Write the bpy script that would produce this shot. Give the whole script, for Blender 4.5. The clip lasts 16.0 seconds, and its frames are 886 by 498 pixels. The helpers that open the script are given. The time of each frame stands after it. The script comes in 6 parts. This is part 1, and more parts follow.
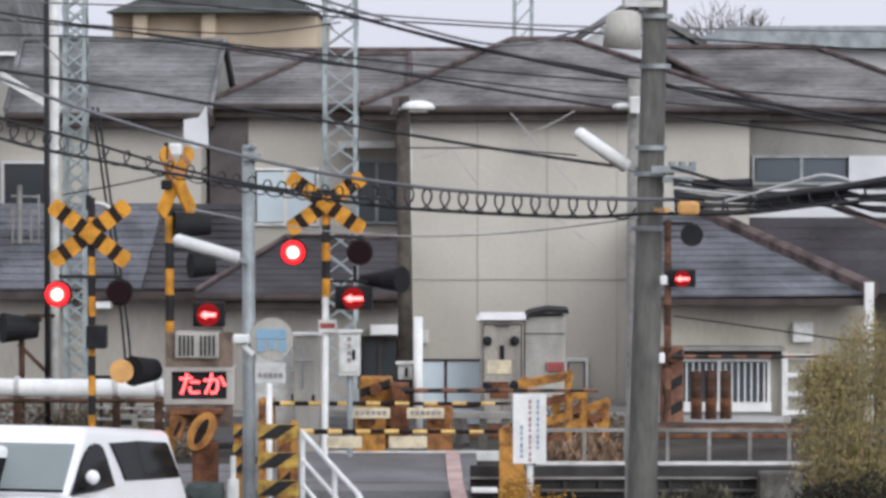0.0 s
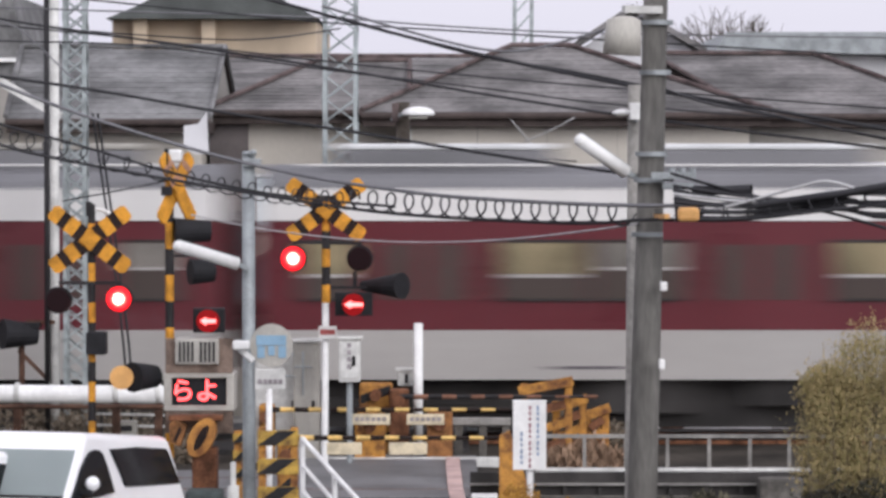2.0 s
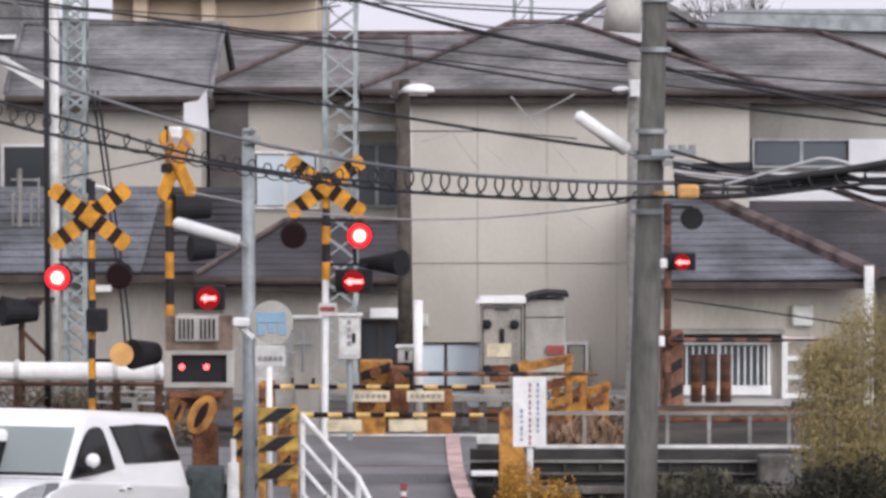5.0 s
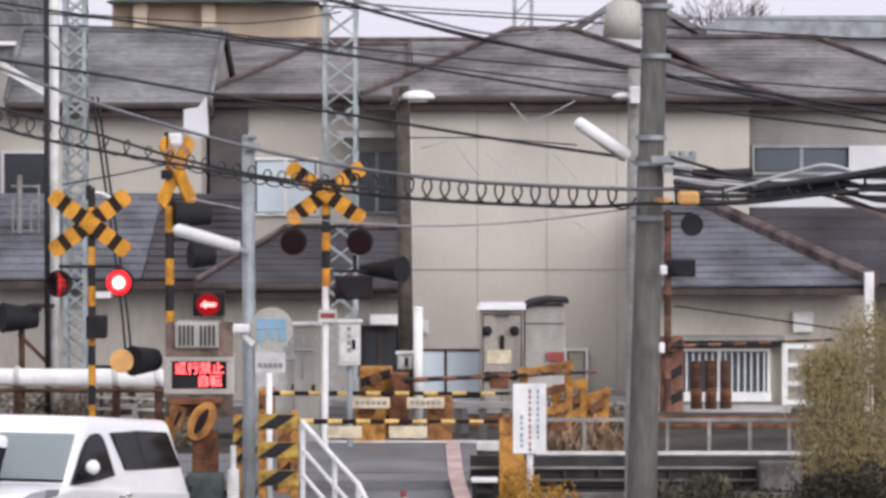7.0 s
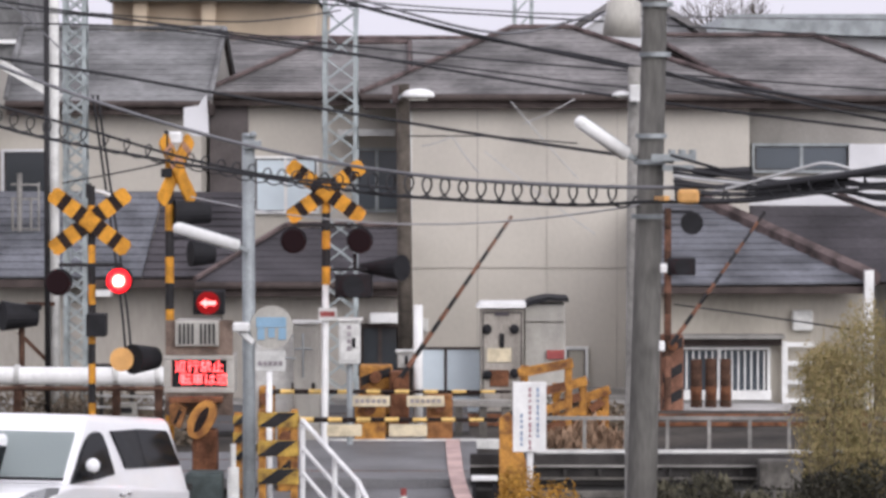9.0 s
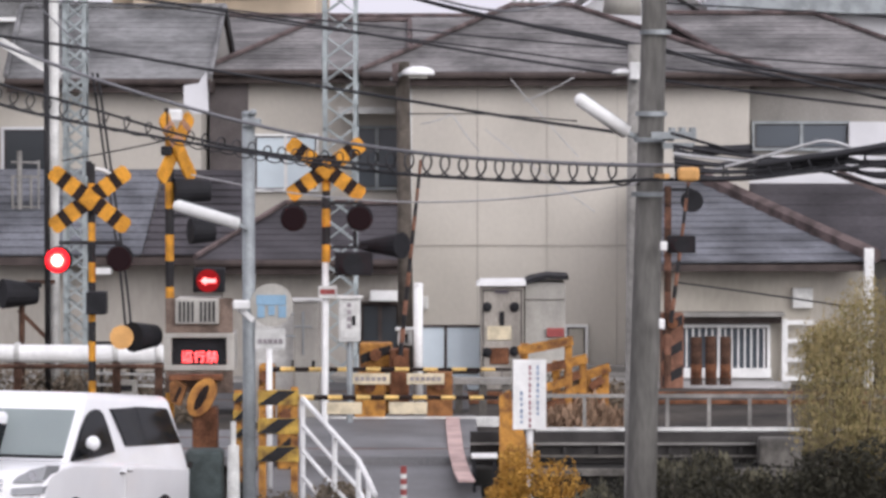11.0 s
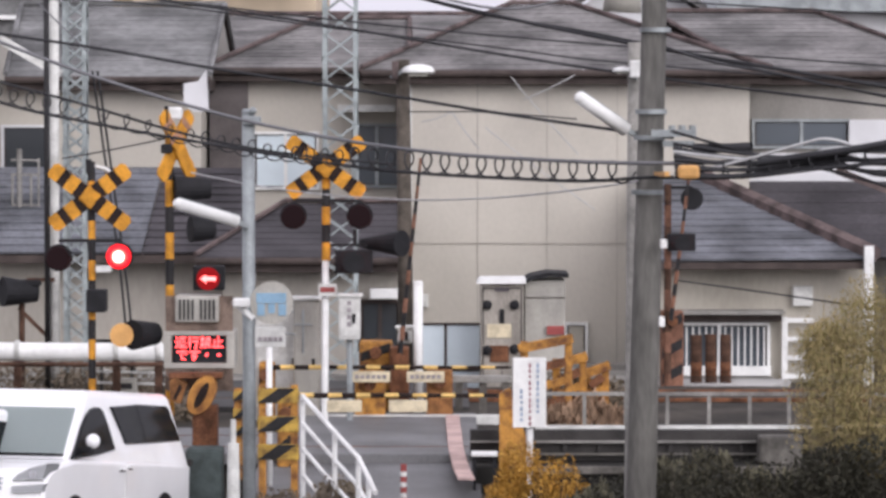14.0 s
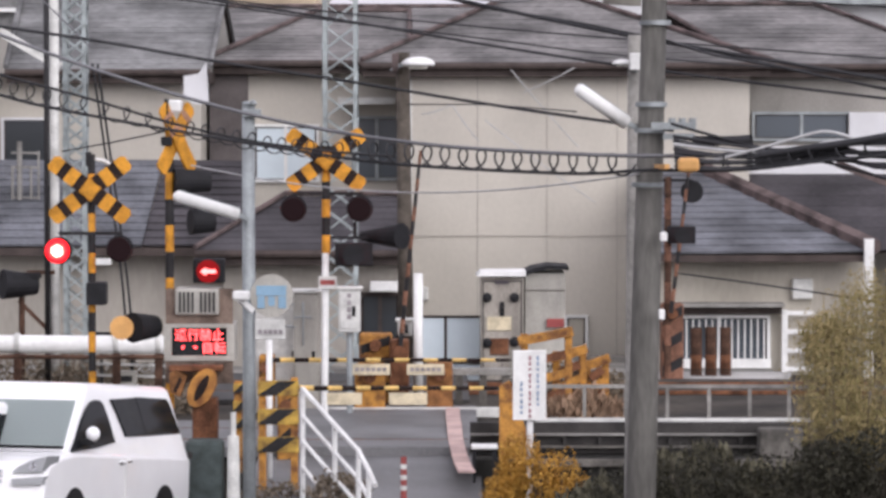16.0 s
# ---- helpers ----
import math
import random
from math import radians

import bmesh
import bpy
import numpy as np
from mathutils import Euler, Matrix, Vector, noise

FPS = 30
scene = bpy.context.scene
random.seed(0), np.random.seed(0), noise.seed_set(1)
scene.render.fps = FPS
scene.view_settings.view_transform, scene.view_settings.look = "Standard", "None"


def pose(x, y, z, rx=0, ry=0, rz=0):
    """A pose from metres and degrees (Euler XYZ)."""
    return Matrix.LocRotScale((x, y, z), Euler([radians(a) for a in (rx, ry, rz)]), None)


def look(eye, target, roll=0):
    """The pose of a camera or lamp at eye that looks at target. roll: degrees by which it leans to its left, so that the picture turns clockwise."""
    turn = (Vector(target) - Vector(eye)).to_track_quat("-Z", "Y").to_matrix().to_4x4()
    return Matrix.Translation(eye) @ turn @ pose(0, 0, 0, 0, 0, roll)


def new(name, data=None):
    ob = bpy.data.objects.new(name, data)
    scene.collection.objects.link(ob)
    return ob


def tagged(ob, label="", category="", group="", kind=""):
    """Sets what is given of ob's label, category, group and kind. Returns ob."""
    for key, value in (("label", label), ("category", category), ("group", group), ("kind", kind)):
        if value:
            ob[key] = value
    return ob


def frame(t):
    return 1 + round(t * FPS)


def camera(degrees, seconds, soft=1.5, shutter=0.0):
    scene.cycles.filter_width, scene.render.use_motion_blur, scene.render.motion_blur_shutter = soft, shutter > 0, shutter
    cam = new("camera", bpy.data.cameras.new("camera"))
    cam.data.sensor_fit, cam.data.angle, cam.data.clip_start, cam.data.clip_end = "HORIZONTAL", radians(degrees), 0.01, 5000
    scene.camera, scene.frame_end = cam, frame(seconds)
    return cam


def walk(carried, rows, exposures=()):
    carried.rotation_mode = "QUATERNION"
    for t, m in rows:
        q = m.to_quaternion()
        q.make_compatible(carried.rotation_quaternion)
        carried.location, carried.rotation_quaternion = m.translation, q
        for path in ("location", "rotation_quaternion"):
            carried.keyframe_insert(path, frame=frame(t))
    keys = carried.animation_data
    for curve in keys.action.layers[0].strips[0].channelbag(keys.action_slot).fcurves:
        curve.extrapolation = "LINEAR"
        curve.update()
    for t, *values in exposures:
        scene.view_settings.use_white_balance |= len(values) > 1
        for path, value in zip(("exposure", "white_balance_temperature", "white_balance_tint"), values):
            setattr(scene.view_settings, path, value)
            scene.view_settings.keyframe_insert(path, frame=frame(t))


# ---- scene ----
# camera: stands still on a raised spot and tilts a little
cam = camera(14.0, 16.0, soft=3.15, shutter=0.9)
DROP = ((0, 0), (0.5, 0), (1, 3), (1.5, -2), (2, 11), (2.5, 13.5), (3, -2), (3.5, -18), (4, -24.5), (4.2, -26),
        (5.2, -30), (6.3, -31), (6.5, -30.5), (7, -18), (7.5, -18), (8, -20), (8.5, -9), (9, -21), (9.5, -36), (10, -43), (10.2, -51),
        (11.2, -61), (12.3, -68), (12.5, -67), (13, -73.5), (13.5, -71), (14, -64), (14.5, -62.5), (15, -64.5), (15.5, -76.5), (16, -77))
walk(cam, [(t, pose(0, 0, 4, 90 - math.degrees(math.atan((181 - d) / 6385.0)), 0, 0)) for t, d in DROP],
     exposures=[(0, -0.02, 6150, 9), (1.5, 0.0, 6300, 13), (4, 0.10, 6350, 14.5), (9, 0.10, 6350, 14.5), (16, 0.11, 6380, 15.5)])

# overcast winter daylight
world = bpy.data.worlds.new("overcast_sky")
scene.world = world
world.use_nodes = True
wn = world.node_tree.nodes
wl = world.node_tree.links
sky = wn.new("ShaderNodeTexSky")
sky.sky_type = "NISHITA"
sky.sun_disc = False
sky.sun_elevation = radians(50)
sky.sun_rotation = radians(200)
sky.air_density = 1.0
sky.dust_density = 4.0
hsv = wn.new("ShaderNodeHueSaturation")
hsv.inputs["Saturation"].default_value = 0.18
wmix = wn.new("ShaderNodeMix")
wmix.data_type = "RGBA"
wmix.inputs["Factor"].default_value = 0.6
wmix.inputs["B"].default_value = (11.0, 10.8, 11.9, 1)
wl.new(sky.outputs["Color"], hsv.inputs["Color"])
wl.new(hsv.outputs["Color"], wmix.inputs["A"])
wl.new(wmix.outputs["Result"], wn["Background"].inputs["Color"])
wn["Background"].inputs["Strength"].default_value = 0.11

sun_data = bpy.data.lights.new("sun", "SUN")
sun_data.energy = 1.9
sun_data.angle = radians(45)
sun_data.color = (1.0, 0.985, 0.97)
sun = new("sun", sun_data)
sun.matrix_world = look((62, -62, 50), (0, 30, 0))


# ---- materials ----
def mat(name, col, rough=0.6, metal=0.0, var=0.18, scale=3.0, fine=40.0, bump=0.15, spots=None, stretch=(1, 1, 1), island=0.0, coat=0.0, by_object=False):
    """A weathered surface: broad stains, fine grain, relief and uneven gloss."""
    m = bpy.data.materials.new(name)
    m.use_nodes = True
    n, l = m.node_tree.nodes, m.node_tree.links
    b = n["Principled BSDF"]
    co = n.new("ShaderNodeTexCoord")
    mp = n.new("ShaderNodeMapping")
    mp.inputs["Scale"].default_value = stretch
    l.new(co.outputs["Object"], mp.inputs["Vector"])
    big, small = n.new("ShaderNodeTexNoise"), n.new("ShaderNodeTexNoise")
    big.inputs["Scale"].default_value, big.inputs["Detail"].default_value = scale, 5
    small.inputs["Scale"].default_value, small.inputs["Detail"].default_value = fine, 3
    l.new(mp.outputs["Vector"], big.inputs["Vector"])
    l.new(mp.outputs["Vector"], small.inputs["Vector"])
    mx = n.new("ShaderNodeMix")
    mx.data_type = "RGBA"
    dark = tuple(c * (1 - 1.6 * var) for c in col) if spots is None else spots
    lite = tuple(min(c * (1 + var), 0.9) for c in col)
    mx.inputs["A"].default_value, mx.inputs["B"].default_value = (*dark, 1), (*lite, 1)
    ramp = n.new("ShaderNodeMapRange")
    ramp.inputs["From Min"].default_value, ramp.inputs["From Max"].default_value = 0.34, 0.62
    l.new(big.outputs["Fac"], ramp.inputs["Value"])
    l.new(ramp.outputs["Result"], mx.inputs["Factor"])
    mul = n.new("ShaderNodeMix")
    mul.data_type, mul.blend_type = "RGBA", "MULTIPLY"
    mul.inputs["Factor"].default_value = min(1.0, var * 2.5)
    l.new(mx.outputs["Result"], mul.inputs["A"])
    gr = n.new("ShaderNodeMapRange")
    gr.inputs["From Min"].default_value, gr.inputs["From Max"].default_value = 0.3, 0.7
    gr.inputs["To Min"].default_value, gr.inputs["To Max"].default_value = 0.65, 1.15
    l.new(small.outputs["Fac"], gr.inputs["Value"])
    l.new(gr.outputs["Result"], mul.inputs["B"])
    out = mul.outputs["Result"]
    if island:
        geo = n.new("ShaderNodeObjectInfo" if by_object else "ShaderNodeNewGeometry")
        im = n.new("ShaderNodeMapRange")
        im.inputs["To Min"].default_value, im.inputs["To Max"].default_value = 1 - island, 1 + island
        l.new(geo.outputs["Random" if by_object else "Random Per Island"], im.inputs["Value"])
        m2 = n.new("ShaderNodeMix")
        m2.data_type, m2.blend_type = "RGBA", "MULTIPLY"
        m2.inputs["Factor"].default_value = 1.0
        l.new(out, m2.inputs["A"])
        l.new(im.outputs["Result"], m2.inputs["B"])
        out = m2.outputs["Result"]
    l.new(out, b.inputs["Base Color"])
    rr = n.new("ShaderNodeMapRange")
    rr.inputs["To Min"].default_value, rr.inputs["To Max"].default_value = max(rough - 0.12, 0.03), min(rough + 0.12, 1)
    l.new(big.outputs["Fac"], rr.inputs["Value"])
    l.new(rr.outputs["Result"], b.inputs["Roughness"])
    b.inputs["Metallic"].default_value = metal
    b.inputs["Coat Weight"].default_value = coat
    b.inputs["Specular IOR Level"].default_value = 0.5 if coat or metal else 0.22
    bp = n.new("ShaderNodeBump")
    bp.inputs["Strength"].default_value, bp.inputs["Distance"].default_value = bump, 0.02
    l.new(small.outputs["Fac"], bp.inputs["Height"])
    l.new(bp.outputs["Normal"], b.inputs["Normal"])
    return m


def glow(name, col, power):
    m = bpy.data.materials.new(name)
    m.use_nodes = True
    b = m.node_tree.nodes["Principled BSDF"]
    b.inputs["Base Color"].default_value = (*[c * 0.5 for c in col], 1)
    b.inputs["Emission Color"].default_value = (*col, 1)
    b.inputs["Emission Strength"].default_value = power
    return m


def glass(name, col, rough=0.05):
    m = bpy.data.materials.new(name)
    m.use_nodes = True
    b = m.node_tree.nodes["Principled BSDF"]
    b.inputs["Base Color"].default_value = (*col, 1)
    b.inputs["Roughness"].default_value = rough
    b.inputs["Specular IOR Level"].default_value = 0.8
    return m


M_ASPHALT = mat("wet_asphalt", (0.165, 0.165, 0.168), 0.55, var=0.2, scale=0.8, fine=30, bump=0.3)
M_EARTH = mat("bare_earth", (0.052, 0.045, 0.037), 0.95, var=0.35, scale=0.7, fine=9, bump=0.6)
M_BALLAST = mat("rusty_ballast", (0.05, 0.041, 0.036), 0.95, var=0.4, scale=2, fine=14, bump=1.0)
M_DECK = mat("dark_wet_deck", (0.06, 0.058, 0.057), 0.6, var=0.25, scale=1.2, fine=20, bump=0.3)
M_BLACKCONC = mat("near_black_concrete", (0.022, 0.021, 0.019), 0.9, var=0.35, scale=1.2, fine=15, bump=0.5, stretch=(1, 1, 0.4))
M_CONCRETE = mat("aged_concrete", (0.27, 0.26, 0.24), 0.85, var=0.25, scale=1.4, fine=22, bump=0.3)
M_POLE = mat("utility_pole_concrete", (0.125, 0.12, 0.11), 0.85, var=0.28, scale=2.5, fine=25, bump=0.3, stretch=(1, 1, 0.25))
M_GALV = mat("galvanised_steel", (0.30, 0.325, 0.33), 0.55, 0.4, var=0.15, scale=4, fine=30)
M_LATTICE = mat("dull_galvanised_lattice", (0.36, 0.40, 0.40), 0.6, 0.3, var=0.2, scale=3)
M_WHITE = mat("white_paint", (0.78, 0.78, 0.76), 0.45, var=0.08, scale=3, fine=20, bump=0.05)
M_DIRTYWHITE = mat("dirty_white_paint", (0.62, 0.62, 0.59), 0.55, var=0.15, scale=4)
M_BLACK = mat("black_paint", (0.022, 0.021, 0.022), 0.55, var=0.2, scale=5)
M_DARKBOX = mat("dark_lamp_housing", (0.016, 0.016, 0.018), 0.7, var=0.2, scale=5)
M_YELLOW = mat("signal_yellow_paint", (0.58, 0.265, 0.03), 0.55, var=0.22, scale=5)
M_FADEDPINK = mat("sun_bleached_orange_paint", (0.42, 0.23, 0.15), 0.75, var=0.2, scale=6)
M_TANDISC = mat("faded_tan_reflector", (0.62, 0.34, 0.12), 0.5, var=0.1, scale=6)
M_MUSTARD = mat("mustard_yellow_paint", (0.42, 0.2, 0.05), 0.65, var=0.25, scale=6, spots=(0.2, 0.085, 0.03))
M_OLDYELLOW = mat("rust_stained_yellow_paint", (0.41, 0.20, 0.045), 0.75, var=0.3, scale=7, spots=(0.15, 0.065, 0.03))
M_FADED = mat("faded_orange_paint", (0.2, 0.1, 0.066), 0.8, var=0.3, scale=5)
M_RUST = mat("rusty_brown_steel", (0.17, 0.075, 0.04), 0.9, var=0.35, scale=5)
M_WIRE = mat("black_cable_sheath", (0.03, 0.03, 0.033), 0.6, var=0.1)
M_WIREGREY = mat("grey_steel_strand", (0.16, 0.16, 0.17), 0.6, 0.2, var=0.1)
M_WIREPALE = mat("pale_weathered_strand", (0.42, 0.42, 0.42), 0.6, var=0.1)
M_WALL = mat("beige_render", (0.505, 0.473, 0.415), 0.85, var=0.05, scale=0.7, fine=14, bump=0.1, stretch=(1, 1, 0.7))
# beige render with shade put into its colour; wall joints use it too
M_WALL2 = mat("shaded_beige_render", (0.36, 0.335, 0.295), 0.85, var=0.1, scale=0.8, fine=14, bump=0.1, stretch=(1, 1, 0.35))
M_WALL3 = mat("dull_beige_render", (0.43, 0.40, 0.34), 0.85, var=0.1, scale=0.9, fine=14, bump=0.1, stretch=(1, 1, 0.35))
M_WALLGREY = mat("grey_render", (0.30, 0.285, 0.26), 0.85, var=0.15, scale=0.8, stretch=(1, 1, 0.4))
M_WALLWHITE = mat("white_plaster", (0.64, 0.64, 0.65), 0.8, var=0.06, scale=1)
M_FARROOF = mat("green_grey_far_roof", (0.085, 0.092, 0.088), 0.85, var=0.3, scale=0.6)
M_DARKCLAD = mat("dark_brown_grey_cladding", (0.125, 0.11, 0.108), 0.8, var=0.2, scale=1.5)
M_TAN = mat("tan_render", (0.60, 0.49, 0.36), 0.85, var=0.12, scale=0.6)
M_TILE = mat("weathered_grey_roof_tile", (0.18, 0.18, 0.178), 0.75, var=0.3, scale=0.8, fine=7, bump=0.4, island=0.04, by_object=True)
M_TILEBROWN = mat("brown_grey_roof_tile", (0.172, 0.164, 0.16), 0.75, var=0.32, scale=0.8, fine=7, bump=0.4, island=0.03, by_object=True)
M_TILEBLUE = mat("blue_grey_roof_tile", (0.135, 0.14, 0.155), 0.6, var=0.28, scale=1.2, fine=12, bump=0.5, island=0.18, by_object=True)
M_TILEDARK = mat("dark_purple_roof_tile", (0.06, 0.055, 0.06), 0.65, var=0.25, scale=1.0, fine=12, bump=0.5, island=0.12, by_object=True)
M_RIDGE = mat("red_brown_ridge_tile", (0.115, 0.087, 0.083), 0.75, var=0.35, scale=3)
M_FASCIA = mat("dark_fascia_board", (0.07, 0.055, 0.05), 0.8, var=0.2)
M_MAROON = mat("maroon_train_paint", (0.10, 0.011, 0.017), 0.3, var=0.08, scale=0.6, fine=8, bump=0.02, coat=0.3)
M_CREAM = mat("pale_grey_train_paint", (0.37, 0.355, 0.335), 0.35, var=0.05, scale=0.6, fine=8, bump=0.02, stretch=(0.4, 1, 1))
M_TOPWHITE = mat("white_train_paint", (0.64, 0.63, 0.61), 0.35, var=0.05, scale=0.6, fine=8, bump=0.02)
M_TROOF = mat("grey_train_roof", (0.18, 0.18, 0.187), 0.7, var=0.15, scale=0.8, stretch=(0.3, 1, 1))
M_UNDER = mat("grimy_underframe", (0.045, 0.042, 0.04), 0.85, var=0.3, scale=2)
M_AC = mat("pale_cooler_casing", (0.62, 0.63, 0.63), 0.5, var=0.08, scale=1.5)
# two opaque tones that carry the brightness of the lit car interior
M_LITOLIVE = mat("lit_interior_olive", (0.24, 0.20, 0.12), 0.8, var=0.3, scale=1.2)
M_LITGREY = mat("lit_interior_grey", (0.19, 0.175, 0.155), 0.7, var=0.3, scale=1.5)
M_PANE = glass("dark_window_glass", (0.045, 0.05, 0.055))
M_PANE.node_tree.nodes["Principled BSDF"].inputs["Specular IOR Level"].default_value = 0.45
M_TRAINPANE = glass("brown_tinted_train_glass", (0.07, 0.056, 0.05), 0.12)
M_TRAINPANE.node_tree.nodes["Principled BSDF"].inputs["Specular IOR Level"].default_value = 0.3
M_HOUSEPANE = glass("house_window_glass", (0.09, 0.105, 0.12), 0.12)
M_BLUEPANEL = mat("pale_blue_frosted_panel", (0.62, 0.70, 0.74), 0.4, var=0.05, scale=1)
M_CABINET = mat("grey_cabinet_paint", (0.40, 0.385, 0.345), 0.6, var=0.14, scale=2.2, stretch=(1, 1, 0.4))
M_OLIVEYEL = mat("dirty_olive_yellow_paint", (0.44, 0.285, 0.06), 0.75, var=0.28, scale=7, spots=(0.17, 0.1, 0.035))
M_ARMYELLOW = mat("pale_worn_yellow_paint", (0.70, 0.47, 0.16), 0.6, var=0.18, scale=7)
M_CREAMPLATE = mat("yellowed_cream_plate", (0.62, 0.54, 0.38), 0.65, var=0.14, scale=7)
M_STRIPE = mat("brown_black_stripe_paint", (0.02, 0.012, 0.01), 0.75, var=0.25, scale=6)
M_FAINTINK = mat("sun_faded_grey_ink", (0.30, 0.27, 0.28), 0.8, var=0.15, scale=9)
M_FAINTRED = mat("sun_faded_red_ink", (0.38, 0.2, 0.22), 0.8, var=0.15, scale=9)
M_FAINTBLUE = mat("sun_faded_blue_ink", (0.26, 0.34, 0.46), 0.8, var=0.15, scale=9)
M_DULLRED = mat("dull_weathered_red_paint", (0.30, 0.075, 0.07), 0.7, var=0.2, scale=6)
M_OLDCABINET = mat("stained_grey_brown_cabinet_paint", (0.30, 0.275, 0.24), 0.7, var=0.28, scale=3.0, stretch=(1, 1, 0.35))
M_HEADLAMP = glass("clear_headlamp_glass", (0.34, 0.35, 0.36), 0.12)
M_GRASSGREY = mat("grey_green_rank_grass", (0.135, 0.125, 0.085), 0.9, var=0.2, scale=2, island=0.4)
M_LEAFOLIVE = mat("dull_olive_green_leaves", (0.27, 0.24, 0.10), 0.7, var=0.15, scale=2, island=0.25)
M_DIMCONC = mat("dark_weathered_concrete", (0.12, 0.112, 0.1), 0.9, var=0.3, scale=2.5, fine=18, bump=0.4)
M_SLEEPER = mat("grimy_timber_sleeper", (0.055, 0.046, 0.041), 0.95, var=0.35, scale=3, fine=16, bump=0.6)
M_DARKRUST = mat("dark_rusted_steel", (0.085, 0.047, 0.032), 0.9, var=0.35, scale=6)
M_RED = mat("red_paint", (0.55, 0.05, 0.045), 0.5, var=0.1)
M_BLUE = mat("faded_blue_paint", (0.24, 0.38, 0.50), 0.5, var=0.1)
M_INK = mat("dark_ink", (0.09, 0.08, 0.09), 0.7, var=0.05)
M_LENSOFF = glass("unlit_red_lens", (0.012, 0.004, 0.005), 0.45)
M_LENSOFF.node_tree.nodes["Principled BSDF"].inputs["Specular IOR Level"].default_value = 0.12
M_LENS = glow("lit_red_lens", (1.0, 0.006, 0.012), 2.0)
M_LENSMID = glow("bright_red_lens_zone", (1.0, 0.09, 0.07), 3.5)
M_CORE = glow("lit_lamp_core", (1.0, 0.62, 0.5), 7.0)
# dim red emission that imitates the halo round a lit arrow
M_ARROWHALO = glow("red_arrow_halo_glow", (1.0, 0.01, 0.015), 0.3)
M_ARROWHALO.node_tree.nodes["Principled BSDF"].inputs["Base Color"].default_value = (0.02, 0.003, 0.003, 1)
M_ARROWHALO.node_tree.nodes["Principled BSDF"].inputs["Specular IOR Level"].default_value = 0.1
M_ARROW = glow("lit_red_arrow", (1.0, 0.14, 0.13), 5.0)
M_BROWNBOARD = mat("brown_weathered_board", (0.17, 0.125, 0.10), 0.85, var=0.3, scale=4)
M_LED = glow("red_led_dots", (1.0, 0.07, 0.07), 5.5)
M_CARWHITE = mat("white_car_paint", (0.89, 0.89, 0.89), 0.35, var=0.02, scale=1, fine=4, bump=0.0, coat=0.6)
M_CARGLASS = glass("car_window_glass", (0.014, 0.015, 0.017), 0.12)
M_CARGLASS.node_tree.nodes["Principled BSDF"].inputs["Specular IOR Level"].default_value = 0.45
M_CARGLASS.node_tree.nodes["Principled BSDF"].inputs["IOR"].default_value = 1.12
M_WINDSHIELD = glass("windscreen_glass", (0.42, 0.48, 0.47), 0.1)
M_TYRE = mat("tyre_rubber", (0.02, 0.02, 0.02), 0.85)
M_CHROME = mat("chrome_trim", (0.6, 0.6, 0.62), 0.15, 0.9, var=0.05)
M_TEAL = mat("teal_plastic_cover", (0.07, 0.088, 0.086), 0.75, var=0.2, scale=6)
M_PINK = mat("faded_pink_road_paint", (0.50, 0.36, 0.33), 0.8, var=0.15, scale=3)
M_LEAF = mat("olive_winter_leaves", (0.36, 0.285, 0.14), 0.7, var=0.15, scale=2, island=0.25)
M_LEAFGREEN = mat("dull_green_leaves", (0.04, 0.038, 0.026), 0.7, var=0.2, scale=2, island=0.4)
M_LEAFGOLD = mat("golden_yellow_leaves", (0.43, 0.235, 0.045), 0.7, var=0.15, scale=2, island=0.35)
M_PALECONC = mat("pale_weathered_concrete", (0.46, 0.45, 0.43), 0.85, var=0.15, scale=2)
M_RUSTBOX = mat("orange_brown_rust", (0.25, 0.115, 0.045), 0.85, var=0.3, scale=6)
M_REED = mat("tan_dry_reeds", (0.27, 0.18, 0.12), 0.9, var=0.2, scale=2, island=0.4)
M_DRYGRASS = mat("dry_brown_grass", (0.19, 0.155, 0.115), 0.9, var=0.2, scale=2, island=0.2)
M_BARK = mat("grey_brown_bark", (0.10, 0.085, 0.07), 0.9, var=0.25, scale=6)
M_FARWOOD = mat("dark_evergreen_wood", (0.05, 0.055, 0.045), 0.9, var=0.3, scale=0.5, fine=4, island=0.3)


# ---- mesh tools ----
def box(bm, x0, x1, y0, y1, z0, z1, bevel=0.0):
    r = bmesh.ops.create_cube(bm, size=1.0)
    vs = r["verts"]
    bmesh.ops.scale(bm, vec=(abs(x1 - x0), abs(y1 - y0), abs(z1 - z0)), verts=vs)
    bmesh.ops.translate(bm, vec=((x0 + x1) / 2, (y0 + y1) / 2, (z0 + z1) / 2), verts=vs)
    if bevel:
        es = list({e for v in vs for e in v.link_edges})
        bmesh.ops.bevel(bm, geom=es, offset=bevel, segments=2, affect="EDGES", profile=0.5)
    return bm


def rod(bm, p, q, r, r2=None, seg=10, cap=True):
    p, q = Vector(p), Vector(q)
    d = q - p
    m = Matrix.Translation((p + q) / 2) @ d.to_track_quat("Z", "Y").to_matrix().to_4x4()
    bmesh.ops.create_cone(bm, cap_ends=cap, segments=seg, radius1=r, radius2=r if r2 is None else r2, depth=d.length, matrix=m)
    return bm


def beam(bm, p, q, w, h):
    """A straight bar of w by h from p to q."""
    p, q = Vector(p), Vector(q)
    d = q - p
    m = Matrix.Translation((p + q) / 2) @ d.to_track_quat("Z", "Y").to_matrix().to_4x4() @ Matrix.Diagonal((w, h, d.length, 1))
    bmesh.ops.create_cube(bm, size=1.0, matrix=m)
    return bm


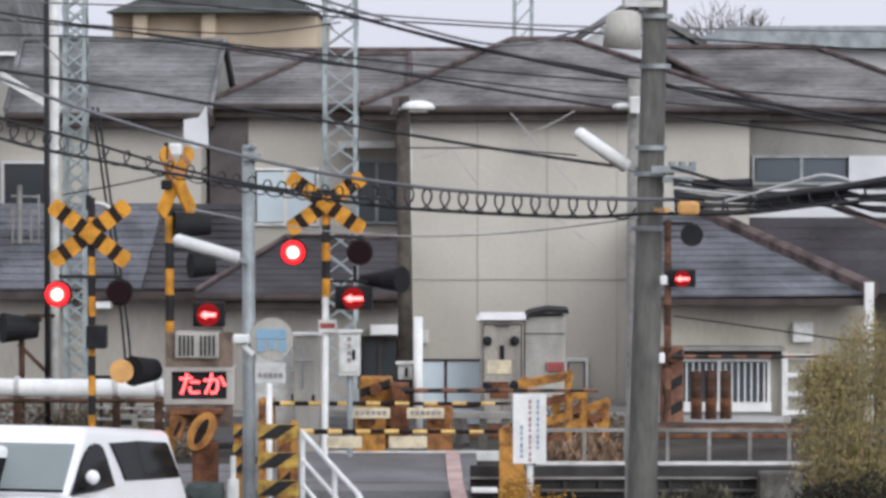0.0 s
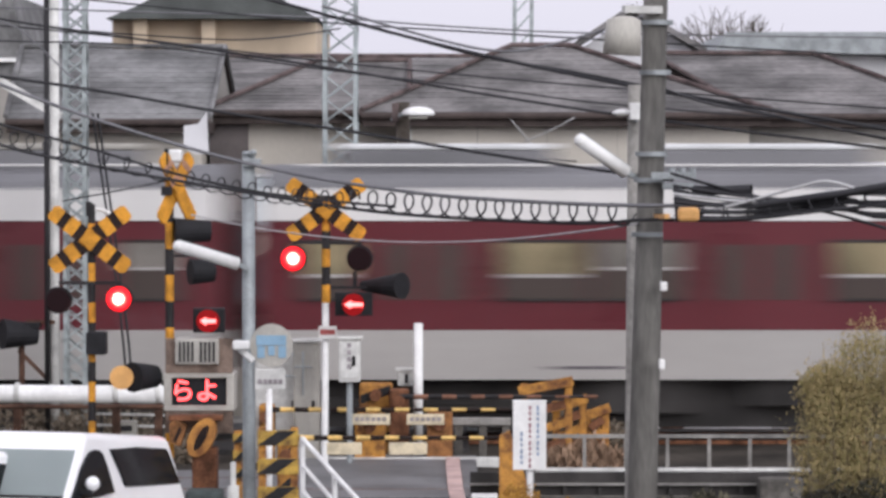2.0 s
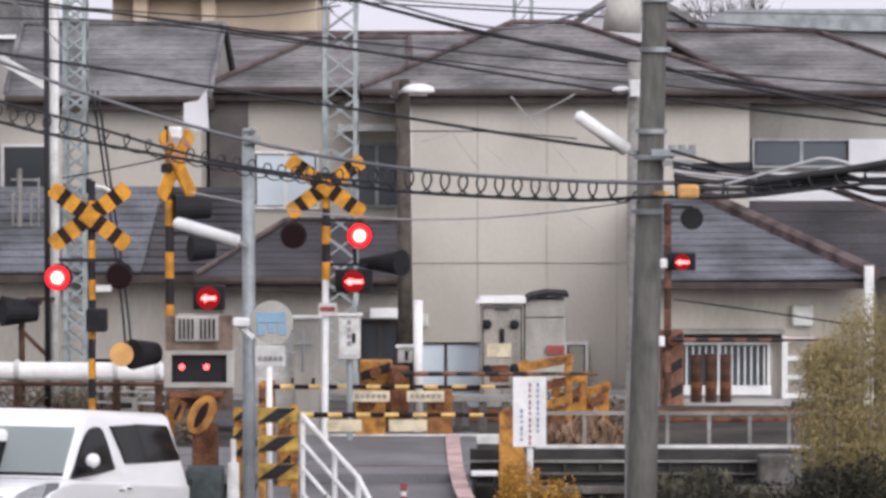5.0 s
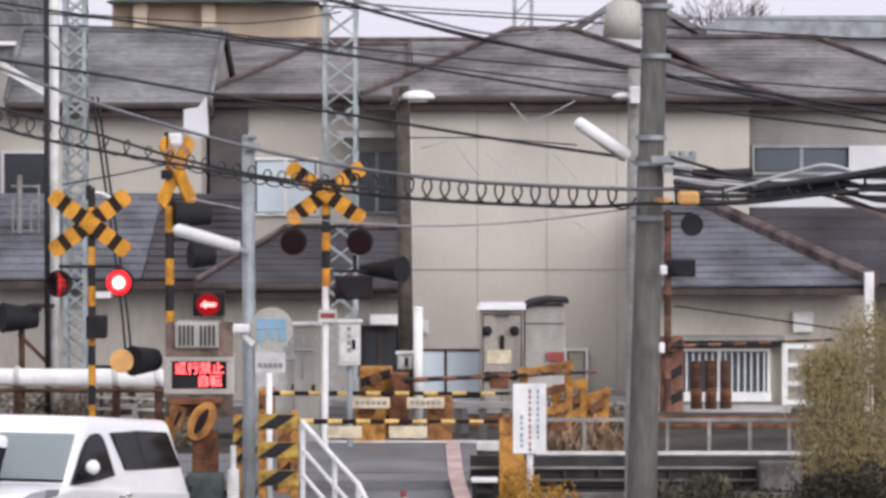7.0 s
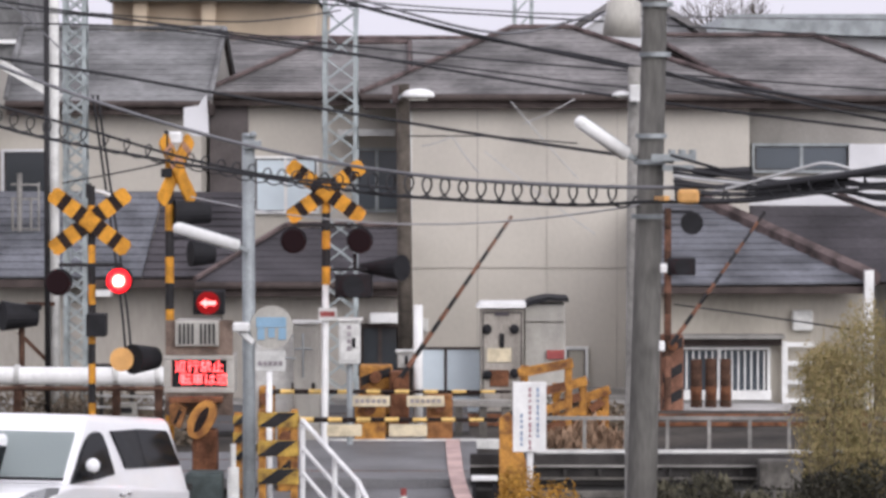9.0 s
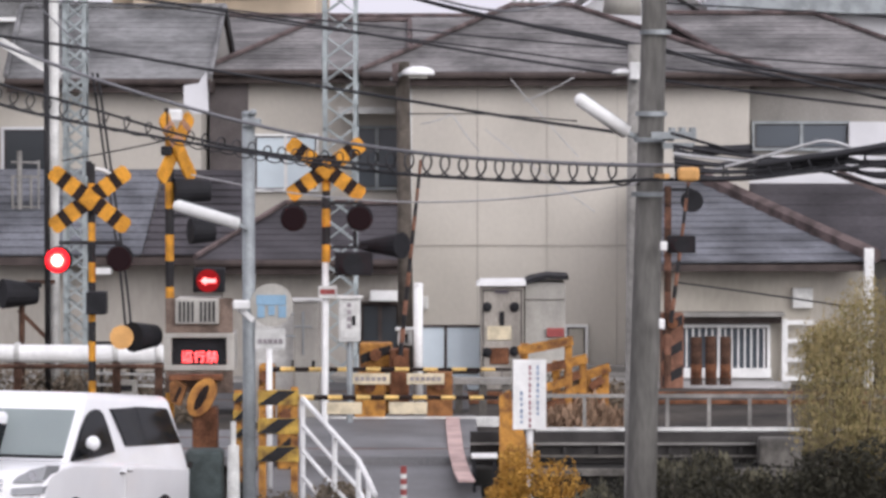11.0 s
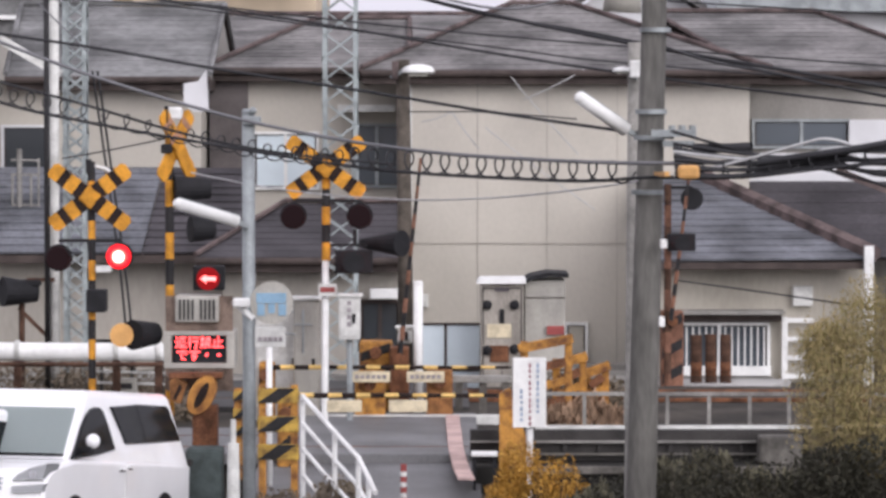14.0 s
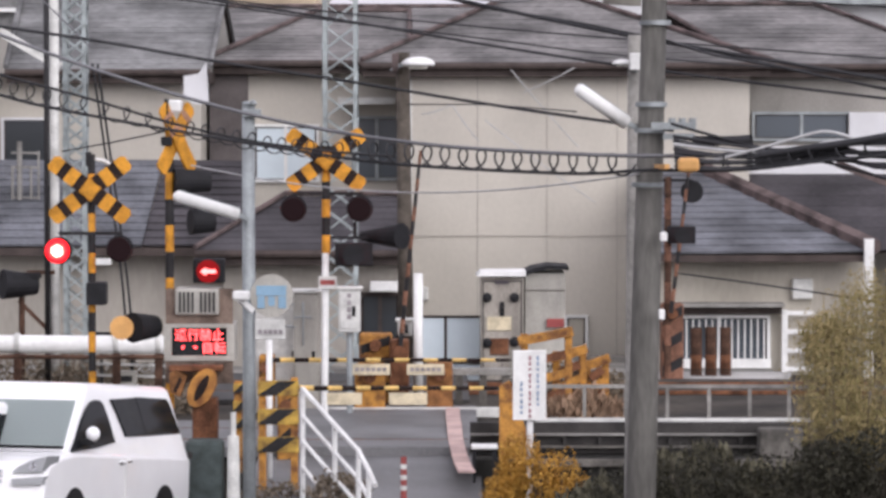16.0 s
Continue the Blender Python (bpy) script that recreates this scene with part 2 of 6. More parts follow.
def ball(bm, p, r, s=(1, 1, 1), u=14, v=9):
    bmesh.ops.create_uvsphere(bm, u_segments=u, v_segments=v, radius=r, matrix=Matrix.Translation(p) @ Matrix.Diagonal((*s, 1)))
    return bm


def prism(bm, pts, a, b, axis="y"):
    """A flat outline given in two axes, drawn out along the third from a to b."""
    def place(u, v, w):
        return (u, w, v) if axis == "y" else ((w, u, v) if axis == "x" else (u, v, w))
    lo = [bm.verts.new(place(u, v, a)) for u, v in pts]
    hi = [bm.verts.new(place(u, v, b)) for u, v in pts]
    bm.faces.new(lo)
    bm.faces.new(hi[::-1])
    n = len(pts)
    for i in range(n):
        bm.faces.new((lo[i], hi[i], hi[(i + 1) % n], lo[(i + 1) % n]))
    bmesh.ops.recalc_face_normals(bm, faces=bm.faces)
    return bm


def B():
    return bmesh.new()


def thing(name, at, label, category, group="", kind=""):
    e = new(name)
    e.location = at
    return tagged(e, label, category, group, kind)


def base_of(ob):
    v = Vector((0, 0, 0))
    while ob is not None:
        v += Vector(ob.location)
        ob = ob.parent
    return v


def mesh_of(name, bm, material, smooth=False):
    me = bpy.data.meshes.new(name)
    bm.to_mesh(me)
    bm.free()
    me.materials.append(material)
    if smooth:
        for p in me.polygons:
            p.use_smooth = True
    return me


def part(name, bm, material, parent, label="", smooth=False):
    """Links a mesh, built where it stands, under its thing or part."""
    bmesh.ops.translate(bm, vec=-base_of(parent), verts=bm.verts)
    ob = new(name, mesh_of(name, bm, material, smooth))
    ob.parent = parent
    return tagged(ob, label)


def solo(name, bm, material, label, category, group="", kind="", at=(0, 0, 0), smooth=False):
    bmesh.ops.translate(bm, vec=-Vector(at), verts=bm.verts)
    ob = new(name, mesh_of(name, bm, material, smooth))
    ob.location = at
    return tagged(ob, label, category, group, kind)


# ---- ground, road, tracks ----
def level(x, y):
    """Height of the ground: the railway bank, lower land before it."""
    t = min(max((44.0 - y) / 9.0, 0), 1)
    road = -0.62 * t
    bank = -2.6 * min(max((41.2 - y) / 3.0, 0), 1)
    side = min(max((x - 0.55) / 0.5, 0), 1)
    z = road * (1 - side) + bank * side
    if y > 53:
        z -= 0.32 * min((y - 53) / 1.2, 1)
    if x < -2.1 and 33 < y < 41.2:
        lot = -0.52 - 0.105 * (y - 36) if y < 39.8 else -0.92 + 0.5 * (y - 39.8) / 1.4
        z += (lot - z) * min((-2.1 - x) / 0.3, 1) * min((y - 33) / 1.0, 1)
    if y < 28:
        z = z * (1 - min((28 - y) / 15, 1)) - 2.6 * min((28 - y) / 15, 1)
    return z - 0.06


def ground():
    bm = B()
    xs = [-3000, -800, -250, -90, -40] + [-20 + 0.5 * i for i in range(81)] + [40, 90, 250, 800, 3000]
    ys = [-800, -200, -50, -10, 5, 13, 18, 23, 28] + [30 + 0.5 * i for i in range(61)] + [70, 100, 250, 800, 4000]
    grid = [[bm.verts.new((x, y, level(x, y) + (0.03 * noise.noise((x, y, 0)) if abs(x) < 30 else 0))) for y in ys] for x in xs]
    for i in range(len(xs) - 1):
        for j in range(len(ys) - 1):
            bm.faces.new((grid[i][j], grid[i + 1][j], grid[i + 1][j + 1], grid[i][j + 1]))
    solo("ground", bm, M_EARTH, "bare brown earth beside the railway", "ground", kind="structure")


def sheet(name, x0, x1, y0, y1, lift, material, label, n=24):
    bm = B()
    rows = []
    for j in range(n + 1):
        y = y0 + (y1 - y0) * j / n
        rows.append([bm.verts.new((x, y, max(level(-1, y), -0.7) + lift)) for x in (x0, (x0 + x1) / 2, x1)])
    for j in range(n):
        for i in range(2):
            bm.faces.new((rows[j][i], rows[j][i + 1], rows[j + 1][i + 1], rows[j + 1][i]))
    g = bmesh.ops.extrude_face_region(bm, geom=bm.faces[:])
    bmesh.ops.translate(bm, vec=(0, 0, -0.05), verts=[v for v in g["geom"] if isinstance(v, bmesh.types.BMVert)])
    bmesh.ops.recalc_face_normals(bm, faces=bm.faces)
    return solo(name, bm, material, label, "road", kind="structure")


ground()
sheet("road", -2.15, 0.427, 29, 47.2, 0.10, M_ASPHALT, "wet grey asphalt road rising to the crossing")


def pink_line():
    bm = B()
    pts = [(0.124, 46.5), (0.127, 45), (0.138, 44), (0.148, 43), (0.164, 42), (0.186, 41), (0.213, 40), (0.257, 39)]
    prev = None
    for x, y in pts:
        z = max(level(-1, y) + 0.128, 0.014)
        cur = (bm.verts.new((x - 0.09, y, z)), bm.verts.new((x + 0.09, y, z)))
        if prev:
            bm.faces.new((prev[0], prev[1], cur[1], cur[0]))
        prev = cur
    g = bmesh.ops.extrude_face_region(bm, geom=bm.faces[:])
    bmesh.ops.translate(bm, vec=(0, 0, -0.02), verts=[v for v in g["geom"] if isinstance(v, bmesh.types.BMVert)])
    solo("road_marking", bm, M_PINK, "faded pink line painted along the road edge", "road marking", kind="structure")


pink_line()


def track(name, yc, z, label):
    t = thing(name, (0, yc, z), label, "railway track", kind="structure")
    bm = B()
    prism(bm, [(yc - 1.9, z - 0.42), (yc + 1.9, z - 0.42), (yc + 1.35, z - 0.13), (yc - 1.35, z - 0.13)], -320, 220, axis="x")
    part("ballast_bed", bm, M_BALLAST, t)
    for i in range(44):
        x = -10.5 + i * 0.6
        bm = B()
        box(bm, x - 0.11, x + 0.11, yc - 1.1, yc + 1.1, z - 0.2, z - 0.095)
        part("sleeper", bm, M_SLEEPER, t)
    for s in (-1, 1):
        bm = B()
        y = yc + s * 0.75
        box(bm, -320, 220, y - 0.033, y + 0.033, z - 0.05, z)
        box(bm, -320, 220, y - 0.01, y + 0.01, z - 0.12, z - 0.04)
        box(bm, -320, 220, y - 0.06, y + 0.06, z - 0.145, z - 0.12)
        part("rail", bm, M_RUST, t, "rusty steel rail with a worn head")


track("track_1", 50.9, 0.0, "ballasted railway track with steel rails")
track("track_2", 43.6, 0.0, "nearer ballasted railway track with steel rails")
deck = thing("crossing_deck", (-1.5, 47, 0), "grey asphalt crossing deck between the rails", "road", kind="structure")
for y0, y1 in ((41.9, 42.78), (42.92, 44.28), (44.42, 45.4), (48.6, 50.08), (50.22, 51.58), (51.72, 53.4)):
    bm = B()
    box(bm, -3.6, 0.359, y0, y1, -0.12, 0.004, 0.01)
    part("deck_panel", bm, M_ASPHALT if y0 < 46 else M_DECK, deck)
bm = B()
box(bm, -9.0, 5.279, 56.6, 61, -0.5, -0.27)
solo("pavement", bm, M_CONCRETE, "pale concrete pavement before the houses", "pavement", kind="structure")
bm = B()
prism(bm, [(3.246, 54.0), (4.652, 54.0), (5.441, 56.3), (3.312, 56.3)], -0.45, -0.2, axis="z")
solo("apron_1", bm, M_PALECONC, "pale concrete apron before the barred window", "pavement", kind="structure")
bm = B()
box(bm, -1.602, 0.731, 46.62, 46.78, -0.1, 0.055, 0.01)
solo("kerb_1", bm, M_DIRTYWHITE, "pale worn kerb strip beside the rails", "kerb", kind="structure")


# ---- houses ----
PENDING = []


def roof_plane(bm, a, b, c, d, n, step=0.024):
    """Tile courses between the eave a-b and the ridge d-c, each lapping over the next."""
    a, b, c, d = (Vector(p) for p in (a, b, c, d))
    nor = (b - a).cross(d - a).normalized()
    if nor.z < 0:
        nor = -nor
    for i in range(n):
        t, u = i / n, (i + 1) / n
        p, q = a.lerp(d, t), b.lerp(c, t)
        r, s = b.lerp(c, u), a.lerp(d, u)
        up = nor * step
        PENDING.append((p + up, q + up, r, s, p - up * 0.6, q - up * 0.6))
    flat = [bm.verts.new(v - nor * 0.06) for v in ((a, b, c, d) if (c - d).length > 1e-4 else (a, b, c))]
    bm.faces.new(flat)


def roofed(name, bm, material, h):
    """The roof's deck with its tile courses laid on it, each a piece of its own."""
    r = part(name, bm, M_FASCIA, h)
    for p, q, c, d, e, f in PENDING:
        bm = B()
        vs = [bm.verts.new(v) for v in ((p, q, c, d, e, f) if (c - d).length > 1e-4 else (p, q, c, c + Vector((0, 0, 1e-3)), e, f))]
        bm.faces.new((vs[0], vs[1], vs[2], vs[3]))
        bm.faces.new((vs[4], vs[5], vs[1], vs[0]))
        part("tile_course", bm, material, r)
    PENDING.clear()
    return r


def hip_roof(h, x0, x1, y0, y1, z0, rx0, rx1, zr, material, n=14, ridge=M_RIDGE):
    """A hipped tile roof over the rectangle, with its ridge from rx0 to rx1."""
    ym = (y0 + y1) / 2
    A, Bq, C, D = (x0, y0, z0), (x1, y0, z0), (x1, y1, z0), (x0, y1, z0)
    R0, R1 = (rx0, ym, zr), (rx1, ym, zr)
    bm = B()
    roof_plane(bm, A, Bq, R1, R0, n, 0.008)
    roof_plane(bm, C, D, R0, R1, n, 0.008)
    if rx0 > x0 + 0.01:
        roof_plane(bm, D, A, R0, R0, n, 0.008)
    if rx1 < x1 - 0.01:
        roof_plane(bm, Bq, C, R1, R1, n, 0.008)
    r = roofed("roof", bm, material, h)
    if abs(rx1 - x1) < 0.01:
        bm = B()
        prism(bm, [(y0 + 0.3, z0 - 0.05), (y1 - 0.3, z0 - 0.05), (ym, zr - 0.15)], x1 - 0.2, x1 - 0.05, axis="x")
        part("gable_wall", bm, M_WALLGREY, h)
    for p, q in ((A, R0), (Bq, R1), (C, R1), (D, R0), (R0, R1)):
        if (Vector(p) - Vector(q)).length > 0.2:
            bm = B()
            rod(bm, Vector(p) + Vector((0, 0, 0.05)), Vector(q) + Vector((0, 0, 0.05)), 0.046, seg=6)
            part("ridge_cap", bm, ridge, r)
    bm = B()
    box(bm, x0 + 0.02, x1 - 0.02, y0 + 0.02, y0 + 0.12, z0 - 0.24, z0 - 0.04)
    box(bm, x0 + 0.02, x0 + 0.12, y0 + 0.12, y1, z0 - 0.24, z0 - 0.04)
    box(bm, x1 - 0.12, x1 - 0.02, y0 + 0.12, y1, z0 - 0.24, z0 - 0.04)
    part("eave", bm, M_FASCIA, h)
    bm = B()
    rod(bm, (x0, y0 - 0.06, z0 - 0.06), (x1, y0 - 0.06, z0 - 0.06), 0.06, seg=8)
    part("gutter", bm, M_FASCIA, h)
    return r


def window(h, x0, x1, y, z0, z1, panes=2, pane=None, frame_mat=None):
    """A sliding window set into the front wall at y."""
    bm = B()
    box(bm, x0, x1, y - 0.03, y + 0.05, z0, z1)
    w = part("window", bm, M_FASCIA, h)
    fm = frame_mat or M_GALV
    bm = B()
    for a, b, c, d in ((x0 - 0.05, x1 + 0.05, z0 - 0.05, z0), (x0 - 0.05, x1 + 0.05, z1, z1 + 0.05), (x0 - 0.05, x0, z0, z1), (x1, x1 + 0.05, z0, z1)):
        box(bm, a, b, y - 0.09, y - 0.005, c, d)
    part("frame", bm, fm, w)
    for i in range(panes):
        a, b = x0 + (x1 - x0) * i / panes, x0 + (x1 - x0) * (i + 1) / panes
        bm = B()
        box(bm, a + 0.03, b - 0.03, y - 0.05, y - 0.035, z0 + 0.02, z1 - 0.02)
        part("pane", bm, pane or M_HOUSEPANE, w)
        if i:
            bm = B()
            box(bm, a - 0.03, a + 0.03, y - 0.075, y - 0.035, z0, z1)
            part("mullion", bm, fm, w)
    return w


def walls(h, x0, x1, y0, y1, z0, z1, material, name="wall"):
    for a, b, c, d in ((x0, x1, y0, y0 + 0.15), (x0, x1, y1 - 0.15, y1), (x0, x0 + 0.15, y0 + 0.15, y1 - 0.15), (x1 - 0.15, x1, y0 + 0.15, y1 - 0.15)):
        bm = B()
        box(bm, a, b, c, d, z0, z1)
        part(name, bm, material, h)


G = -0.5
# the large beige house opposite the crossing
hA = thing("house", (2.292, 66, G), "large two-storey beige rendered house with a brown-grey hipped tile roof", "house")
walls(hA, -0.602, 5.263, 62, 70, G, 4.660, M_WALL)
hip_roof(hA, -1.390, 5.610, 61.65, 70.35, 4.695, 1.251, 2.336, 5.923, M_TILEBROWN)
bm = B()
box(bm, -0.602 + 0.01, 5.263, 61.985, 62.0, 1.728, 1.708)
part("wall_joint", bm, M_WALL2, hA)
for px in (0.592, 1.787, 2.991):
    bm = B()
    box(bm, px - 0.006, px + 0.006, 61.99, 62.0, G, 4.583)
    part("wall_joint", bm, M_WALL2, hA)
bm = B()
box(bm, -0.602 - 0.06, -0.602 + 0.07, 61.95, 62.04, G, 4.583)
part("corner_board", bm, M_DIRTYWHITE, hA)
scr = thing("glazed_screen", (0.137, 54.6, -0.42), "low glazed screen with pale blue panels in a dark frame", "screen")
for a, b, c, d in ((-0.308, 0.017, 0.101, 0.751), (0.060, 0.564, 0.101, 0.751), (-0.308, 0.017, -0.207, 0.049), (0.060, 0.564, -0.207, 0.049)):
    bm = B()
    box(bm, a, b, 54.6, 54.63, c, d)
    part("panel", bm, M_BLUEPANEL, scr)
for a, b, c, d in ((-0.333, -0.308, -0.258, 0.785), (0.017, 0.060, -0.4, 0.785), (-0.308, 0.564, 0.751, 0.785), (-0.308, 0.564, 0.049, 0.101), (-0.308, 0.564, -0.258, -0.207)):
    bm = B()
    box(bm, a, b, 54.58, 54.65, c, d)
    part("frame_bar", bm, M_FASCIA, scr)
window(hA, 2.136, 2.447, 62, -0.45, 0.310, 1, M_WALL3, M_WHITE)
bm = B()
box(bm, -0.408, -0.252, 61.8, 62, 0.621, 0.844, 0.02)
part("meter_box", bm, M_DIRTYWHITE, hA)

# its wing to the side, set back
hB = thing("house", (-2.045, 67, G), "beige two-storey house wing under a hipped tile roof", "house")
walls(hB, -4.162, -0.687, 64.5, 71, G, 4.727, M_WALL)
hip_roof(hB, -4.196, -0.622, 64.1, 71.5, 4.763, -2.379, -0.622, 5.699, M_TILEBROWN)
window(hB, -1.576, -0.687 - 0.1, 64.5, 2.667, 3.717, 2)
window(hB, -3.354, -2.263, 64.5, 2.636, 3.576, 2, M_BLUEPANEL, M_WHITE)
bm = B()
box(bm, -4.162, -3.475, 64.38, 64.5, 2.586, 4.646)
part("dark_wall_panel", bm, M_DARKCLAD, hB)
bm = B()
box(bm, -1.859, -0.849, 63.9, 64.5, 3.980, 4.101)
part("window_hood", bm, M_DIRTYWHITE, hB)

# the house on the other side with a long grey roof
hC = thing("house", (-5.185, 66, G), "house with a long weathered grey tile roof and white gable trim", "house")
walls(hC, -8.327, -4.223, 63, 70, G, 4.533, M_WALL)
hip_roof(hC, -7.588, -4.039, 62.6, 71.4, 4.588, -7.807, -4.039, 5.931, M_TILE, ridge=M_TILE)
hK = thing("house", (-9.948, 84, G), "distant house with a dark gable above the roofs", "house")
walls(hK, -12.329, -9.246, 80, 88, G, 5.691, M_WALLGREY)
bm = B()
prism(bm, [(-10.923, 5.700), (-9.673, 7.499), (-9.523, 7.499), (-9.098, 5.700)], 79.8, 88)
part("roof", bm, M_TILE, hK)
bm = B()
box(bm, -10.285, -9.411, 79.6, 79.75, 6.010, 6.097)
part("eave_light", bm, M_WHITE, hK)
bm = B()
prism(bm, [(-4.440, 4.097), (-4.440, 4.465), (-4.188, 4.504), (-4.052, 4.698), (-4.013, 3.981), (-4.256, 3.981)], 61.8, 61.95)
part("gable_trim", bm, M_WALLWHITE, hC)
window(hC, -7.656, -6.907, 63, 2.915, 3.704, 1, M_PANE, M_WALLWHITE)
# gabled roof seen at the side
hD = thing("house", (-7.667, 62, G), "neighbouring house with a pale bargeboard gable", "house")
walls(hD, -10.271, -8.186, 60.5, 68, G, 4.190, M_WALL)
bm = B()
roof_plane(bm, (-10.468, 59.6, 5.034), (-7.461, 59.6, 5.034), (-8.259, 64, 6.205), (-11.166, 64, 6.205), 12)
roofed("roof", bm, M_TILE, hD)
bm = B()
beam(bm, (-7.418, 59.5, 5.249), (-6.299, 59.5, 4.596), 0.12, 0.14)
part("bargeboard", bm, M_DIRTYWHITE, hD)

# low lean-to roofs before the upper storeys
lowA = thing("outbuilding", (-5.396, 60, G), "low grey-tiled lean-to with a shaded beige wall", "outbuilding")
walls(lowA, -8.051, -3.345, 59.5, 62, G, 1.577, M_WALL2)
bm = B()
roof_plane(bm, (-8.076, 59.0, 1.671), (-4.934, 59.0, 1.671), (-4.797, 61.9, 3.031), (-8.473, 61.9, 3.031), 12)
roofed("roof", bm, M_TILEBLUE, lowA)
bm = B()
roof_plane(bm, (-4.916, 59.0, 1.671), (-3.253, 59.0, 1.671), (-3.335, 61.9, 3.011), (-4.770, 61.9, 3.031), 12)
roofed("roof", bm, M_TILEDARK, lowA)
bm = B()
box(bm, -8.076, -3.234, 58.95, 59.05, 1.505, 1.635)
part("eave", bm, M_FASCIA, lowA)
bm = B()
box(bm, -5.758, -5.433, 59.0, 59.3, 1.349, 1.470, 0.02)
part("ventilator", bm, M_WHITE, lowA)
drying = thing("drying_frame", (-7.06, 60.5, 2.36), "pale weathered steel drying frame standing on the lean-to roof", "drying frame")
for x0, z0, x1, z1, r in ((-7.1, 2.36, -7.1, 3.36, 0.045), (-7.22, 2.36, -7.22, 2.95, 0.022), (-6.91, 2.36, -6.91, 2.95, 0.022), (-6.78, 2.36, -6.78, 3.2, 0.018)):
    bm = B()
    rod(bm, (x0, 60.5, z0), (x1, 60.5, z1), r, seg=8)
    part("upright", bm, M_CONCRETE, drying)
for z in (2.42, 2.93, 3.17):
    bm = B()
    rod(bm, (-7.24, 60.5, z), (-6.76, 60.5, z - 0.01), 0.018, seg=8)
    part("crossbar", bm, M_CONCRETE, drying)

lowB = thing("outbuilding", (-2.035, 60, G), "single-storey annex with a dark purple hipped roof", "outbuilding")
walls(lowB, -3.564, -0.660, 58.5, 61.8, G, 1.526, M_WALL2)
hip_roof(lowB, -3.988, -0.536, 58, 64, 1.638, -2.665, -0.592, 2.433, M_TILEDARK, 9)
bm = B()
box(bm, -1.180, -0.713, 58.1, 58.3, 0.963, 1.128, 0.02)
part("white_box", bm, M_WHITE, lowB)
window(lowB, -1.319, -0.724, 58.5, 0.060, 0.885, 2, M_PANE, M_FASCIA)

# the low house with the barred window
hE = thing("house", (5.323, 60, G), "low beige house with a blue-grey tile roof and barred window", "house")
walls(hE, 3.234, 6.776, 58, 61.9, G, 1.529, M_WALL3)
bm = B()
roof_plane(bm, (3.128, 57.4, 1.609), (6.868, 57.4, 1.645), (4.421, 61.9, 2.856), (3.374, 61.9, 2.856), 13)
rE = roofed("roof", bm, M_TILEBLUE, hE)
bm = B()
rod(bm, (6.868, 57.4, 1.717), (4.401, 61.9, 2.895), 0.14, seg=6)
part("ridge_cap", bm, M_RIDGE, rE)
bm = B()
box(bm, 3.128, 6.841, 57.36, 57.5, 1.474, 1.582)
part("eave", bm, M_FASCIA, hE)
bm = B()
box(bm, 6.695, 6.838, 57.2, 57.35, G, 1.846)
part("downpipe", bm, M_WHITE, hE)
wE = window(hE, 3.670, 5.214, 58, -0.124, 0.548, 2, M_HOUSEPANE, M_WHITE)
for i in range(15):
    bm = B()
    x = 3.706 + i * 0.104
    rod(bm, (x, 57.88, -0.106), (x, 57.88, 0.530), 0.015, seg=6)
    part("bar", bm, M_WHITE, wE)
bm = B()
box(bm, 3.633, 5.268, 57.8, 57.95, -0.251, -0.106)
part("sill", bm, M_WHITE, wE)
bm = B()
box(bm, 3.597, 5.459, 57.5, 58, 0.745, 0.803)
hood = part("window_hood", bm, M_CONCRETE, hE)
bm = B()
box(bm, 3.62, 5.43, 57.75, 58, 0.625, 0.745)
part("shutter_box", bm, M_FASCIA, hood)
bm = B()
box(bm, 5.614, 5.941, 57.85, 58, 0.857, 1.184, 0.02)
part("vent_box", bm, M_DIRTYWHITE, hE)
for i in range(4):
    bm = B()
    box(bm, 5.477, 5.949, 57.8, 57.86, 0.600 - 0.3 * i, 0.672 - 0.3 * i)
    part("shutter_slat", bm, M_WHITE, hE)
bm = B()
box(bm, 5.441, 5.531, 57.78, 57.88, -0.307, 0.690)
part("shutter_post", bm, M_WHITE, hE)

# upper storey further along, with its own roof
hF = thing("house", (7.064, 67, G), "set-back beige house with a wide window and dark lean-to roof", "house")
walls(hF, 5.348, 9.05, 63, 70, G, 4.671, M_WALLGREY)
hip_roof(hF, 5.362, 9.25, 62.7, 72.7, 4.687, 3.881, 6.955, 5.824, M_TILEBROWN)
window(hF, 5.437, 7.064, 63, 3.388, 3.803, 2)
bm = B()
box(bm, 7.073, 8.432, 62.85, 63, 3.310, 3.842)
part("white_panel", bm, M_WALLWHITE, hF)
bm = B()
box(bm, 5.339, 9.023, 62.85, 63, 2.769, 3.261)
part("pale_band", bm, M_WALLWHITE, hF)
bm = B()
roof_plane(bm, (5.996, 60.0, 1.557), (9.547, 60.0, 1.557), (9.993, 62.8, 2.761), (5.272, 62.8, 2.761), 7, 0.006)
roofed("lean_to_roof", bm, M_TILEDARK, hF)
bm = B()
beam(bm, (6.529, 59.9, 3.006), (7.655, 59.9, 2.574), 0.12, 0.12)
part("roof_edge", bm, M_RIDGE, hF)

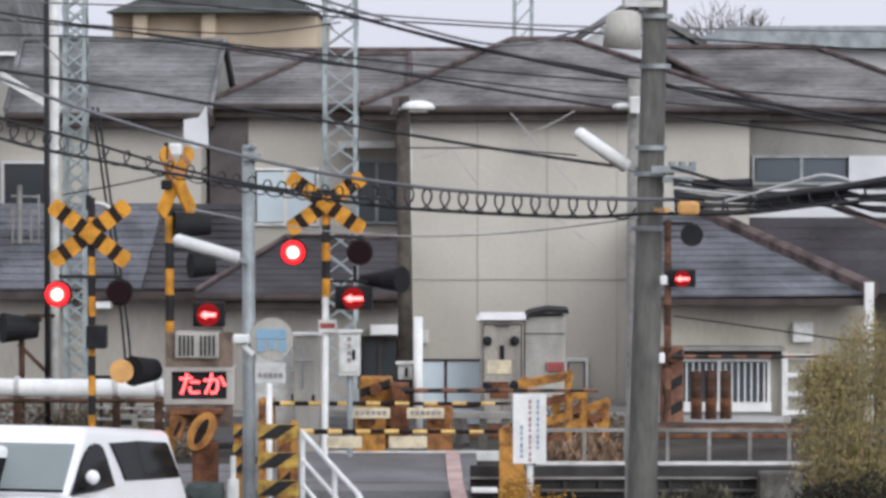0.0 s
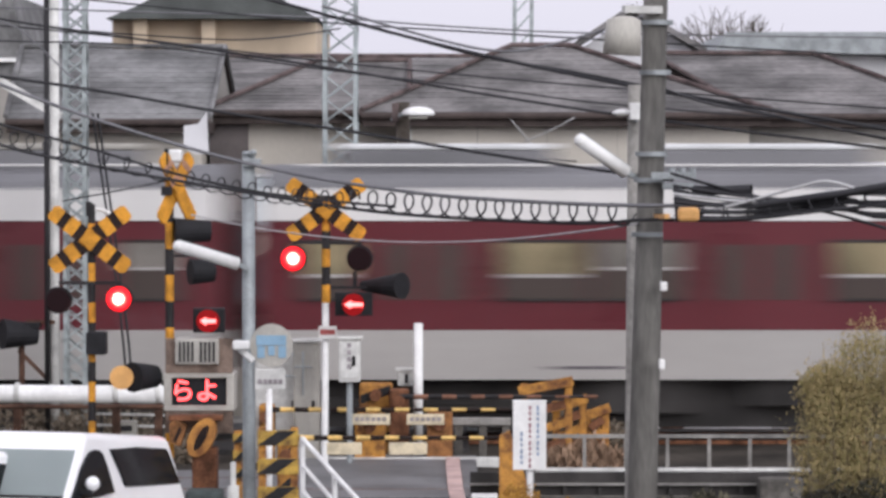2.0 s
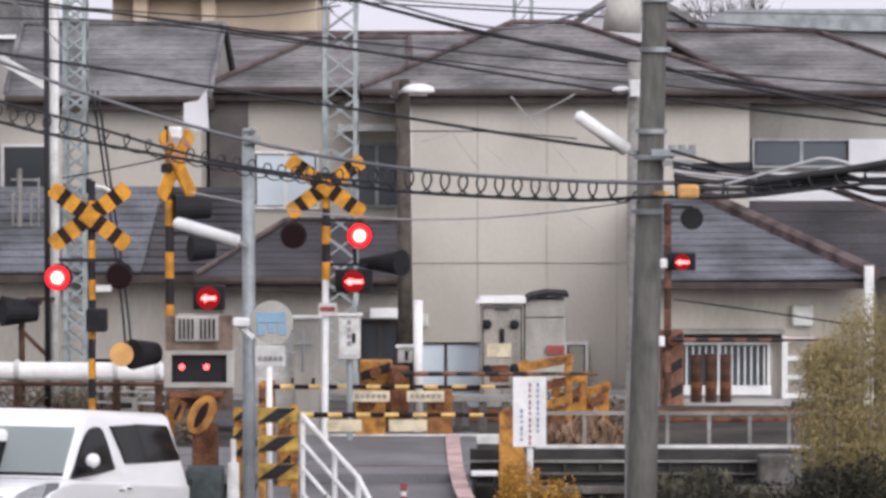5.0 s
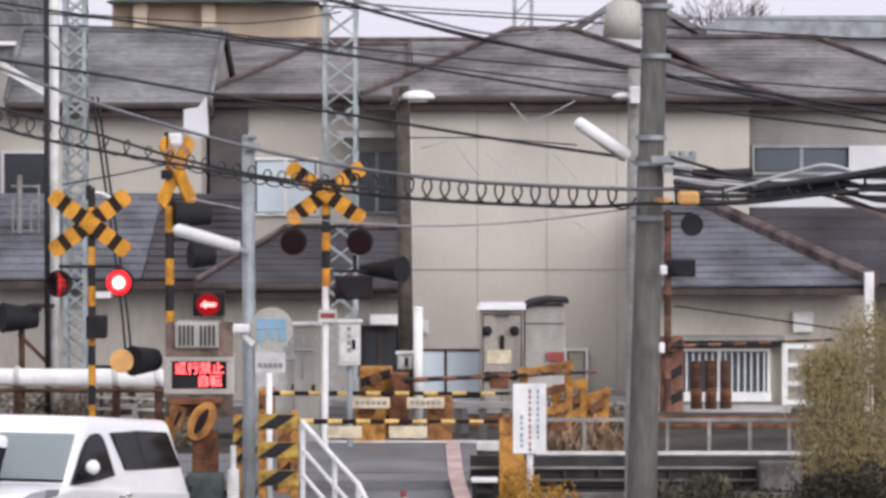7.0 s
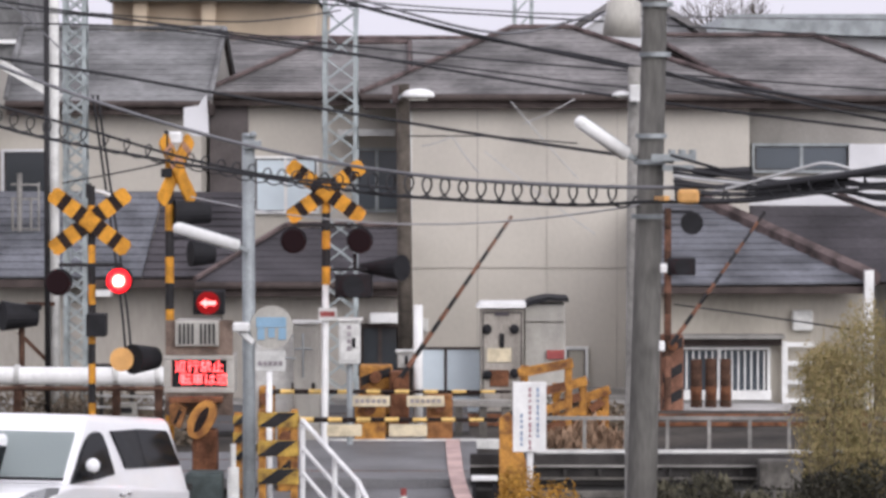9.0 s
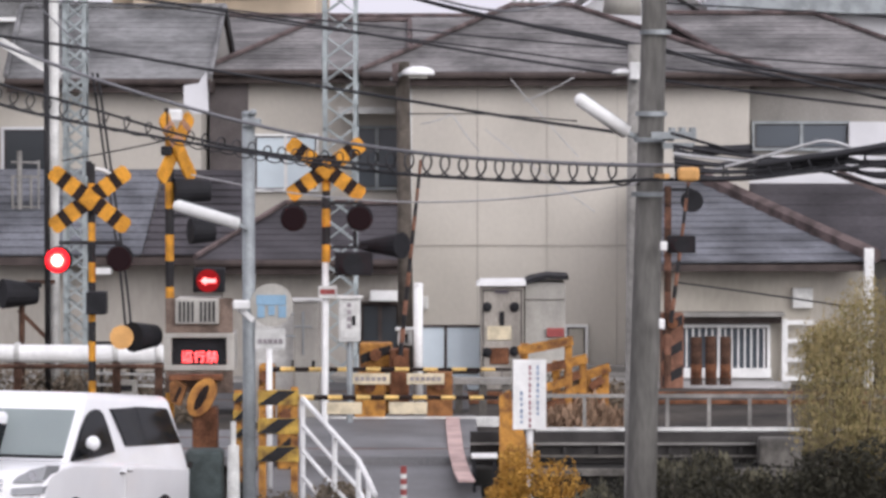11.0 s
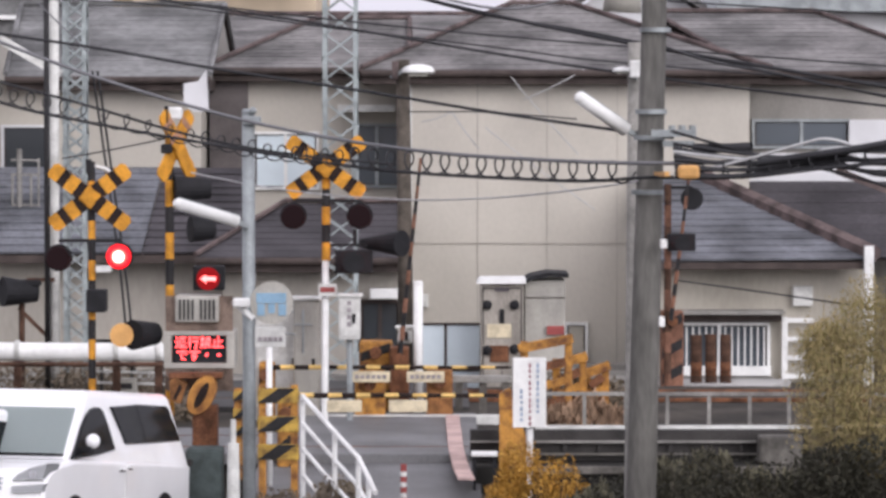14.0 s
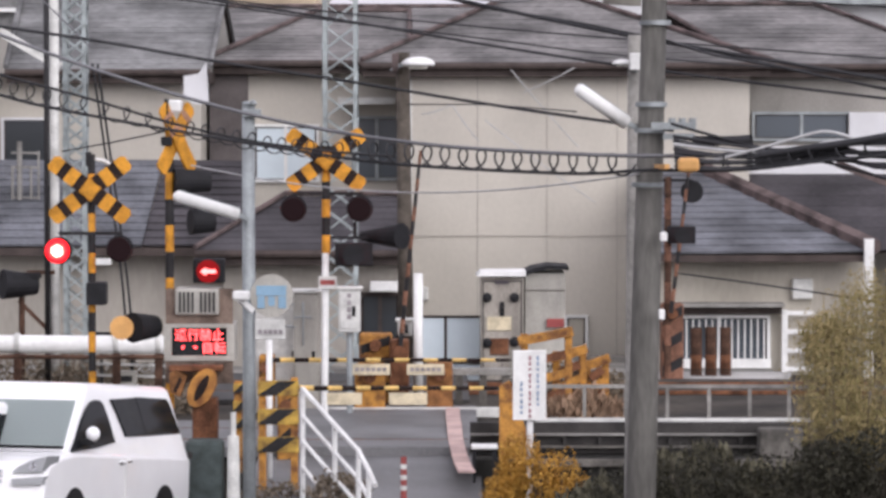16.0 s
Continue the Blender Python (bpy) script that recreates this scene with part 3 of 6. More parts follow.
# roofs behind
hG = thing("house", (-0.049, 78, G), "house behind with a long red-brown ridge", "house")
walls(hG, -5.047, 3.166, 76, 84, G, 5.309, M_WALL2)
hip_roof(hG, -5.333, 3.477, 75, 85, 5.292, -4.936, 2.706, 6.105, M_TILEBROWN, 8)
hH = thing("house", (4.736, 92, G), "white gabled house behind with dark roof edges", "house")
walls(hH, 3.256, 6.357, 90, 98, G, 6.424, M_WALLWHITE)
bm = B()
prism(bm, [(3.186, 6.424), (4.736, 7.467), (6.427, 6.424)], 90, 90.2)
part("gable", bm, M_WALLWHITE, hH)
bm = B()
for s, e in ((2.802, 4.683), (6.774, 4.683)):
    prism(bm, [(s, 6.300), (e, 7.513), (e, 7.680), (s, 6.453)], 89.4, 98)
part("roof", bm, M_TILEBROWN, hH)
hI = thing("house", (8.297, 90, G), "flat-topped grey metal-roofed building behind", "house")
walls(hI, 6.52, 15.031, 86, 96, G, 6.370, M_WALLWHITE)
bm = B()
prism(bm, [(6.38, 6.343), (6.72, 6.849), (15.522, 6.875), (15.522, 6.343)], 85.4, 96)
part("roof", bm, M_GALV, hI)
hJ = thing("apartment_building", (-6.797, 105, G), "tan rendered building with a dark roof behind the houses", "building")
walls(hJ, -9.15, -3.508, 100, 112, G, 7.70, M_TAN)
bm = B()
prism(bm, [(-9.25, 7.68), (-8.4, 8.02), (-7.5, 8.5), (-5.0, 8.5), (-4.15, 8.08), (-3.4, 7.68)], 99, 113)
part("roof", bm, M_FARROOF, hJ)
for px in (-8.520, -6.640):
    bm = B()
    box(bm, px, px + 0.376, 99.4, 100, 6.819, 7.947)
    part("chimney", bm, M_TAN, hJ)


# ---- the train ----
CAR, GAP, YC = 18.42, 0.42, 50.9


def train_car(t, x0, front, tail, glazing, top):
    """One car of the train from x0 on, built at its place on the track."""
    x1 = x0 + CAR
    ya, yb = YC - 1.4, YC + 1.4
    bm = B()
    box(bm, x0, x1, ya + 0.02, yb - 0.02, 0.9, 3.5, 0.05)
    body = part("car_body", bm, M_MAROON, t)
    bm = B()
    for y0, y1 in ((ya, ya + 0.02), (yb - 0.02, yb)):
        box(bm, x0 + 0.03, x1 - 0.03, y0 - 0.004, y1 + 0.004, 0.885, 1.566)
    part("lower_panel", bm, M_CREAM, body, "pale grey lower side panel")
    bm = B()
    for y0, y1 in ((ya, ya + 0.02), (yb - 0.02, yb)):
        box(bm, x0 + 0.03, x1 - 0.03, y0 - 0.004, y1 + 0.004, 3.07, 3.52)
    part("upper_band", bm, M_TOPWHITE, body, "white band under the roof")
    prof = [(ya - 0.01, 3.5)] + [(YC + 1.41 * math.cos(a), 3.5 + 0.34 * math.sin(a)) for a in [math.pi * (1 - i / 10) for i in range(1, 10)]] + [(yb + 0.01, 3.5)]
    bm = B()
    prism(bm, prof, x0, x1, axis="x")
    part("roof", bm, M_TROOF, body, "dull grey curved roof")
    for i in range(4):
        c = x0 + 2.6 + i * 4.35
        if front and i == 0:
            continue
        bm = B()
        box(bm, c - 1.5, c + 1.5, YC - 0.85, YC + 0.85, 3.72, 4.04, 0.03)
        cooler = part("cooler", bm, M_TROOF, body, "grey rooftop cooler casing")
        bm = B()
        box(bm, c - 1.52, c + 1.52, YC - 0.87, YC + 0.87, 4.042, 4.13, 0.03)
        part("cooler_lid", bm, top, cooler, "pale cooler lid")
    bm = B()
    rod(bm, (x0 + 0.6, YC - 1.0, 3.83), (x1 - 0.6, YC - 1.0, 3.83), 0.016, seg=8)
    part("roof_conduit", bm, M_TOPWHITE, body, "white conduit along the roof")
    for c, w in ((x0 + 4.6, 1.1), (x0 + 13.8, 1.3)):
        bm = B()
        box(bm, c - w / 2, c + w / 2, ya - 0.007, ya - 0.004, 1.03, 1.07)
        part("lettering_bar", bm, M_INK, body)
    if front:
        c = x0 + 2.4
        for y in (YC - 0.5, YC + 0.5):
            bm = B()
            beam(bm, (c - 1.2, y, 3.86), (c + 1.2, y, 3.86), 0.12, 0.1)
            gear = part("pantograph_base", bm, M_DARKBOX, body, "dark pantograph frame")
            bm = B()
            beam(bm, (c - 1.0, y, 3.9), (c + 0.9, y, 4.0), 0.06, 0.06)
            part("lower_arm", bm, M_DARKBOX, gear)
            bm = B()
            beam(bm, (c + 0.9, y, 4.0), (c - 0.7, y, 4.08), 0.05, 0.05)
            part("upper_arm", bm, M_DARKBOX, gear)
        bm = B()
        beam(bm, (c - 0.55, YC - 0.85, 4.1), (c - 0.55, YC + 0.85, 4.1), 0.08, 0.05)
        part("collector_shoe", bm, M_DARKBOX, body)
        bm = B()
        box(bm, c - 0.7, c + 0.5, YC - 0.95, YC - 0.6, 3.72, 3.95, 0.03)
        part("roof_switch", bm, M_UNDER, body)
    doors = (x0 + 2.3, x0 + 6.9, x0 + 11.45, x0 + 16.05)
    for d in doors:
        for y, s in ((ya, -1), (yb, 1)):
            bm = B()
            box(bm, d - 0.65, d + 0.65, y + s * 0.0, y + s * 0.012, 1.575, 3.04)
            door = part("door", bm, M_MAROON, body, "maroon sliding door")
            for e in (-0.34, 0.34):
                bm = B()
                box(bm, d + e - 0.22, d + e + 0.22, y + s * 0.012, y + s * 0.02, 1.98, 2.74, 0.003)
                part("door_pane", bm, M_TRAINPANE, body)
    spans = [(doors[i] + 0.95, doors[i + 1] - 0.95) for i in range(3)] + [(x0 + 0.55, doors[0] - 0.85), (doors[3] + 0.85, x1 - 0.55)]
    for k, (a, b) in enumerate(spans):
        n = 2 if b - a > 2 else 1
        for i in range(n):
            p, q = a + (b - a) * i / n + 0.06, a + (b - a) * (i + 1) / n - 0.06
            for y, s in ((ya, -1), (yb, 1)):
                bm = B()
                box(bm, p, q, y, y + s * 0.014, 2.0, 2.78, 0.004)
                seen = glazing[(k * 2 + i) % len(glazing)]
                pane = part("window_pane", bm, M_TRAINPANE, body)
                if seen is not M_PANE:
                    # lit ceiling painted as a pale panel on the glass
                    bm = B()
                    cut = 2.34 if seen is M_LITOLIVE else 2.44
                    box(bm, p + 0.03, q - 0.03, y + s * 0.014, y + s * 0.018, cut, 2.76, 0.001)
                    part("lit_interior_panel", bm, seen, pane, "pale panel coloured as the lit interior behind the window")
                    # pale bar painted in for the line of interior lamps
                    bm = B()
                    box(bm, p + 0.06, q - 0.06, y + s * 0.014, y + s * 0.02, cut - 0.05, cut - 0.005, 0.001)
                    part("lamp_strip_line", bm, M_CREAM, pane)
                bm = B()
                for u, v, w, h in ((p - 0.03, p, 1.97, 2.81), (q, q + 0.03, 1.97, 2.81), (p, q, 1.97, 2.0), (p, q, 2.78, 2.81)):
                    box(bm, u, v, y, y + s * 0.02, w, h)
                part("window_frame", bm, M_UNDER, body)
    # underframe drawn extra deep: its dark block stands for shade below the car
    bm = B()
    box(bm, x0 + 0.1, x1 - 0.1, ya + 0.45, yb - 0.45, 0.2, 0.9)
    part("underframe_and_shade", bm, M_UNDER, body)
    for c in (x0 + 2.6, x1 - 2.6):
        bm = B()
        for y in (YC - 1.0, YC + 1.0):
            box(bm, c - 1.6, c + 1.6, y - 0.08, y + 0.08, 0.42, 0.62, 0.03)
            box(bm, c - 0.4, c + 0.4, y - 0.1, y + 0.1, 0.5, 0.85, 0.03)
        for w in (-1.05, 1.05):
            rod(bm, (c + w, YC - 0.78, 0.43), (c + w, YC - 0.65, 0.43), 0.43, seg=20)
            rod(bm, (c + w, YC + 0.65, 0.43), (c + w, YC + 0.78, 0.43), 0.43, seg=20)
            rod(bm, (c + w, YC - 0.9, 0.43), (c + w, YC + 0.9, 0.43), 0.08, seg=8)
        part("bogie", bm, M_UNDER, body)
    for i, (w, h) in enumerate(((1.4, 0.5), (0.9, 0.4), (1.8, 0.55), (1.1, 0.45), (0.8, 0.5))):
        c = x0 + 5.3 + i * 1.95
        bm = B()
        box(bm, c - w / 2, c + w / 2, ya + 0.15, yb - 0.15, 0.9 - h, 0.9, 0.03)
        part("underfloor_box", bm, M_UNDER, body)
    for on, x, s in ((front, x0, -1), (tail, x1, 1)):
        if on:
            bm = B()
            box(bm, x - (0 if s > 0 else 0.03), x + (0.03 if s > 0 else 0), YC - 1.15, YC + 1.15, 2.05, 2.95, 0.01)
            part("cab_window", bm, M_CARGLASS, body)
            for y in (ya, yb):
                bm = B()
                box(bm, x - s * 0.62, x - s * 1.02, y - 0.016, y + 0.016, 1.6, 3.0)
                part("crew_door", bm, M_CREAM, body, "pale crew door")
            bm = B()
            for y in (-0.95, 0.95):
                rod(bm, (x, YC + y, 1.35), (x + s * 0.05, YC + y, 1.35), 0.1, seg=14)
            part("headlight", bm, M_CHROME, body)
            bm = B()
            box(bm, x - s * 0.3, x + s * 0.12, YC - 1.2, YC + 1.2, 0.3, 0.85, 0.04)
            part("skirt", bm, M_UNDER, body)
        else:
            bm = B()
            box(bm, x - 0.05 * (s < 0) - 0.0, x + 0.2 * (s > 0), YC - 0.5, YC + 0.5, 1.0, 3.0)
            part("gangway", bm, M_UNDER, body)


train = thing("train", (0, YC, 0), "three-car commuter train, maroon with white and pale grey bands", "train")
for k in range(3):
    train_car(train, k * (CAR + GAP), k == 0, k == 2, ((M_LITGREY, M_LITOLIVE, M_PANE, M_LITGREY), (M_LITOLIVE, M_LITGREY, M_LITOLIVE, M_PANE), (M_LITOLIVE, M_LITGREY, M_PANE))[k], M_CABINET if k == 0 else M_AC)


# ---- crossing signals ----
LENSES = {}


def striped_pole(parent, x, y, z0, z1, r, n, first=True, a=None, b=None):
    for i in range(n):
        bm = B()
        rod(bm, (x, y, z0 + (z1 - z0) * i / n), (x, y, z0 + (z1 - z0) * (i + 1) / n), r, seg=12, cap=True)
        part("pole_band", bm, (a or M_YELLOW) if (i % 2 == 0) == first else (b or M_BLACK), parent)


def turned(bm, c, deg):
    bmesh.ops.rotate(bm, cent=c, matrix=Matrix.Rotation(radians(deg), 3, "Z"), verts=bm.verts)
    return bm


def crossbuck(parent, x, y, z, half, angle, width, yaw=0, dark=None):
    """Two crossed boards with black stripes, and the square where they meet."""
    for k, s in enumerate((1, -1)):
        d = Vector((math.cos(radians(angle)), 0, s * math.sin(radians(angle))))
        u = Vector((-d.z, 0, d.x)) * (width / 2)
        c = Vector((x, y - 0.03 * k, z))

        def strip(a, b, y0, y1, round_ends=False):
            bm = B()
            if round_ends:
                e, f = 0.035, 0.62
                ends = ((a, -f), (a + e, -1), (b - e, -1), (b, -f), (b, f), (b - e, 1), (a + e, 1), (a, f))
            else:
                ends = ((a, -1), (b, -1), (b, 1), (a, 1))
            q = [c + d * m + u * v for m, v in ends]
            prism(bm, [(p.x, p.z) for p in q], y0 - 0.03 * k, y1 - 0.03 * k)
            return turned(bm, (x, y, z), yaw)
        board = part("crossbuck_board", strip(-half, half, y - 0.012, y + 0.012, True), M_YELLOW, parent)
        for m in (-0.66, -0.25, 0.25, 0.66):
            part("stripe", strip(half * (m - 0.085), half * (m + 0.085), y - 0.016, y - 0.0125), (dark if dark and m * s > 0 else M_STRIPE) if not dark or m * s > 0 else M_YELLOW, board)
    bm = B()
    h = width * 0.62
    prism(bm, [(x - h, z), (x, z - h * 0.8), (x + h, z), (x, z + h * 0.8)], y - 0.056, y - 0.044)
    part("centre_plate", turned(bm, (x, y, z), yaw), M_YELLOW, parent)


def signal_lamp(parent, key, x, y, z, r):
    """A round lamp: black backboard with hood; its lens turns a lit or a dark face to the road."""
    bm = B()
    rod(bm, (x, y, z), (x, y + 0.03, z), r, seg=24)
    rod(bm, (x, y + 0.03, z), (x, y + 0.16, z), r * 0.62, r * 0.5, seg=16)
    lamp = part("lamp", bm, M_DARKBOX, parent)
    bm = B()
    n = 14
    for i in range(n):
        a, b = math.pi * i / n, math.pi * (i + 1) / n
        vs = [bm.verts.new((x + r * 0.86 * math.cos(w), v, z + r * 0.86 * math.sin(w))) for w, v in ((a, y), (b, y), (b, y - 0.12), (a, y - 0.12))]
        bm.faces.new(vs)
    bmesh.ops.solidify(bm, geom=bm.faces[:], thickness=0.006)
    part("hood", bm, M_DARKBOX, lamp)
    me = bpy.data.meshes.new("lens")
    bm = B()
    R = r * 0.9
    for s, mi in ((-1, 0), (1, 1)):
        rod(bm, (0, 0, 0), (0, s * 0.02, 0), R, R * 0.9, seg=20)
        for f in bm.faces:
            if f.calc_center_median().y * s > 0:
                f.material_index = mi
    rod(bm, (0, -0.0205, 0), (0, -0.024, 0), R * 0.62, R * 0.56, seg=18)
    rod(bm, (0, -0.0245, 0), (0, -0.029, 0), R * 0.44, R * 0.34, seg=16)
    for f in bm.faces:
        if f.calc_center_median().y < -0.0246:
            f.material_index = 2
        elif f.calc_center_median().y < -0.0206:
            f.material_index = 3
    bm.to_mesh(me)
    bm.free()
    for m in (M_LENS, M_LENSOFF, M_CORE, M_LENSMID):
        me.materials.append(m)
    ob = new("lens", me)
    ob.parent = lamp
    ob.location = Vector((x, y - R - 0.01, z)) - base_of(parent)
    LENSES[key] = ob


def arrow_box(parent, key, x, y, z, w, h, flip=1):
    bm = B()
    box(bm, x - w / 2, x + w / 2, y, y + 0.18, z - h / 2, z + h / 2, 0.015)
    case = part("direction_indicator", bm, M_DARKBOX, parent, "black train direction indicator")
    bm = B()
    a, b = w * 0.25, h * 0.18
    prism(bm, [(-a * flip, 0), (-a * 0.2 * flip, b), (-a * 0.2 * flip, b * 0.45), (a * flip, b * 0.45), (a * flip, -b * 0.45), (-a * 0.2 * flip, -b * 0.45), (-a * 0.2 * flip, -b)], -0.006, 0.0)
    # added disc whose own glow stands for the arrow's halo
    rod(bm, (0, 0.0, 0), (0, 0.004, 0), h * 0.47, seg=20)
    me = mesh_of("arrow", bm, M_ARROWHALO)
    me.materials.append(M_DARKBOX)
    me.materials.append(M_ARROW)
    for p in me.polygons:
        p.material_index = 2 if p.center.y < -0.0055 else (1 if p.center.y > 0.003 else 0)
    ob = new("arrow", me)
    ob.parent = case
    ob.location = Vector((x, y - max(a, h * 0.47) - 0.01, z)) - base_of(parent)
    LENSES[key] = ob


# the signal that faces the road, near side
sigA = thing("crossing_signal", (-3.994, 41, -0.4), "level crossing signal with yellow and black crossbuck and red lamps", "crossing signal", "crossing signals")
striped_pole(sigA, -3.994, 41, -0.4, 3.422, 0.042, 17, False)
bm = B()
rod(bm, (-4.026, 41, 3.281), (-4.026, 41, 3.448), 0.035, seg=10)
part("pole_cap", bm, M_BLACK, sigA)
crossbuck(sigA, -4.007, 40.93, 3.018, 0.545, 37, 0.19)
bm = B()
beam(bm, (-4.366, 40.97, 2.523), (-3.647, 40.97, 2.523), 0.03, 0.04)
part("crossarm", bm, M_BLACK, sigA)
signal_lamp(sigA, "a_left", -4.360, 40.9, 2.331, 0.155)
signal_lamp(sigA, "a_right", -3.666, 40.9, 2.350, 0.155)
bm = B()
box(bm, -4.045, -3.821, 40.8, 41.1, 1.714, 1.971, 0.015)
part("control_box", bm, M_DARKBOX, sigA)
bm = B()
rod(bm, (-3.641, 40.8, 1.457), (-3.641, 40.84, 1.457), 0.135, seg=24)
part("round_reflector", bm, M_TANDISC, sigA, "round tan-orange reflector plate")
bm = B()
rod(bm, (-3.519, 40.84, 1.457), (-3.288, 41.1, 1.457), 0.173, 0.128, seg=18)
beam(bm, (-3.994, 41, 1.380), (-3.365, 41, 1.380), 0.035, 0.035)
part("side_lamp", bm, M_DARKBOX, sigA)

bm = B()
rod(bm, (-3.99, 41.15, 3.365), (-3.88, 41.2, 3.345), 0.02, seg=8)
rod(bm, (-3.88, 41.2, 3.345), (-3.78, 41.25, 3.28), 0.026, seg=8)
part("white_elbow", bm, M_WHITE, sigA, "short white elbow rod behind the crossbuck")

# its twin, turned to the side road, with the message board
sigB = thing("crossing_signal", (-3.131, 41.3, -0.4), "crossing signal turned sideways with loudspeaker and red message board", "crossing signal", "crossing signals")
striped_pole(sigB, -3.131, 41.3, -0.4, 3.806, 0.05, 14, False)
crossbuck(sigB, -3.053, 41.2, 3.60, 0.47, 52, 0.19, 58, M_FADEDPINK)
bm = B()
box(bm, -3.156, -2.975, 41.05, 41.3, 3.897, 4.039, 0.03)
part("top_lamp", bm, M_WHITE, sigB)
bm = B()
box(bm, -3.205, -3.085, 41.0, 41.25, 3.515, 3.62, 0.012)
part("clamp", bm, M_DARKBOX, sigB, "black clamp where the boards cross")
bm = B()
box(bm, -3.165, -3.12, 40.98, 41.2, 3.86, 4.05, 0.01)
part("lamp_cap", bm, M_DARKBOX, sigB)
bm = B()
for x, z, w in ((-2.872, 3.107, 0.2), (-2.762, 2.642, 0.13)):
    rod(bm, (x - w, 41.25, z), (x + w, 41.35, z), 0.15, 0.12, seg=18)
beam(bm, (-3.131, 41.3, 2.823), (-2.742, 41.3, 2.823), 0.03, 0.03)
beam(bm, (-3.131, 41.3, 3.204), (-2.742, 41.3, 3.204), 0.03, 0.03)
part("side_lamp", bm, M_DARKBOX, sigB, "dark lamp seen from the side")
arrow_box(sigB, "b_arrow", -2.671, 41.1, 2.090, 0.36, 0.28)
bm = B()
box(bm, -3.039, -2.542, 40.85, 41.4, 1.600, 1.897, 0.02)
spk = part("loudspeaker", bm, M_CABINET, sigB, "grey louvred loudspeaker box")
for i in range(9):
    bm = B()
    x = -2.994 + i * 0.048
    if i != 4:
        box(bm, x, x + 0.022, 40.835, 40.85, 1.632, 1.858)
        part("slot", bm, M_BLACK, spk)
bm = B()
box(bm, -3.123, -2.478, 41.1, 41.3, 1.509, 1.587)
part("bracket", bm, M_RUST, sigB)
bm = B()
LX0, LX1, LZ0, LZ1 = -3.172, -2.369, 1.072, 1.496
for a, b, c, d in ((LX0, LX1, LZ0, LZ0 + 0.06), (LX0, LX1, LZ1 - 0.05, LZ1), (LX0, LX0 + 0.09, LZ0 + 0.06, LZ1 - 0.05), (LX1 - 0.09, LX1, LZ0 + 0.06, LZ1 - 0.05)):
    box(bm, a, b, 40.9, 41.5, c, d, 0.008)
box(bm, LX0, LX1, 41.5, 41.52, LZ0, LZ1)
board = part("message_board", bm, M_CABINET, sigB, "grey framed red message display")
bm = B()
box(bm, LX0 + 0.02, LX1 - 0.02, 40.92, 41.0, LZ1 + 0.002, 1.894)
part("backing_board", bm, M_BROWNBOARD, sigB, "brown weathered backing board")
bm = B()
box(bm, LX0 + 0.02, LX1 - 0.02, 40.92, 41.0, 0.815, LZ0 - 0.002)
part("backing_board", bm, M_BROWNBOARD, sigB)
LH = LZ1 - LZ0 - 0.12
LW = LX1 - LX0 - 0.2


def display_page(lines, size, top=None, thick=0.003):
    """A thin dark page in the display case; lines: text, its offset to the right, its offset upwards."""
    h0, h1 = (-LH / 2, LH / 2) if top is None else ((0.002, LH / 2) if top else (-LH / 2, -0.002))
    bm = B()
    box(bm, -LW / 2, LW / 2, 0, 0.006, h0, h1)
    page = new("display_page", mesh_of("display_page", bm, M_DARKBOX))
    page.parent = board
    page.location = Vector(((LX0 + LX1) / 2, PARKED, (LZ0 + LZ1) / 2)) - base_of(sigB)
    for text, dx, dz in lines:
        cu = bpy.data.curves.new("message", "FONT")
        cu.body = text
        cu.size, cu.align_x, cu.align_y, cu.extrude, cu.offset = size, "CENTER", "CENTER", 0.002, thick
        cu.materials.append(M_LED)
        ob = new("message", cu)
        ob.parent = page
        ob.matrix_local = Matrix.Translation((dx, -0.004, dz)) @ Matrix.Rotation(math.pi / 2, 4, "X")
    return page


SHOWN, PARKED = 40.965, 41.2
bm = B()
box(bm, LX0 + 0.05, LX1 - 0.05, 41.0, 41.02, LZ0 + 0.03, LZ1 - 0.03)
part("display_backing", bm, M_DARKBOX, board)
BIG = LH * 0.92
# (from, text, shift): the large words that run through first
PAGES = []
FIRST = ((0, "たか", 0.03), (0.25, "たか", -0.05), (0.55, "から", 0.05), (0.95, "から", -0.02), (1.3, "らよ", 0.04), (1.7, "らよ", -0.05), (2.1, "よ・", -0.05), (2.7, "・・", 0.04), (3.15, "・・", -0.05), (3.4, "・・", 0.0), (3.8, "・・", -0.06), (6.1, "", 0))
for i, (t, text, dx) in enumerate(FIRST[:-1]):
    PAGES.append((display_page([(text, dx, 0)], BIG), [(t, FIRST[i + 1][0])]))
# then two lines: the upper one blinks, the lower one runs on
SMALL = LH * 0.46
PAGES.append((display_page([("通行禁止", 0, LH * 0.235)], SMALL, True, 0.0012), [(6.1, 7.45), (7.6, 7.9), (8.05, 8.3), (8.45, 9.05), (9.25, 9.65), (12.55, 14.15), (15.15, 15.6), (15.8, 17)]))
RUN = "自転車は通行禁止です・・・自転車は"
START = ((6.2, 2.7), (6.5, 2.3), (7.5, 1.2), (8.0, 0.4), (8.5, -0.2), (9.0, -0.7), (9.5, -1.5), (10.0, -2.0), (12.5, -6.0), (13.0, -6.7), (14.0, -8.0), (14.5, -9.0), (15.0, -9.4), (15.5, -10.0), (16.0, -11.0))
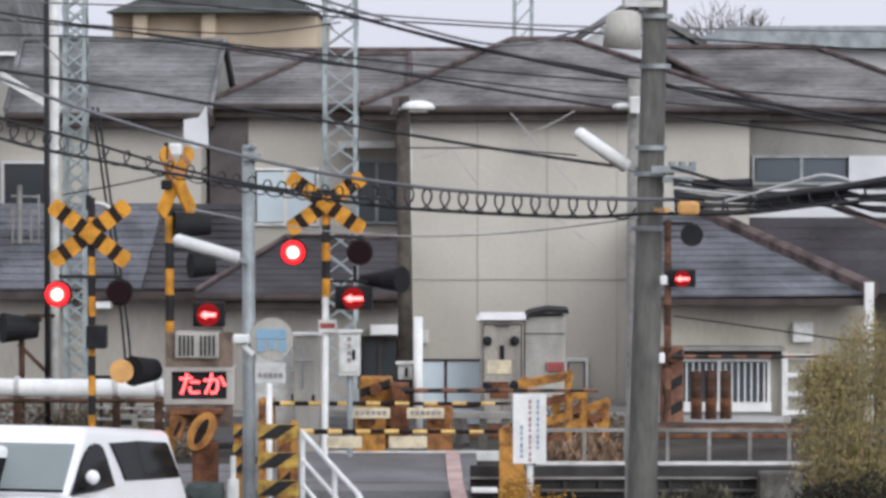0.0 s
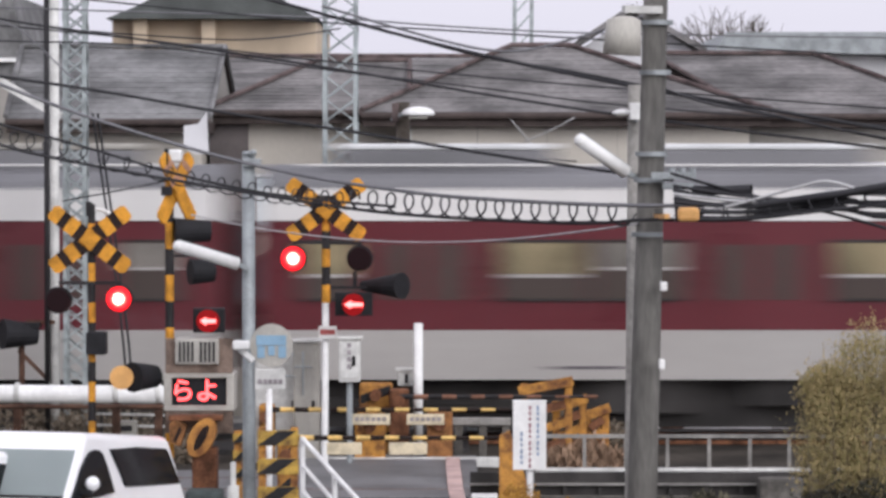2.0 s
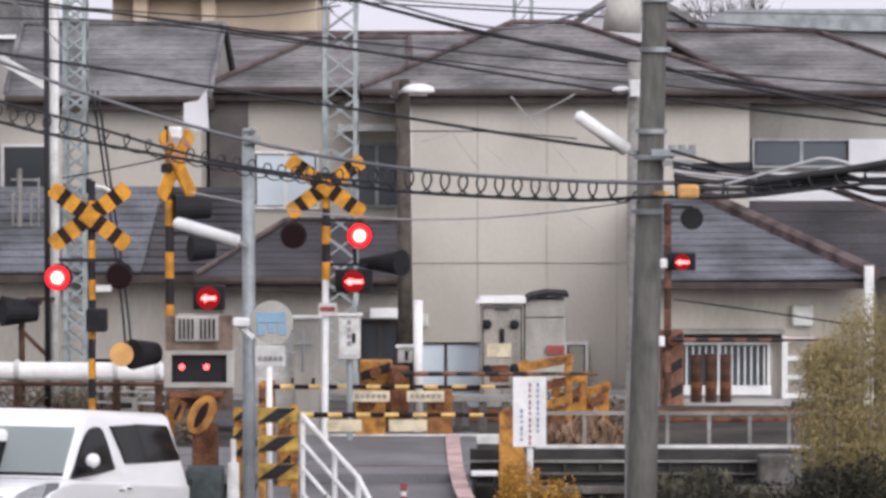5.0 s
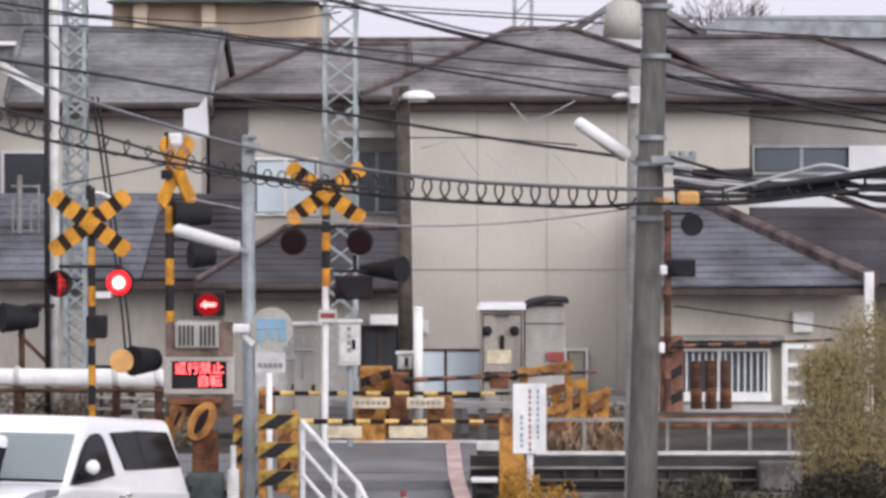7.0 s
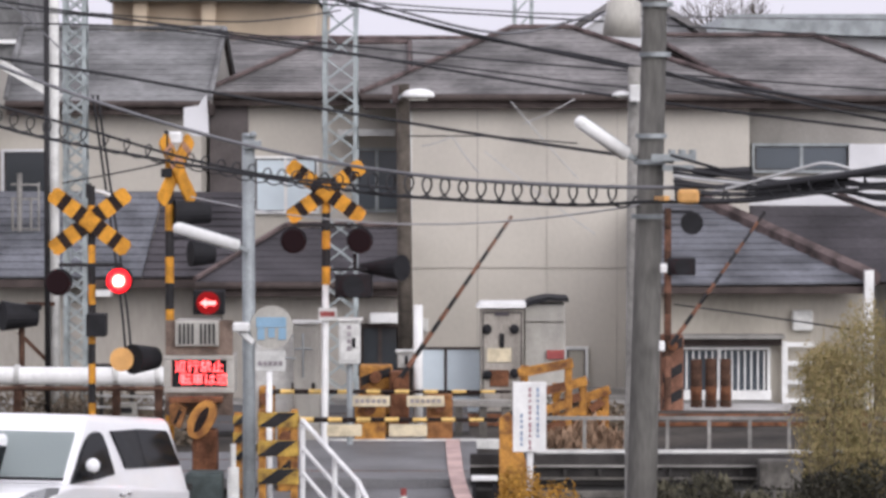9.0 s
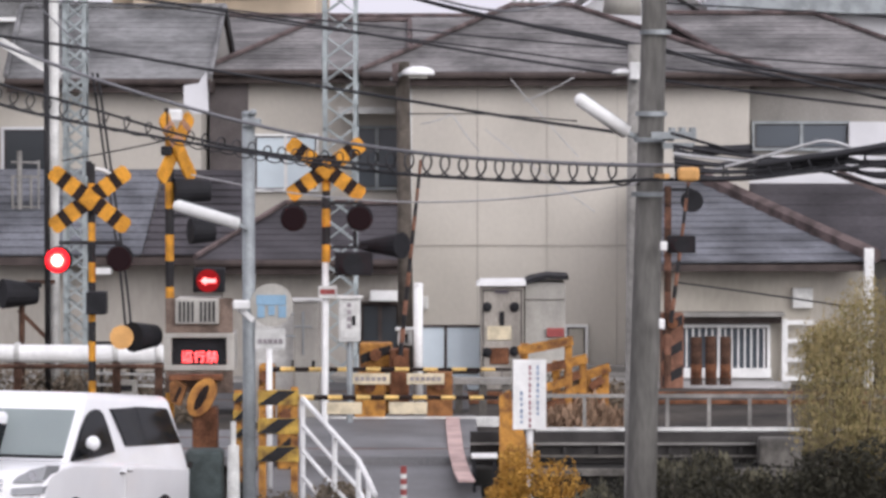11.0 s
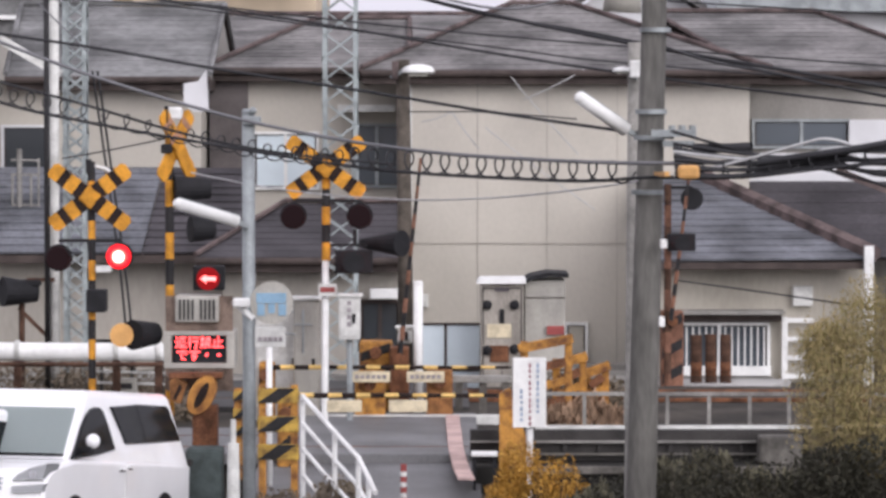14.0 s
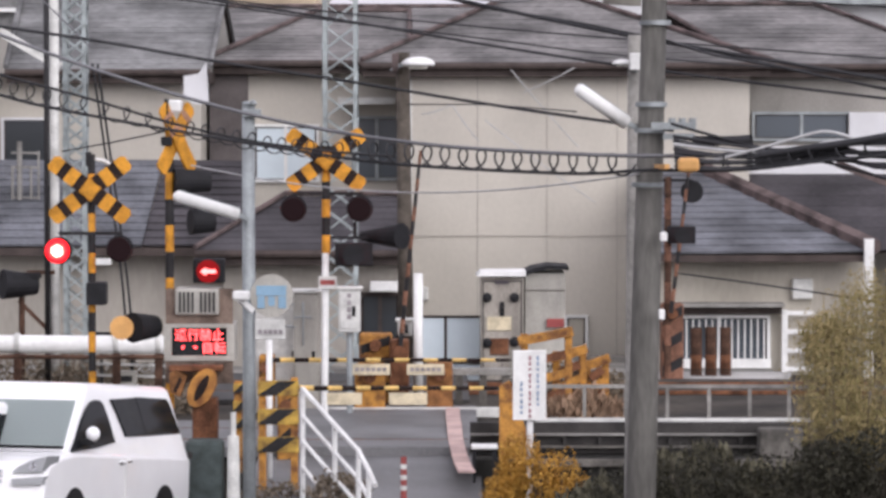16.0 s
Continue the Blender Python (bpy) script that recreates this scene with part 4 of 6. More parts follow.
for i in range(30):
    t0 = 6.1 + i * 0.333
    tm = min(max(t0 + 0.167, 6.2), 16.0)
    k = next(j for j in range(len(START) - 1) if START[j + 1][0] >= tm)
    (ta, sa), (tb, sb) = START[k], START[k + 1]
    slot = sa + (sb - sa) * (tm - ta) / (tb - ta)
    seen = [j for j in range(len(RUN)) if -0.45 < j + slot < 3.45]
    mid = (seen[0] + seen[-1]) / 2 + slot - 1.5
    text = "".join(RUN[j] for j in seen)
    PAGES.append((display_page([(text, mid * SMALL, -LH * 0.235)], SMALL, False, 0.0012), [(t0, t0 + 0.333 if i < 29 else 17)]))

# the signal beyond the first track
sigC = thing("crossing_signal", (-1.498, 46, -0.1), "slim crossing signal, white lower pole, crossbuck and twin lamps", "crossing signal", "crossing signals")
bm = B()
rod(bm, (-1.513, 46, -0.1), (-1.498, 46, 2.091), 0.045, seg=12)
part("lower_pole", bm, M_WHITE, sigC, "white painted lower pole")
striped_pole(sigC, -1.491, 46, 2.091, 3.460, 0.055, 6)
crossbuck(sigC, -1.491, 45.92, 3.280, 0.585, 36, 0.20)
bm = B()
beam(bm, (-1.916, 45.97, 2.862), (-1.037, 45.97, 2.847), 0.04, 0.04)
part("crossarm", bm, M_BLACK, sigC)
signal_lamp(sigC, "c_left", -1.902, 45.9, 2.660, 0.17)
signal_lamp(sigC, "c_right", -1.059, 45.9, 2.660, 0.17)
bm = B()
rod(bm, (-1.037, 46.2, 2.300), (-0.519, 45.8, 2.314), 0.06, 0.17, seg=16)
part("horn_speaker", bm, M_DARKBOX, sigC)
bm = B()
beam(bm, (-1.491, 46, 2.285), (-0.965, 46, 2.285), 0.035, 0.035)
beam(bm, (-1.124, 46, 2.487), (-1.124, 46, 2.271), 0.05, 0.05)
part("bracket", bm, M_DARKBOX, sigC)
arrow_box(sigC, "c_arrow", -1.138, 45.9, 2.076, 0.48, 0.3)
bm = B()
box(bm, -1.585, -1.354, 45.9, 45.93, 1.637, 1.796)
plate = part("small_plate", bm, M_DIRTYWHITE, sigC)
bm = B()
box(bm, -1.563, -1.376, 45.893, 45.9, 1.687, 1.752)
part("red_bar", bm, M_DULLRED, plate)

# far side signal behind the pole
sigD = thing("crossing_signal", (3.363, 54.5, -0.3), "weathered far-side crossing signal with striped barrier drive", "crossing signal", "crossing signals")
striped_pole(sigD, 3.397, 54.5, -0.3, 2.890, 0.055, 10, True, M_FADED, M_DARKRUST)
bm = B()
for x, z in ((3.756, 2.668), (3.124, 2.668)):
    rod(bm, (x, 54.4, z), (x, 54.5, z), 0.17, seg=20)
beam(bm, (3.124, 54.5, 2.839), (3.773, 54.5, 2.839), 0.04, 0.04)
part("back_lamp", bm, M_DARKBOX, sigD)
bm = B()
ball(bm, (3.704, 54.3, 3.078), 0.18, (1.1, 0.6, 0.7))
part("bell", bm, M_YELLOW, sigD)
arrow_box(sigD, "d_arrow", 3.595, 54.3, 2.015, 0.42, 0.26)


# ---- barriers ----
def barrier_arm(name, parent_at, length, bands, a, b, label, dx):
    """A striped barrier arm on its pivot, drawn level."""
    t = thing(name, parent_at, label, "crossing barrier", "crossing barriers")
    for i in range(bands):
        bm = B()
        u, v = dx * length * i / bands, dx * length * (i + 1) / bands
        rod(bm, (parent_at[0] + u, parent_at[1], parent_at[2]), (parent_at[0] + v, parent_at[1], parent_at[2]), 0.032 - 0.012 * i / bands, 0.032 - 0.012 * (i + 1) / bands, seg=8)
        part("arm_band", bm, a if i % 2 else b, t)
    return t


armA = barrier_arm("crossing_barrier", (-2.282, 46.4, 0.694), 3.139, 17, M_ARMYELLOW, M_STRIPE, "lowered yellow and black barrier arm with white plates", 1)
armB = barrier_arm("crossing_barrier", (-1.818, 41.6, 0.710), 2.450, 15, M_ARMYELLOW, M_STRIPE, "lowered nearer barrier arm with white plates", 1)
for arm, y, rows in ((armA, 46.4, ((-1.177, -0.683), (-0.465, 0.015))), (armB, 41.6, ((-1.342, -0.938), (-0.625, -0.182)))):
    for x0, x1 in rows:
        bm = B()
        z = arm.location.z
        box(bm, x0, x1, y - 0.045, y - 0.035, z - 0.19, z - 0.05, 0.003)
        pl = part("warning_plate", bm, M_CREAMPLATE, arm)
        if arm is armA:
            bm = B()
            for i in range(6):
                w = (x1 - x0) / 7
                box(bm, x0 + w * (i + 0.6), x0 + w * (i + 1.35), y - 0.048, y - 0.045, z - 0.145, z - 0.095)
            part("text_bars", bm, M_FAINTINK, pl)
LIFT_L = thing("lifting_barrier", (-0.567, 47.6, 0.780), "rusty red and black barrier arm that lifts after the train", "crossing barrier", "crossing barriers")
LIFT_R = thing("lifting_barrier", (3.429, 54.2, 0.842), "weathered far barrier arm, striped, lifting after the train", "crossing barrier", "crossing barriers")
for t, n, L in ((LIFT_L, 14, 2.609), (LIFT_R, 13, 2.45)):
    o = t.location
    for i in range(n):
        bm = B()
        rod(bm, (o.x + L * i / n, o.y, o.z), (o.x + L * (i + 1) / n, o.y, o.z), 0.034 - 0.014 * i / n, seg=8)
        part("arm_band", bm, M_FADED if i % 2 else M_BLACK, t)


def barrier_drive(x, y, z0, z1, w, label, paint=None):
    t = thing("barrier_drive", (x, y, z0), label, "barrier machine", "barrier machines")
    bm = B()
    box(bm, x - w / 2, x + w / 2, y - 0.2, y + 0.2, z0, z1, 0.03)
    body = part("housing", bm, paint or M_OLDYELLOW, t)
    h = z1 - z0
    for i in range(3 if paint in (None, M_FADED) else 0):
        bm = B()
        a = z0 + h * (0.05 + 0.33 * i)
        prism(bm, [(x - w / 2 + 0.02, a), (x + w / 2 - 0.02, a + h * 0.14), (x + w / 2 - 0.02, a + h * 0.27), (x - w / 2 + 0.02, a + h * 0.13)], y - 0.206, y - 0.2)
        part("stripe", bm, M_BLACK, body)
    bm = B()
    rod(bm, (x, y - 0.3, z1 - 0.15), (x, y - 0.2, z1 - 0.15), 0.08, seg=14)
    part("shaft", bm, M_RUST, t)
    bm = B()
    box(bm, x - w / 2 - 0.05, x + w / 2 + 0.05, y - 0.26, y + 0.26, z0 - 0.3, z0, 0.01)
    part("plinth", bm, M_CONCRETE, t)
    return t


barrier_drive(-2.282, 46.7, -0.1, 0.744, 0.2, "grey-yellow barrier machine with striped front")
barrier_drive(-1.818, 41.85, -0.4, 0.645, 0.2, "yellow striped barrier machine beside the hazard board")
barrier_drive(-0.581, 47.85, -0.1, 0.869, 0.26, "narrow rusty barrier machine at the lifting arm", M_RUST)
barrier_drive(-0.895, 48.1, 0.0, 0.933, 0.436, "rusty yellow barrier machine with black diagonal stripes")
barrier_drive(3.472, 54.7, -0.2, 0.970, 0.341, "rusty striped barrier machine on the far side", M_FADED)
barrier_drive(-0.044, 47.0, -0.05, 0.629, 0.339, "plain orange-brown rusted guard box", M_RUSTBOX)
barrier_drive(-0.948, 46.9, -0.05, 0.607, 0.397, "faded yellow barrier machine behind the lowered arm", M_OLDYELLOW)


# ---- poles and masts ----
def tube(name, pts, r, material, label="", category="cable", parent=None, cyclic=False, group=""):
    """A cable through the given points."""
    cu = bpy.data.curves.new(name, "CURVE")
    cu.dimensions, cu.bevel_depth, cu.bevel_resolution, cu.resolution_u = "3D", r, 1, 5
    sp = cu.splines.new("NURBS")
    sp.points.add(len(pts) - 1)
    for p, q in zip(sp.points, pts):
        p.co = (*q, 1)
    sp.order_u, sp.use_endpoint_u = 3, True
    cu.materials.append(material)
    ob = new(name, cu)
    if parent:
        ob.parent = parent
        ob.location = -base_of(parent)
        return tagged(ob, label)
    return tagged(ob, label, category, group)


up1 = thing("utility_pole", (1.626, 30, -2.4), "thick leaning grey concrete utility pole with steel bands", "utility pole", "utility poles")
bm = B()
rod(bm, (1.569, 30, -2.5), (1.795, 30, 6.443), 0.146, 0.094, seg=24)
part("shaft", bm, M_POLE, up1, smooth=True)
for py in (5.081, 4.667, 3.991, 3.774, 3.323):
    x = 1.781 - (5.081 - py) * 0.047
    bm = B()
    rod(bm, (x, 30, py - 0.02), (x, 30, py + 0.02), 0.132, seg=24)
    part("steel_band", bm, M_GALV, up1)
bm = B()
beam(bm, (1.720, 29.78, 3.812), (2.086, 29.78, 3.812), 0.06, 0.06)
beam(bm, (1.814, 29.8, 3.727), (2.077, 29.8, 3.727), 0.05, 0.05)
for px in (1.889, 1.973, 2.058):
    rod(bm, (px, 29.78, 3.812), (px, 29.78, 3.878), 0.03, seg=8)
part("cable_bracket", bm, M_GALV, up1)
bm = B()
box(bm, 1.893, 2.067, 29.05, 29.2, 3.447, 3.561, 0.03)
beam(bm, (1.811, 29.15, 3.488), (1.767, 29.85, 3.474), 0.04, 0.04)
part("yellow_guard", bm, M_TANDISC, up1, "yellow plastic cable guard")
bm = B()
rod(bm, (1.470, 29.7, 4.808), (1.488, 29.7, 5.090), 0.160, 0.141, seg=22)
ball(bm, (1.488, 29.7, 5.071), 0.141, (1, 1, 0.4))
part("transformer_can", bm, M_CABINET, up1, "pale grey hanging transformer can", smooth=True)
bm = B()
beam(bm, (1.488, 29.75, 5.184), (1.804, 29.9, 5.184), 0.06, 0.06)
part("hanger", bm, M_DIRTYWHITE, up1)
bm = B()
box(bm, 1.792, 1.848, 29.7, 29.8, 2.863, 2.938, 0.01)
box(bm, 1.783, 1.829, 29.7, 29.8, 2.215, 2.299, 0.01)
part("clamp", bm, M_WHITE, up1)

up2 = thing("utility_pole", (1.641, 31, -2.4), "slimmer pale concrete pole behind the main pole", "utility pole", "utility poles")
bm = B()
rod(bm, (1.626, 31, -2.5), (1.651, 31, 4.583), 0.083, 0.063, seg=18)
part("shaft", bm, M_CONCRETE, up2, smooth=True)
up3 = thing("utility_pole", (-0.602, 56.5, -0.4), "dark grey wooden utility pole beside the beige house", "utility pole", "utility poles")
bm = B()
rod(bm, (-0.575, 56.5, -0.4), (-0.628, 56.5, 4.796), 0.124, 0.106, seg=14)
part("shaft", bm, M_BARK, up3, smooth=True)
bm = B()
box(bm, -0.795, -0.689, 56.2, 56.5, 4.477, 4.777, 0.02)
part("junction_box", bm, M_RIDGE, up3)


def steel_pole(x, y, z0, z1, r, material, label, name="steel_pole"):
    t = thing(name, (x, y, z0), label, "pole", "steel poles")
    bm = B()
    rod(bm, (x, y, z0), (x, y, z1), r, seg=14)
    part("shaft", bm, material, t, smooth=True)
    bm = B()
    rod(bm, (x, y, z1), (x, y, z1 + 0.03), r * 1.15, r * 0.8, seg=14)
    part("cap", bm, material, t)
    return t


galv = steel_pole(-1.832, 34, -0.7, 3.989, 0.061, M_GALV, "galvanised steel pole with round sign and bracket light")
bm = B()
ball(bm, (-1.784, 33.9, 4.000), 0.035)
box(bm, -1.885, -1.715, 33.9, 34.1, 3.867, 3.947, 0.01)
part("sensor", bm, M_GALV, galv)
bm = B()
box(bm, -1.969, -1.810, 33.7, 33.85, 2.158, 2.243, 0.02)
beam(bm, (-1.900, 33.8, 2.158), (-1.789, 33.85, 2.051), 0.06, 0.05)
part("small_spotlight", bm, M_WHITE, galv)
bm = B()
rod(bm, (-1.614, 33.92, 2.190), (-1.614, 33.95, 2.190), 0.202, seg=32)
disc = part("round_sign", bm, M_CABINET, galv, "round pale sign with blue marks")
bm = B()
box(bm, -1.757, -1.476, 33.91, 33.92, 2.190, 2.285)
part("blue_mark", bm, M_BLUE, disc)
bm = B()
box(bm, -1.747, -1.678, 33.91, 33.92, 2.072, 2.184)
part("blue_mark", bm, M_BLUE, disc)
bm = B()
box(bm, -1.646, -1.582, 33.91, 33.92, 2.094, 2.184)
part("blue_mark", bm, M_BLUE, disc)
bm = B()
box(bm, -1.550, -1.476, 33.91, 33.92, 2.072, 2.184)
part("blue_mark", bm, M_BLUE, disc)
bm = B()
box(bm, -1.773, -1.487, 33.93, 33.95, 1.774, 1.966, 0.006)
pl = part("lower_plate", bm, M_DIRTYWHITE, galv)
bm = B()
for i in range(5):
    box(bm, -1.741 + 0.048 * i, -1.704 + 0.048 * i, 33.922, 33.93, 1.827, 1.870)
part("text_bars", bm, M_FAINTINK, pl)

wp = steel_pole(-5.086, 47.2, -0.2, 6.809, 0.067, M_DIRTYWHITE, "tall white-painted steel pole beside the track")
wp2 = steel_pole(-5.164, 47.05, -0.2, 6.803, 0.037, M_BLACK, "thin black conduit standing beside a white pole")
steel_pole(-1.949, 40.4, -0.45, 1.330, 0.035, M_WHITE, "short white post by the striped board")
steel_pole(-0.332, 48.3, -0.1, 1.690, 0.064, M_WHITE, "white clearance post beside the track")


def lattice(x, y, z0, z1, w, label, double=False):
    """A square lattice mast: four legs, cross braces on its faces."""
    t = thing("lattice_mast", (x, y, z0), label, "mast", "lattice masts")
    h = w / 2
    for sx in (-1, 1):
        for sy in (-1, 1):
            bm = B()
            beam(bm, (x + sx * h, y + sy * h, z0), (x + sx * h, y + sy * h, z1), 0.055, 0.055)
            part("leg", bm, M_LATTICE, t)
    n = int((z1 - z0) / (w * 0.75))
    d = (z1 - z0) / n
    for i in range(n):
        a, b = z0 + i * d, z0 + (i + 1) * d
        s = 1 if i % 2 else -1
        for sy in (-1, 1):
            bm = B()
            beam(bm, (x - s * h, y + sy * (h + 0.03), a), (x + s * h, y + sy * (h + 0.03), b), 0.034, 0.02)
            part("brace", bm, M_LATTICE, t)
            if double:
                bm = B()
                beam(bm, (x + s * h, y + sy * (h + 0.05), a), (x - s * h, y + sy * (h + 0.05), b), 0.034, 0.02)
                part("brace", bm, M_LATTICE, t)
        for sx in (-1, 1):
            bm = B()
            beam(bm, (x + sx * (h + 0.03), y - s * h, a), (x + sx * (h + 0.03), y + s * h, b), 0.02, 0.034)
            part("brace", bm, M_LATTICE, t)
    return t


lattice(-4.853, 47.7, -0.2, 6.982, 0.253, "galvanised lattice catenary mast beside the track", True)
lattice(-1.528, 53.8, -0.3, 7.526, 0.453, "galvanised lattice catenary mast beyond the track", True)
bm = B()
for px in (2.136, 2.653):
    beam(bm, (px, 110, -0.4), (px + 0.05, 110, 9.513), 0.12, 0.12)
for i in range(8):
    z = 7.101 + i * 0.55
    beam(bm, (2.136, 110, z), (2.653, 110, z + 0.55), 0.06, 0.06)
solo("far_pylon", bm, M_LATTICE, "distant lattice pylon above the roofs", "pylon", at=(2.343, 110, -0.4))

stay = thing("stay_wires", (-4.363, 47.9, -0.2), "pair of thin guy wires from the catenary mast", "guy wire")
tube("strand", [(-4.649, 47.9, 4.524), (-4.402, 47.9, 2.802), (-4.192, 47.9, 1.080), (-4.162, 47.9, -0.1)], 0.018, M_WIRE, parent=stay)
tube("strand", [(-4.581, 47.9, 4.524), (-4.342, 47.9, 2.802), (-4.117, 47.9, 1.080), (-4.087, 47.9, -0.1)], 0.018, M_WIRE, parent=stay)


# ---- overhead cables ----
def cable(pts, r, material, label):
    return tube("overhead_cable", pts, r, material, label, "cable", group="overhead cables")


BLACKC = "black overhead cable sagging between poles"
cable([(-5.602, 33, 4.930), (-4.052, 33, 4.698), (-3.122, 33, 4.569), (-1.985, 33, 4.362), (-0.848, 33, 4.202), (0.381, 32, 3.990), (1.583, 30.5, 3.818), (1.895, 29.8, 3.776)], 0.016, M_WIRE, BLACKC)
cable([(-6.112, 36, 5.635), (-4.251, 36, 5.297), (-3.293, 36, 5.173), (-1.228, 35, 4.850), (0.618, 34, 4.511), (2.150, 33, 4.269), (3.929, 32, 4.040), (5.418, 31, 3.854)], 0.014, M_WIRE, BLACKC)
cable([(-2.729, 36, 5.804), (-1.263, 36, 5.398), (0.088, 35, 5.009), (1.683, 34, 4.639), (2.925, 33, 4.403), (4.052, 33, 4.217), (5.768, 33, 3.948)], 0.019, M_WIRE, BLACKC)
cable([(-1.037, 36.4, 5.368), (0.259, 36.4, 4.969), (1.218, 36.4, 4.844), (2.120, 36.4, 4.656), (4.420, 36.4, 4.137), (6.292, 36.4, 3.772)], 0.014, M_WIRE, BLACKC)
cable([(-7.470, 44, 5.861), (-4.713, 44, 5.737), (-1.544, 44, 5.668), (0.110, 44, 5.530), (2.178, 44, 5.433), (7.690, 44, 5.378)], 0.012, M_WIREGREY, "thin grey feeder wire above the track")
cable([(-7.640, 45, 5.410), (-4.821, 45, 5.395), (-3.411, 45, 5.325), (-1.579, 45, 5.043), (0.818, 45, 4.775), (2.227, 45, 4.564), (7.865, 45, 4.176)], 0.012, M_WIRE, BLACKC)
cable([(-6.164, 40, 5.754), (-4.849, 40, 5.535), (-4.379, 40, 5.096), (-3.909, 40, 4.626)], 0.010, M_WIREGREY, "thin grey service wire")
cable([(-1.140, 34, 5.384), (-0.181, 34, 5.092), (0.618, 34, 4.916), (1.203, 34, 5.065), (1.736, 34, 5.225), (1.767, 30, 5.175)], 0.014, M_WIREGREY, "grey service wire to the pole")

# messenger strand with spiral hanger and the cable in it
MESS = [(-5.433, 32, 5.203), (-3.929, 32, 4.601), (-2.927, 32, 4.236), (-1.574, 32, 3.850), (-0.214, 31, 3.641), (0.827, 30, 3.587), (1.604, 29.6, 3.564), (2.376, 29.4, 3.576), (3.561, 29, 3.691), (5.069, 29, 3.864)]
cable(MESS, 0.018, M_WIREGREY, "thick grey messenger strand")
LOW = [(-5.433, 31.9, 4.551), (-3.929, 31.9, 4.070), (-3.478, 31.9, 3.960), (-2.676, 31.9, 3.810), (-1.674, 31.9, 3.639), (-0.908, 31.5, 3.526), (-0.311, 30.9, 3.466), (0.554, 30.4, 3.427), (1.250, 29.9, 3.408), (1.697, 29.6, 3.462), (2.376, 29.3, 3.443), (3.025, 29, 3.537), (3.561, 29, 3.582), (5.069, 29, 3.727)]
cable(LOW, 0.016, M_WIRE, "black telephone cable carried in a spiral hanger")
cable([(-5.433, 32.1, 4.702), (-3.929, 32.1, 4.241), (-3.328, 32.1, 4.100), (-2.275, 32.1, 3.774), (-1.323, 32.1, 3.589), (-0.421, 32.0, 3.524)], 0.014, M_WIRE, BLACKC)


def spiral(pts, radius, turns, r, label, drop=0.0):
    """A spiral hanger wound along a path."""
    def at(t):
        i = min(int(t * (len(pts) - 1)), len(pts) - 2)
        f = t * (len(pts) - 1) - i
        return Vector(pts[i]).lerp(Vector(pts[i + 1]), f)
    out = []
    n = turns * 10
    for k in range(n + 1):
        a = 2 * math.pi * k / 10
        p = at(k / n)
        wob = 1 + 0.18 * noise.noise((k * 0.07, 3, 1))
        out.append((p.x + radius * 0.85 * math.cos(a), p.y + radius * math.cos(a), p.z - drop + radius * wob * math.sin(a)))
    return tube("spiral_hanger", out, r, M_WIRE, label, "cable", group="overhead cables")


spiral([(-0.801, 31.2, 3.599), (-0.214, 31, 3.553), (0.364, 30.6, 3.521), (0.927, 30.2, 3.499), (1.521, 29.8, 3.496)], 0.091, 15, 0.009, "loose black spiral hanger around a cable")
spiral([(-4.130, 32, 4.190), (-3.328, 32, 4.010), (-2.275, 32, 3.769), (-1.524, 32, 3.629), (-0.804, 31.3, 3.578)], 0.075, 22, 0.007, "fine black spiral hanger around a cable")
spiral([(1.869, 29.5, 3.512), (2.505, 29.3, 3.532), (3.035, 29.1, 3.590), (3.797, 29, 3.659)], 0.073, 10, 0.008, "black spiral hanger at the pole")
# loose service drops round the pole head
cable([(1.870, 29.6, 3.833), (2.114, 29.5, 3.759), (2.430, 29.4, 3.677), (2.836, 29.3, 3.576), (3.286, 29.2, 3.486), (3.797, 29.0, 3.319)], 0.014, M_WIRE, "black service cable dropping from the pole head")
for k in range(9):
    dz = 0.036 * k
    cable([(1.882, 29.5 - 0.03 * k, 3.731 - dz * 0.9), (2.199, 29.4 - 0.02 * k, 3.677 - dz * 0.8 - 0.03 * (k % 2)), (2.827, 29.3, 3.605 - dz * 0.35), (3.183, 29.2, 3.662 - dz * 0.5 + 0.05 * (k % 3)), (3.561, 29.0, 3.700 - dz), (5.069, 29, 3.818 - dz)], 0.016 + 0.006 * (k % 2), M_WIREPALE if k == 2 else M_WIRE, "bundle of overhead cables spreading from the pole")
cable([(2.551, 29.2, 3.578), (2.908, 29.1, 3.634), (3.263, 29.0, 3.681), (3.706, 28.9, 3.764)], 0.034, M_WIRE, "thick black cable bundle")
cable([(2.058, 29.6, 3.694), (2.245, 29.5, 3.686), (2.514, 29.4, 3.705)], 0.045, M_WIRE, "thick black cable joint sleeve")
cable([(1.882, 29.4, 3.462), (2.376, 29.3, 3.576), (2.908, 29.2, 3.735), (3.137, 29.2, 3.794), (3.366, 29.2, 3.698)], 0.014, M_WIREPALE, "pale loose service cable")
cable([(-2.844, 40.8, 3.298), (-2.092, 40, 3.161), (-1.095, 38, 3.095), (-0.248, 36, 3.098), (0.618, 34, 3.180), (1.340, 31, 3.340), (1.626, 29.9, 3.417)], 0.009, M_WIREPALE, "thin pale wire crossing before the houses")
cable([(-4.328, 41, 3.454), (-3.750, 41.2, 3.551), (-3.131, 41.3, 3.690)], 0.01, M_WIRE, "thin black wire between the crossing signals")
cable([(-0.554, 56.4, 3.982), (0.140, 56.2, 3.982), (0.741, 55, 3.983), (1.848, 50, 3.883)], 0.012, M_WIRE, BLACKC)
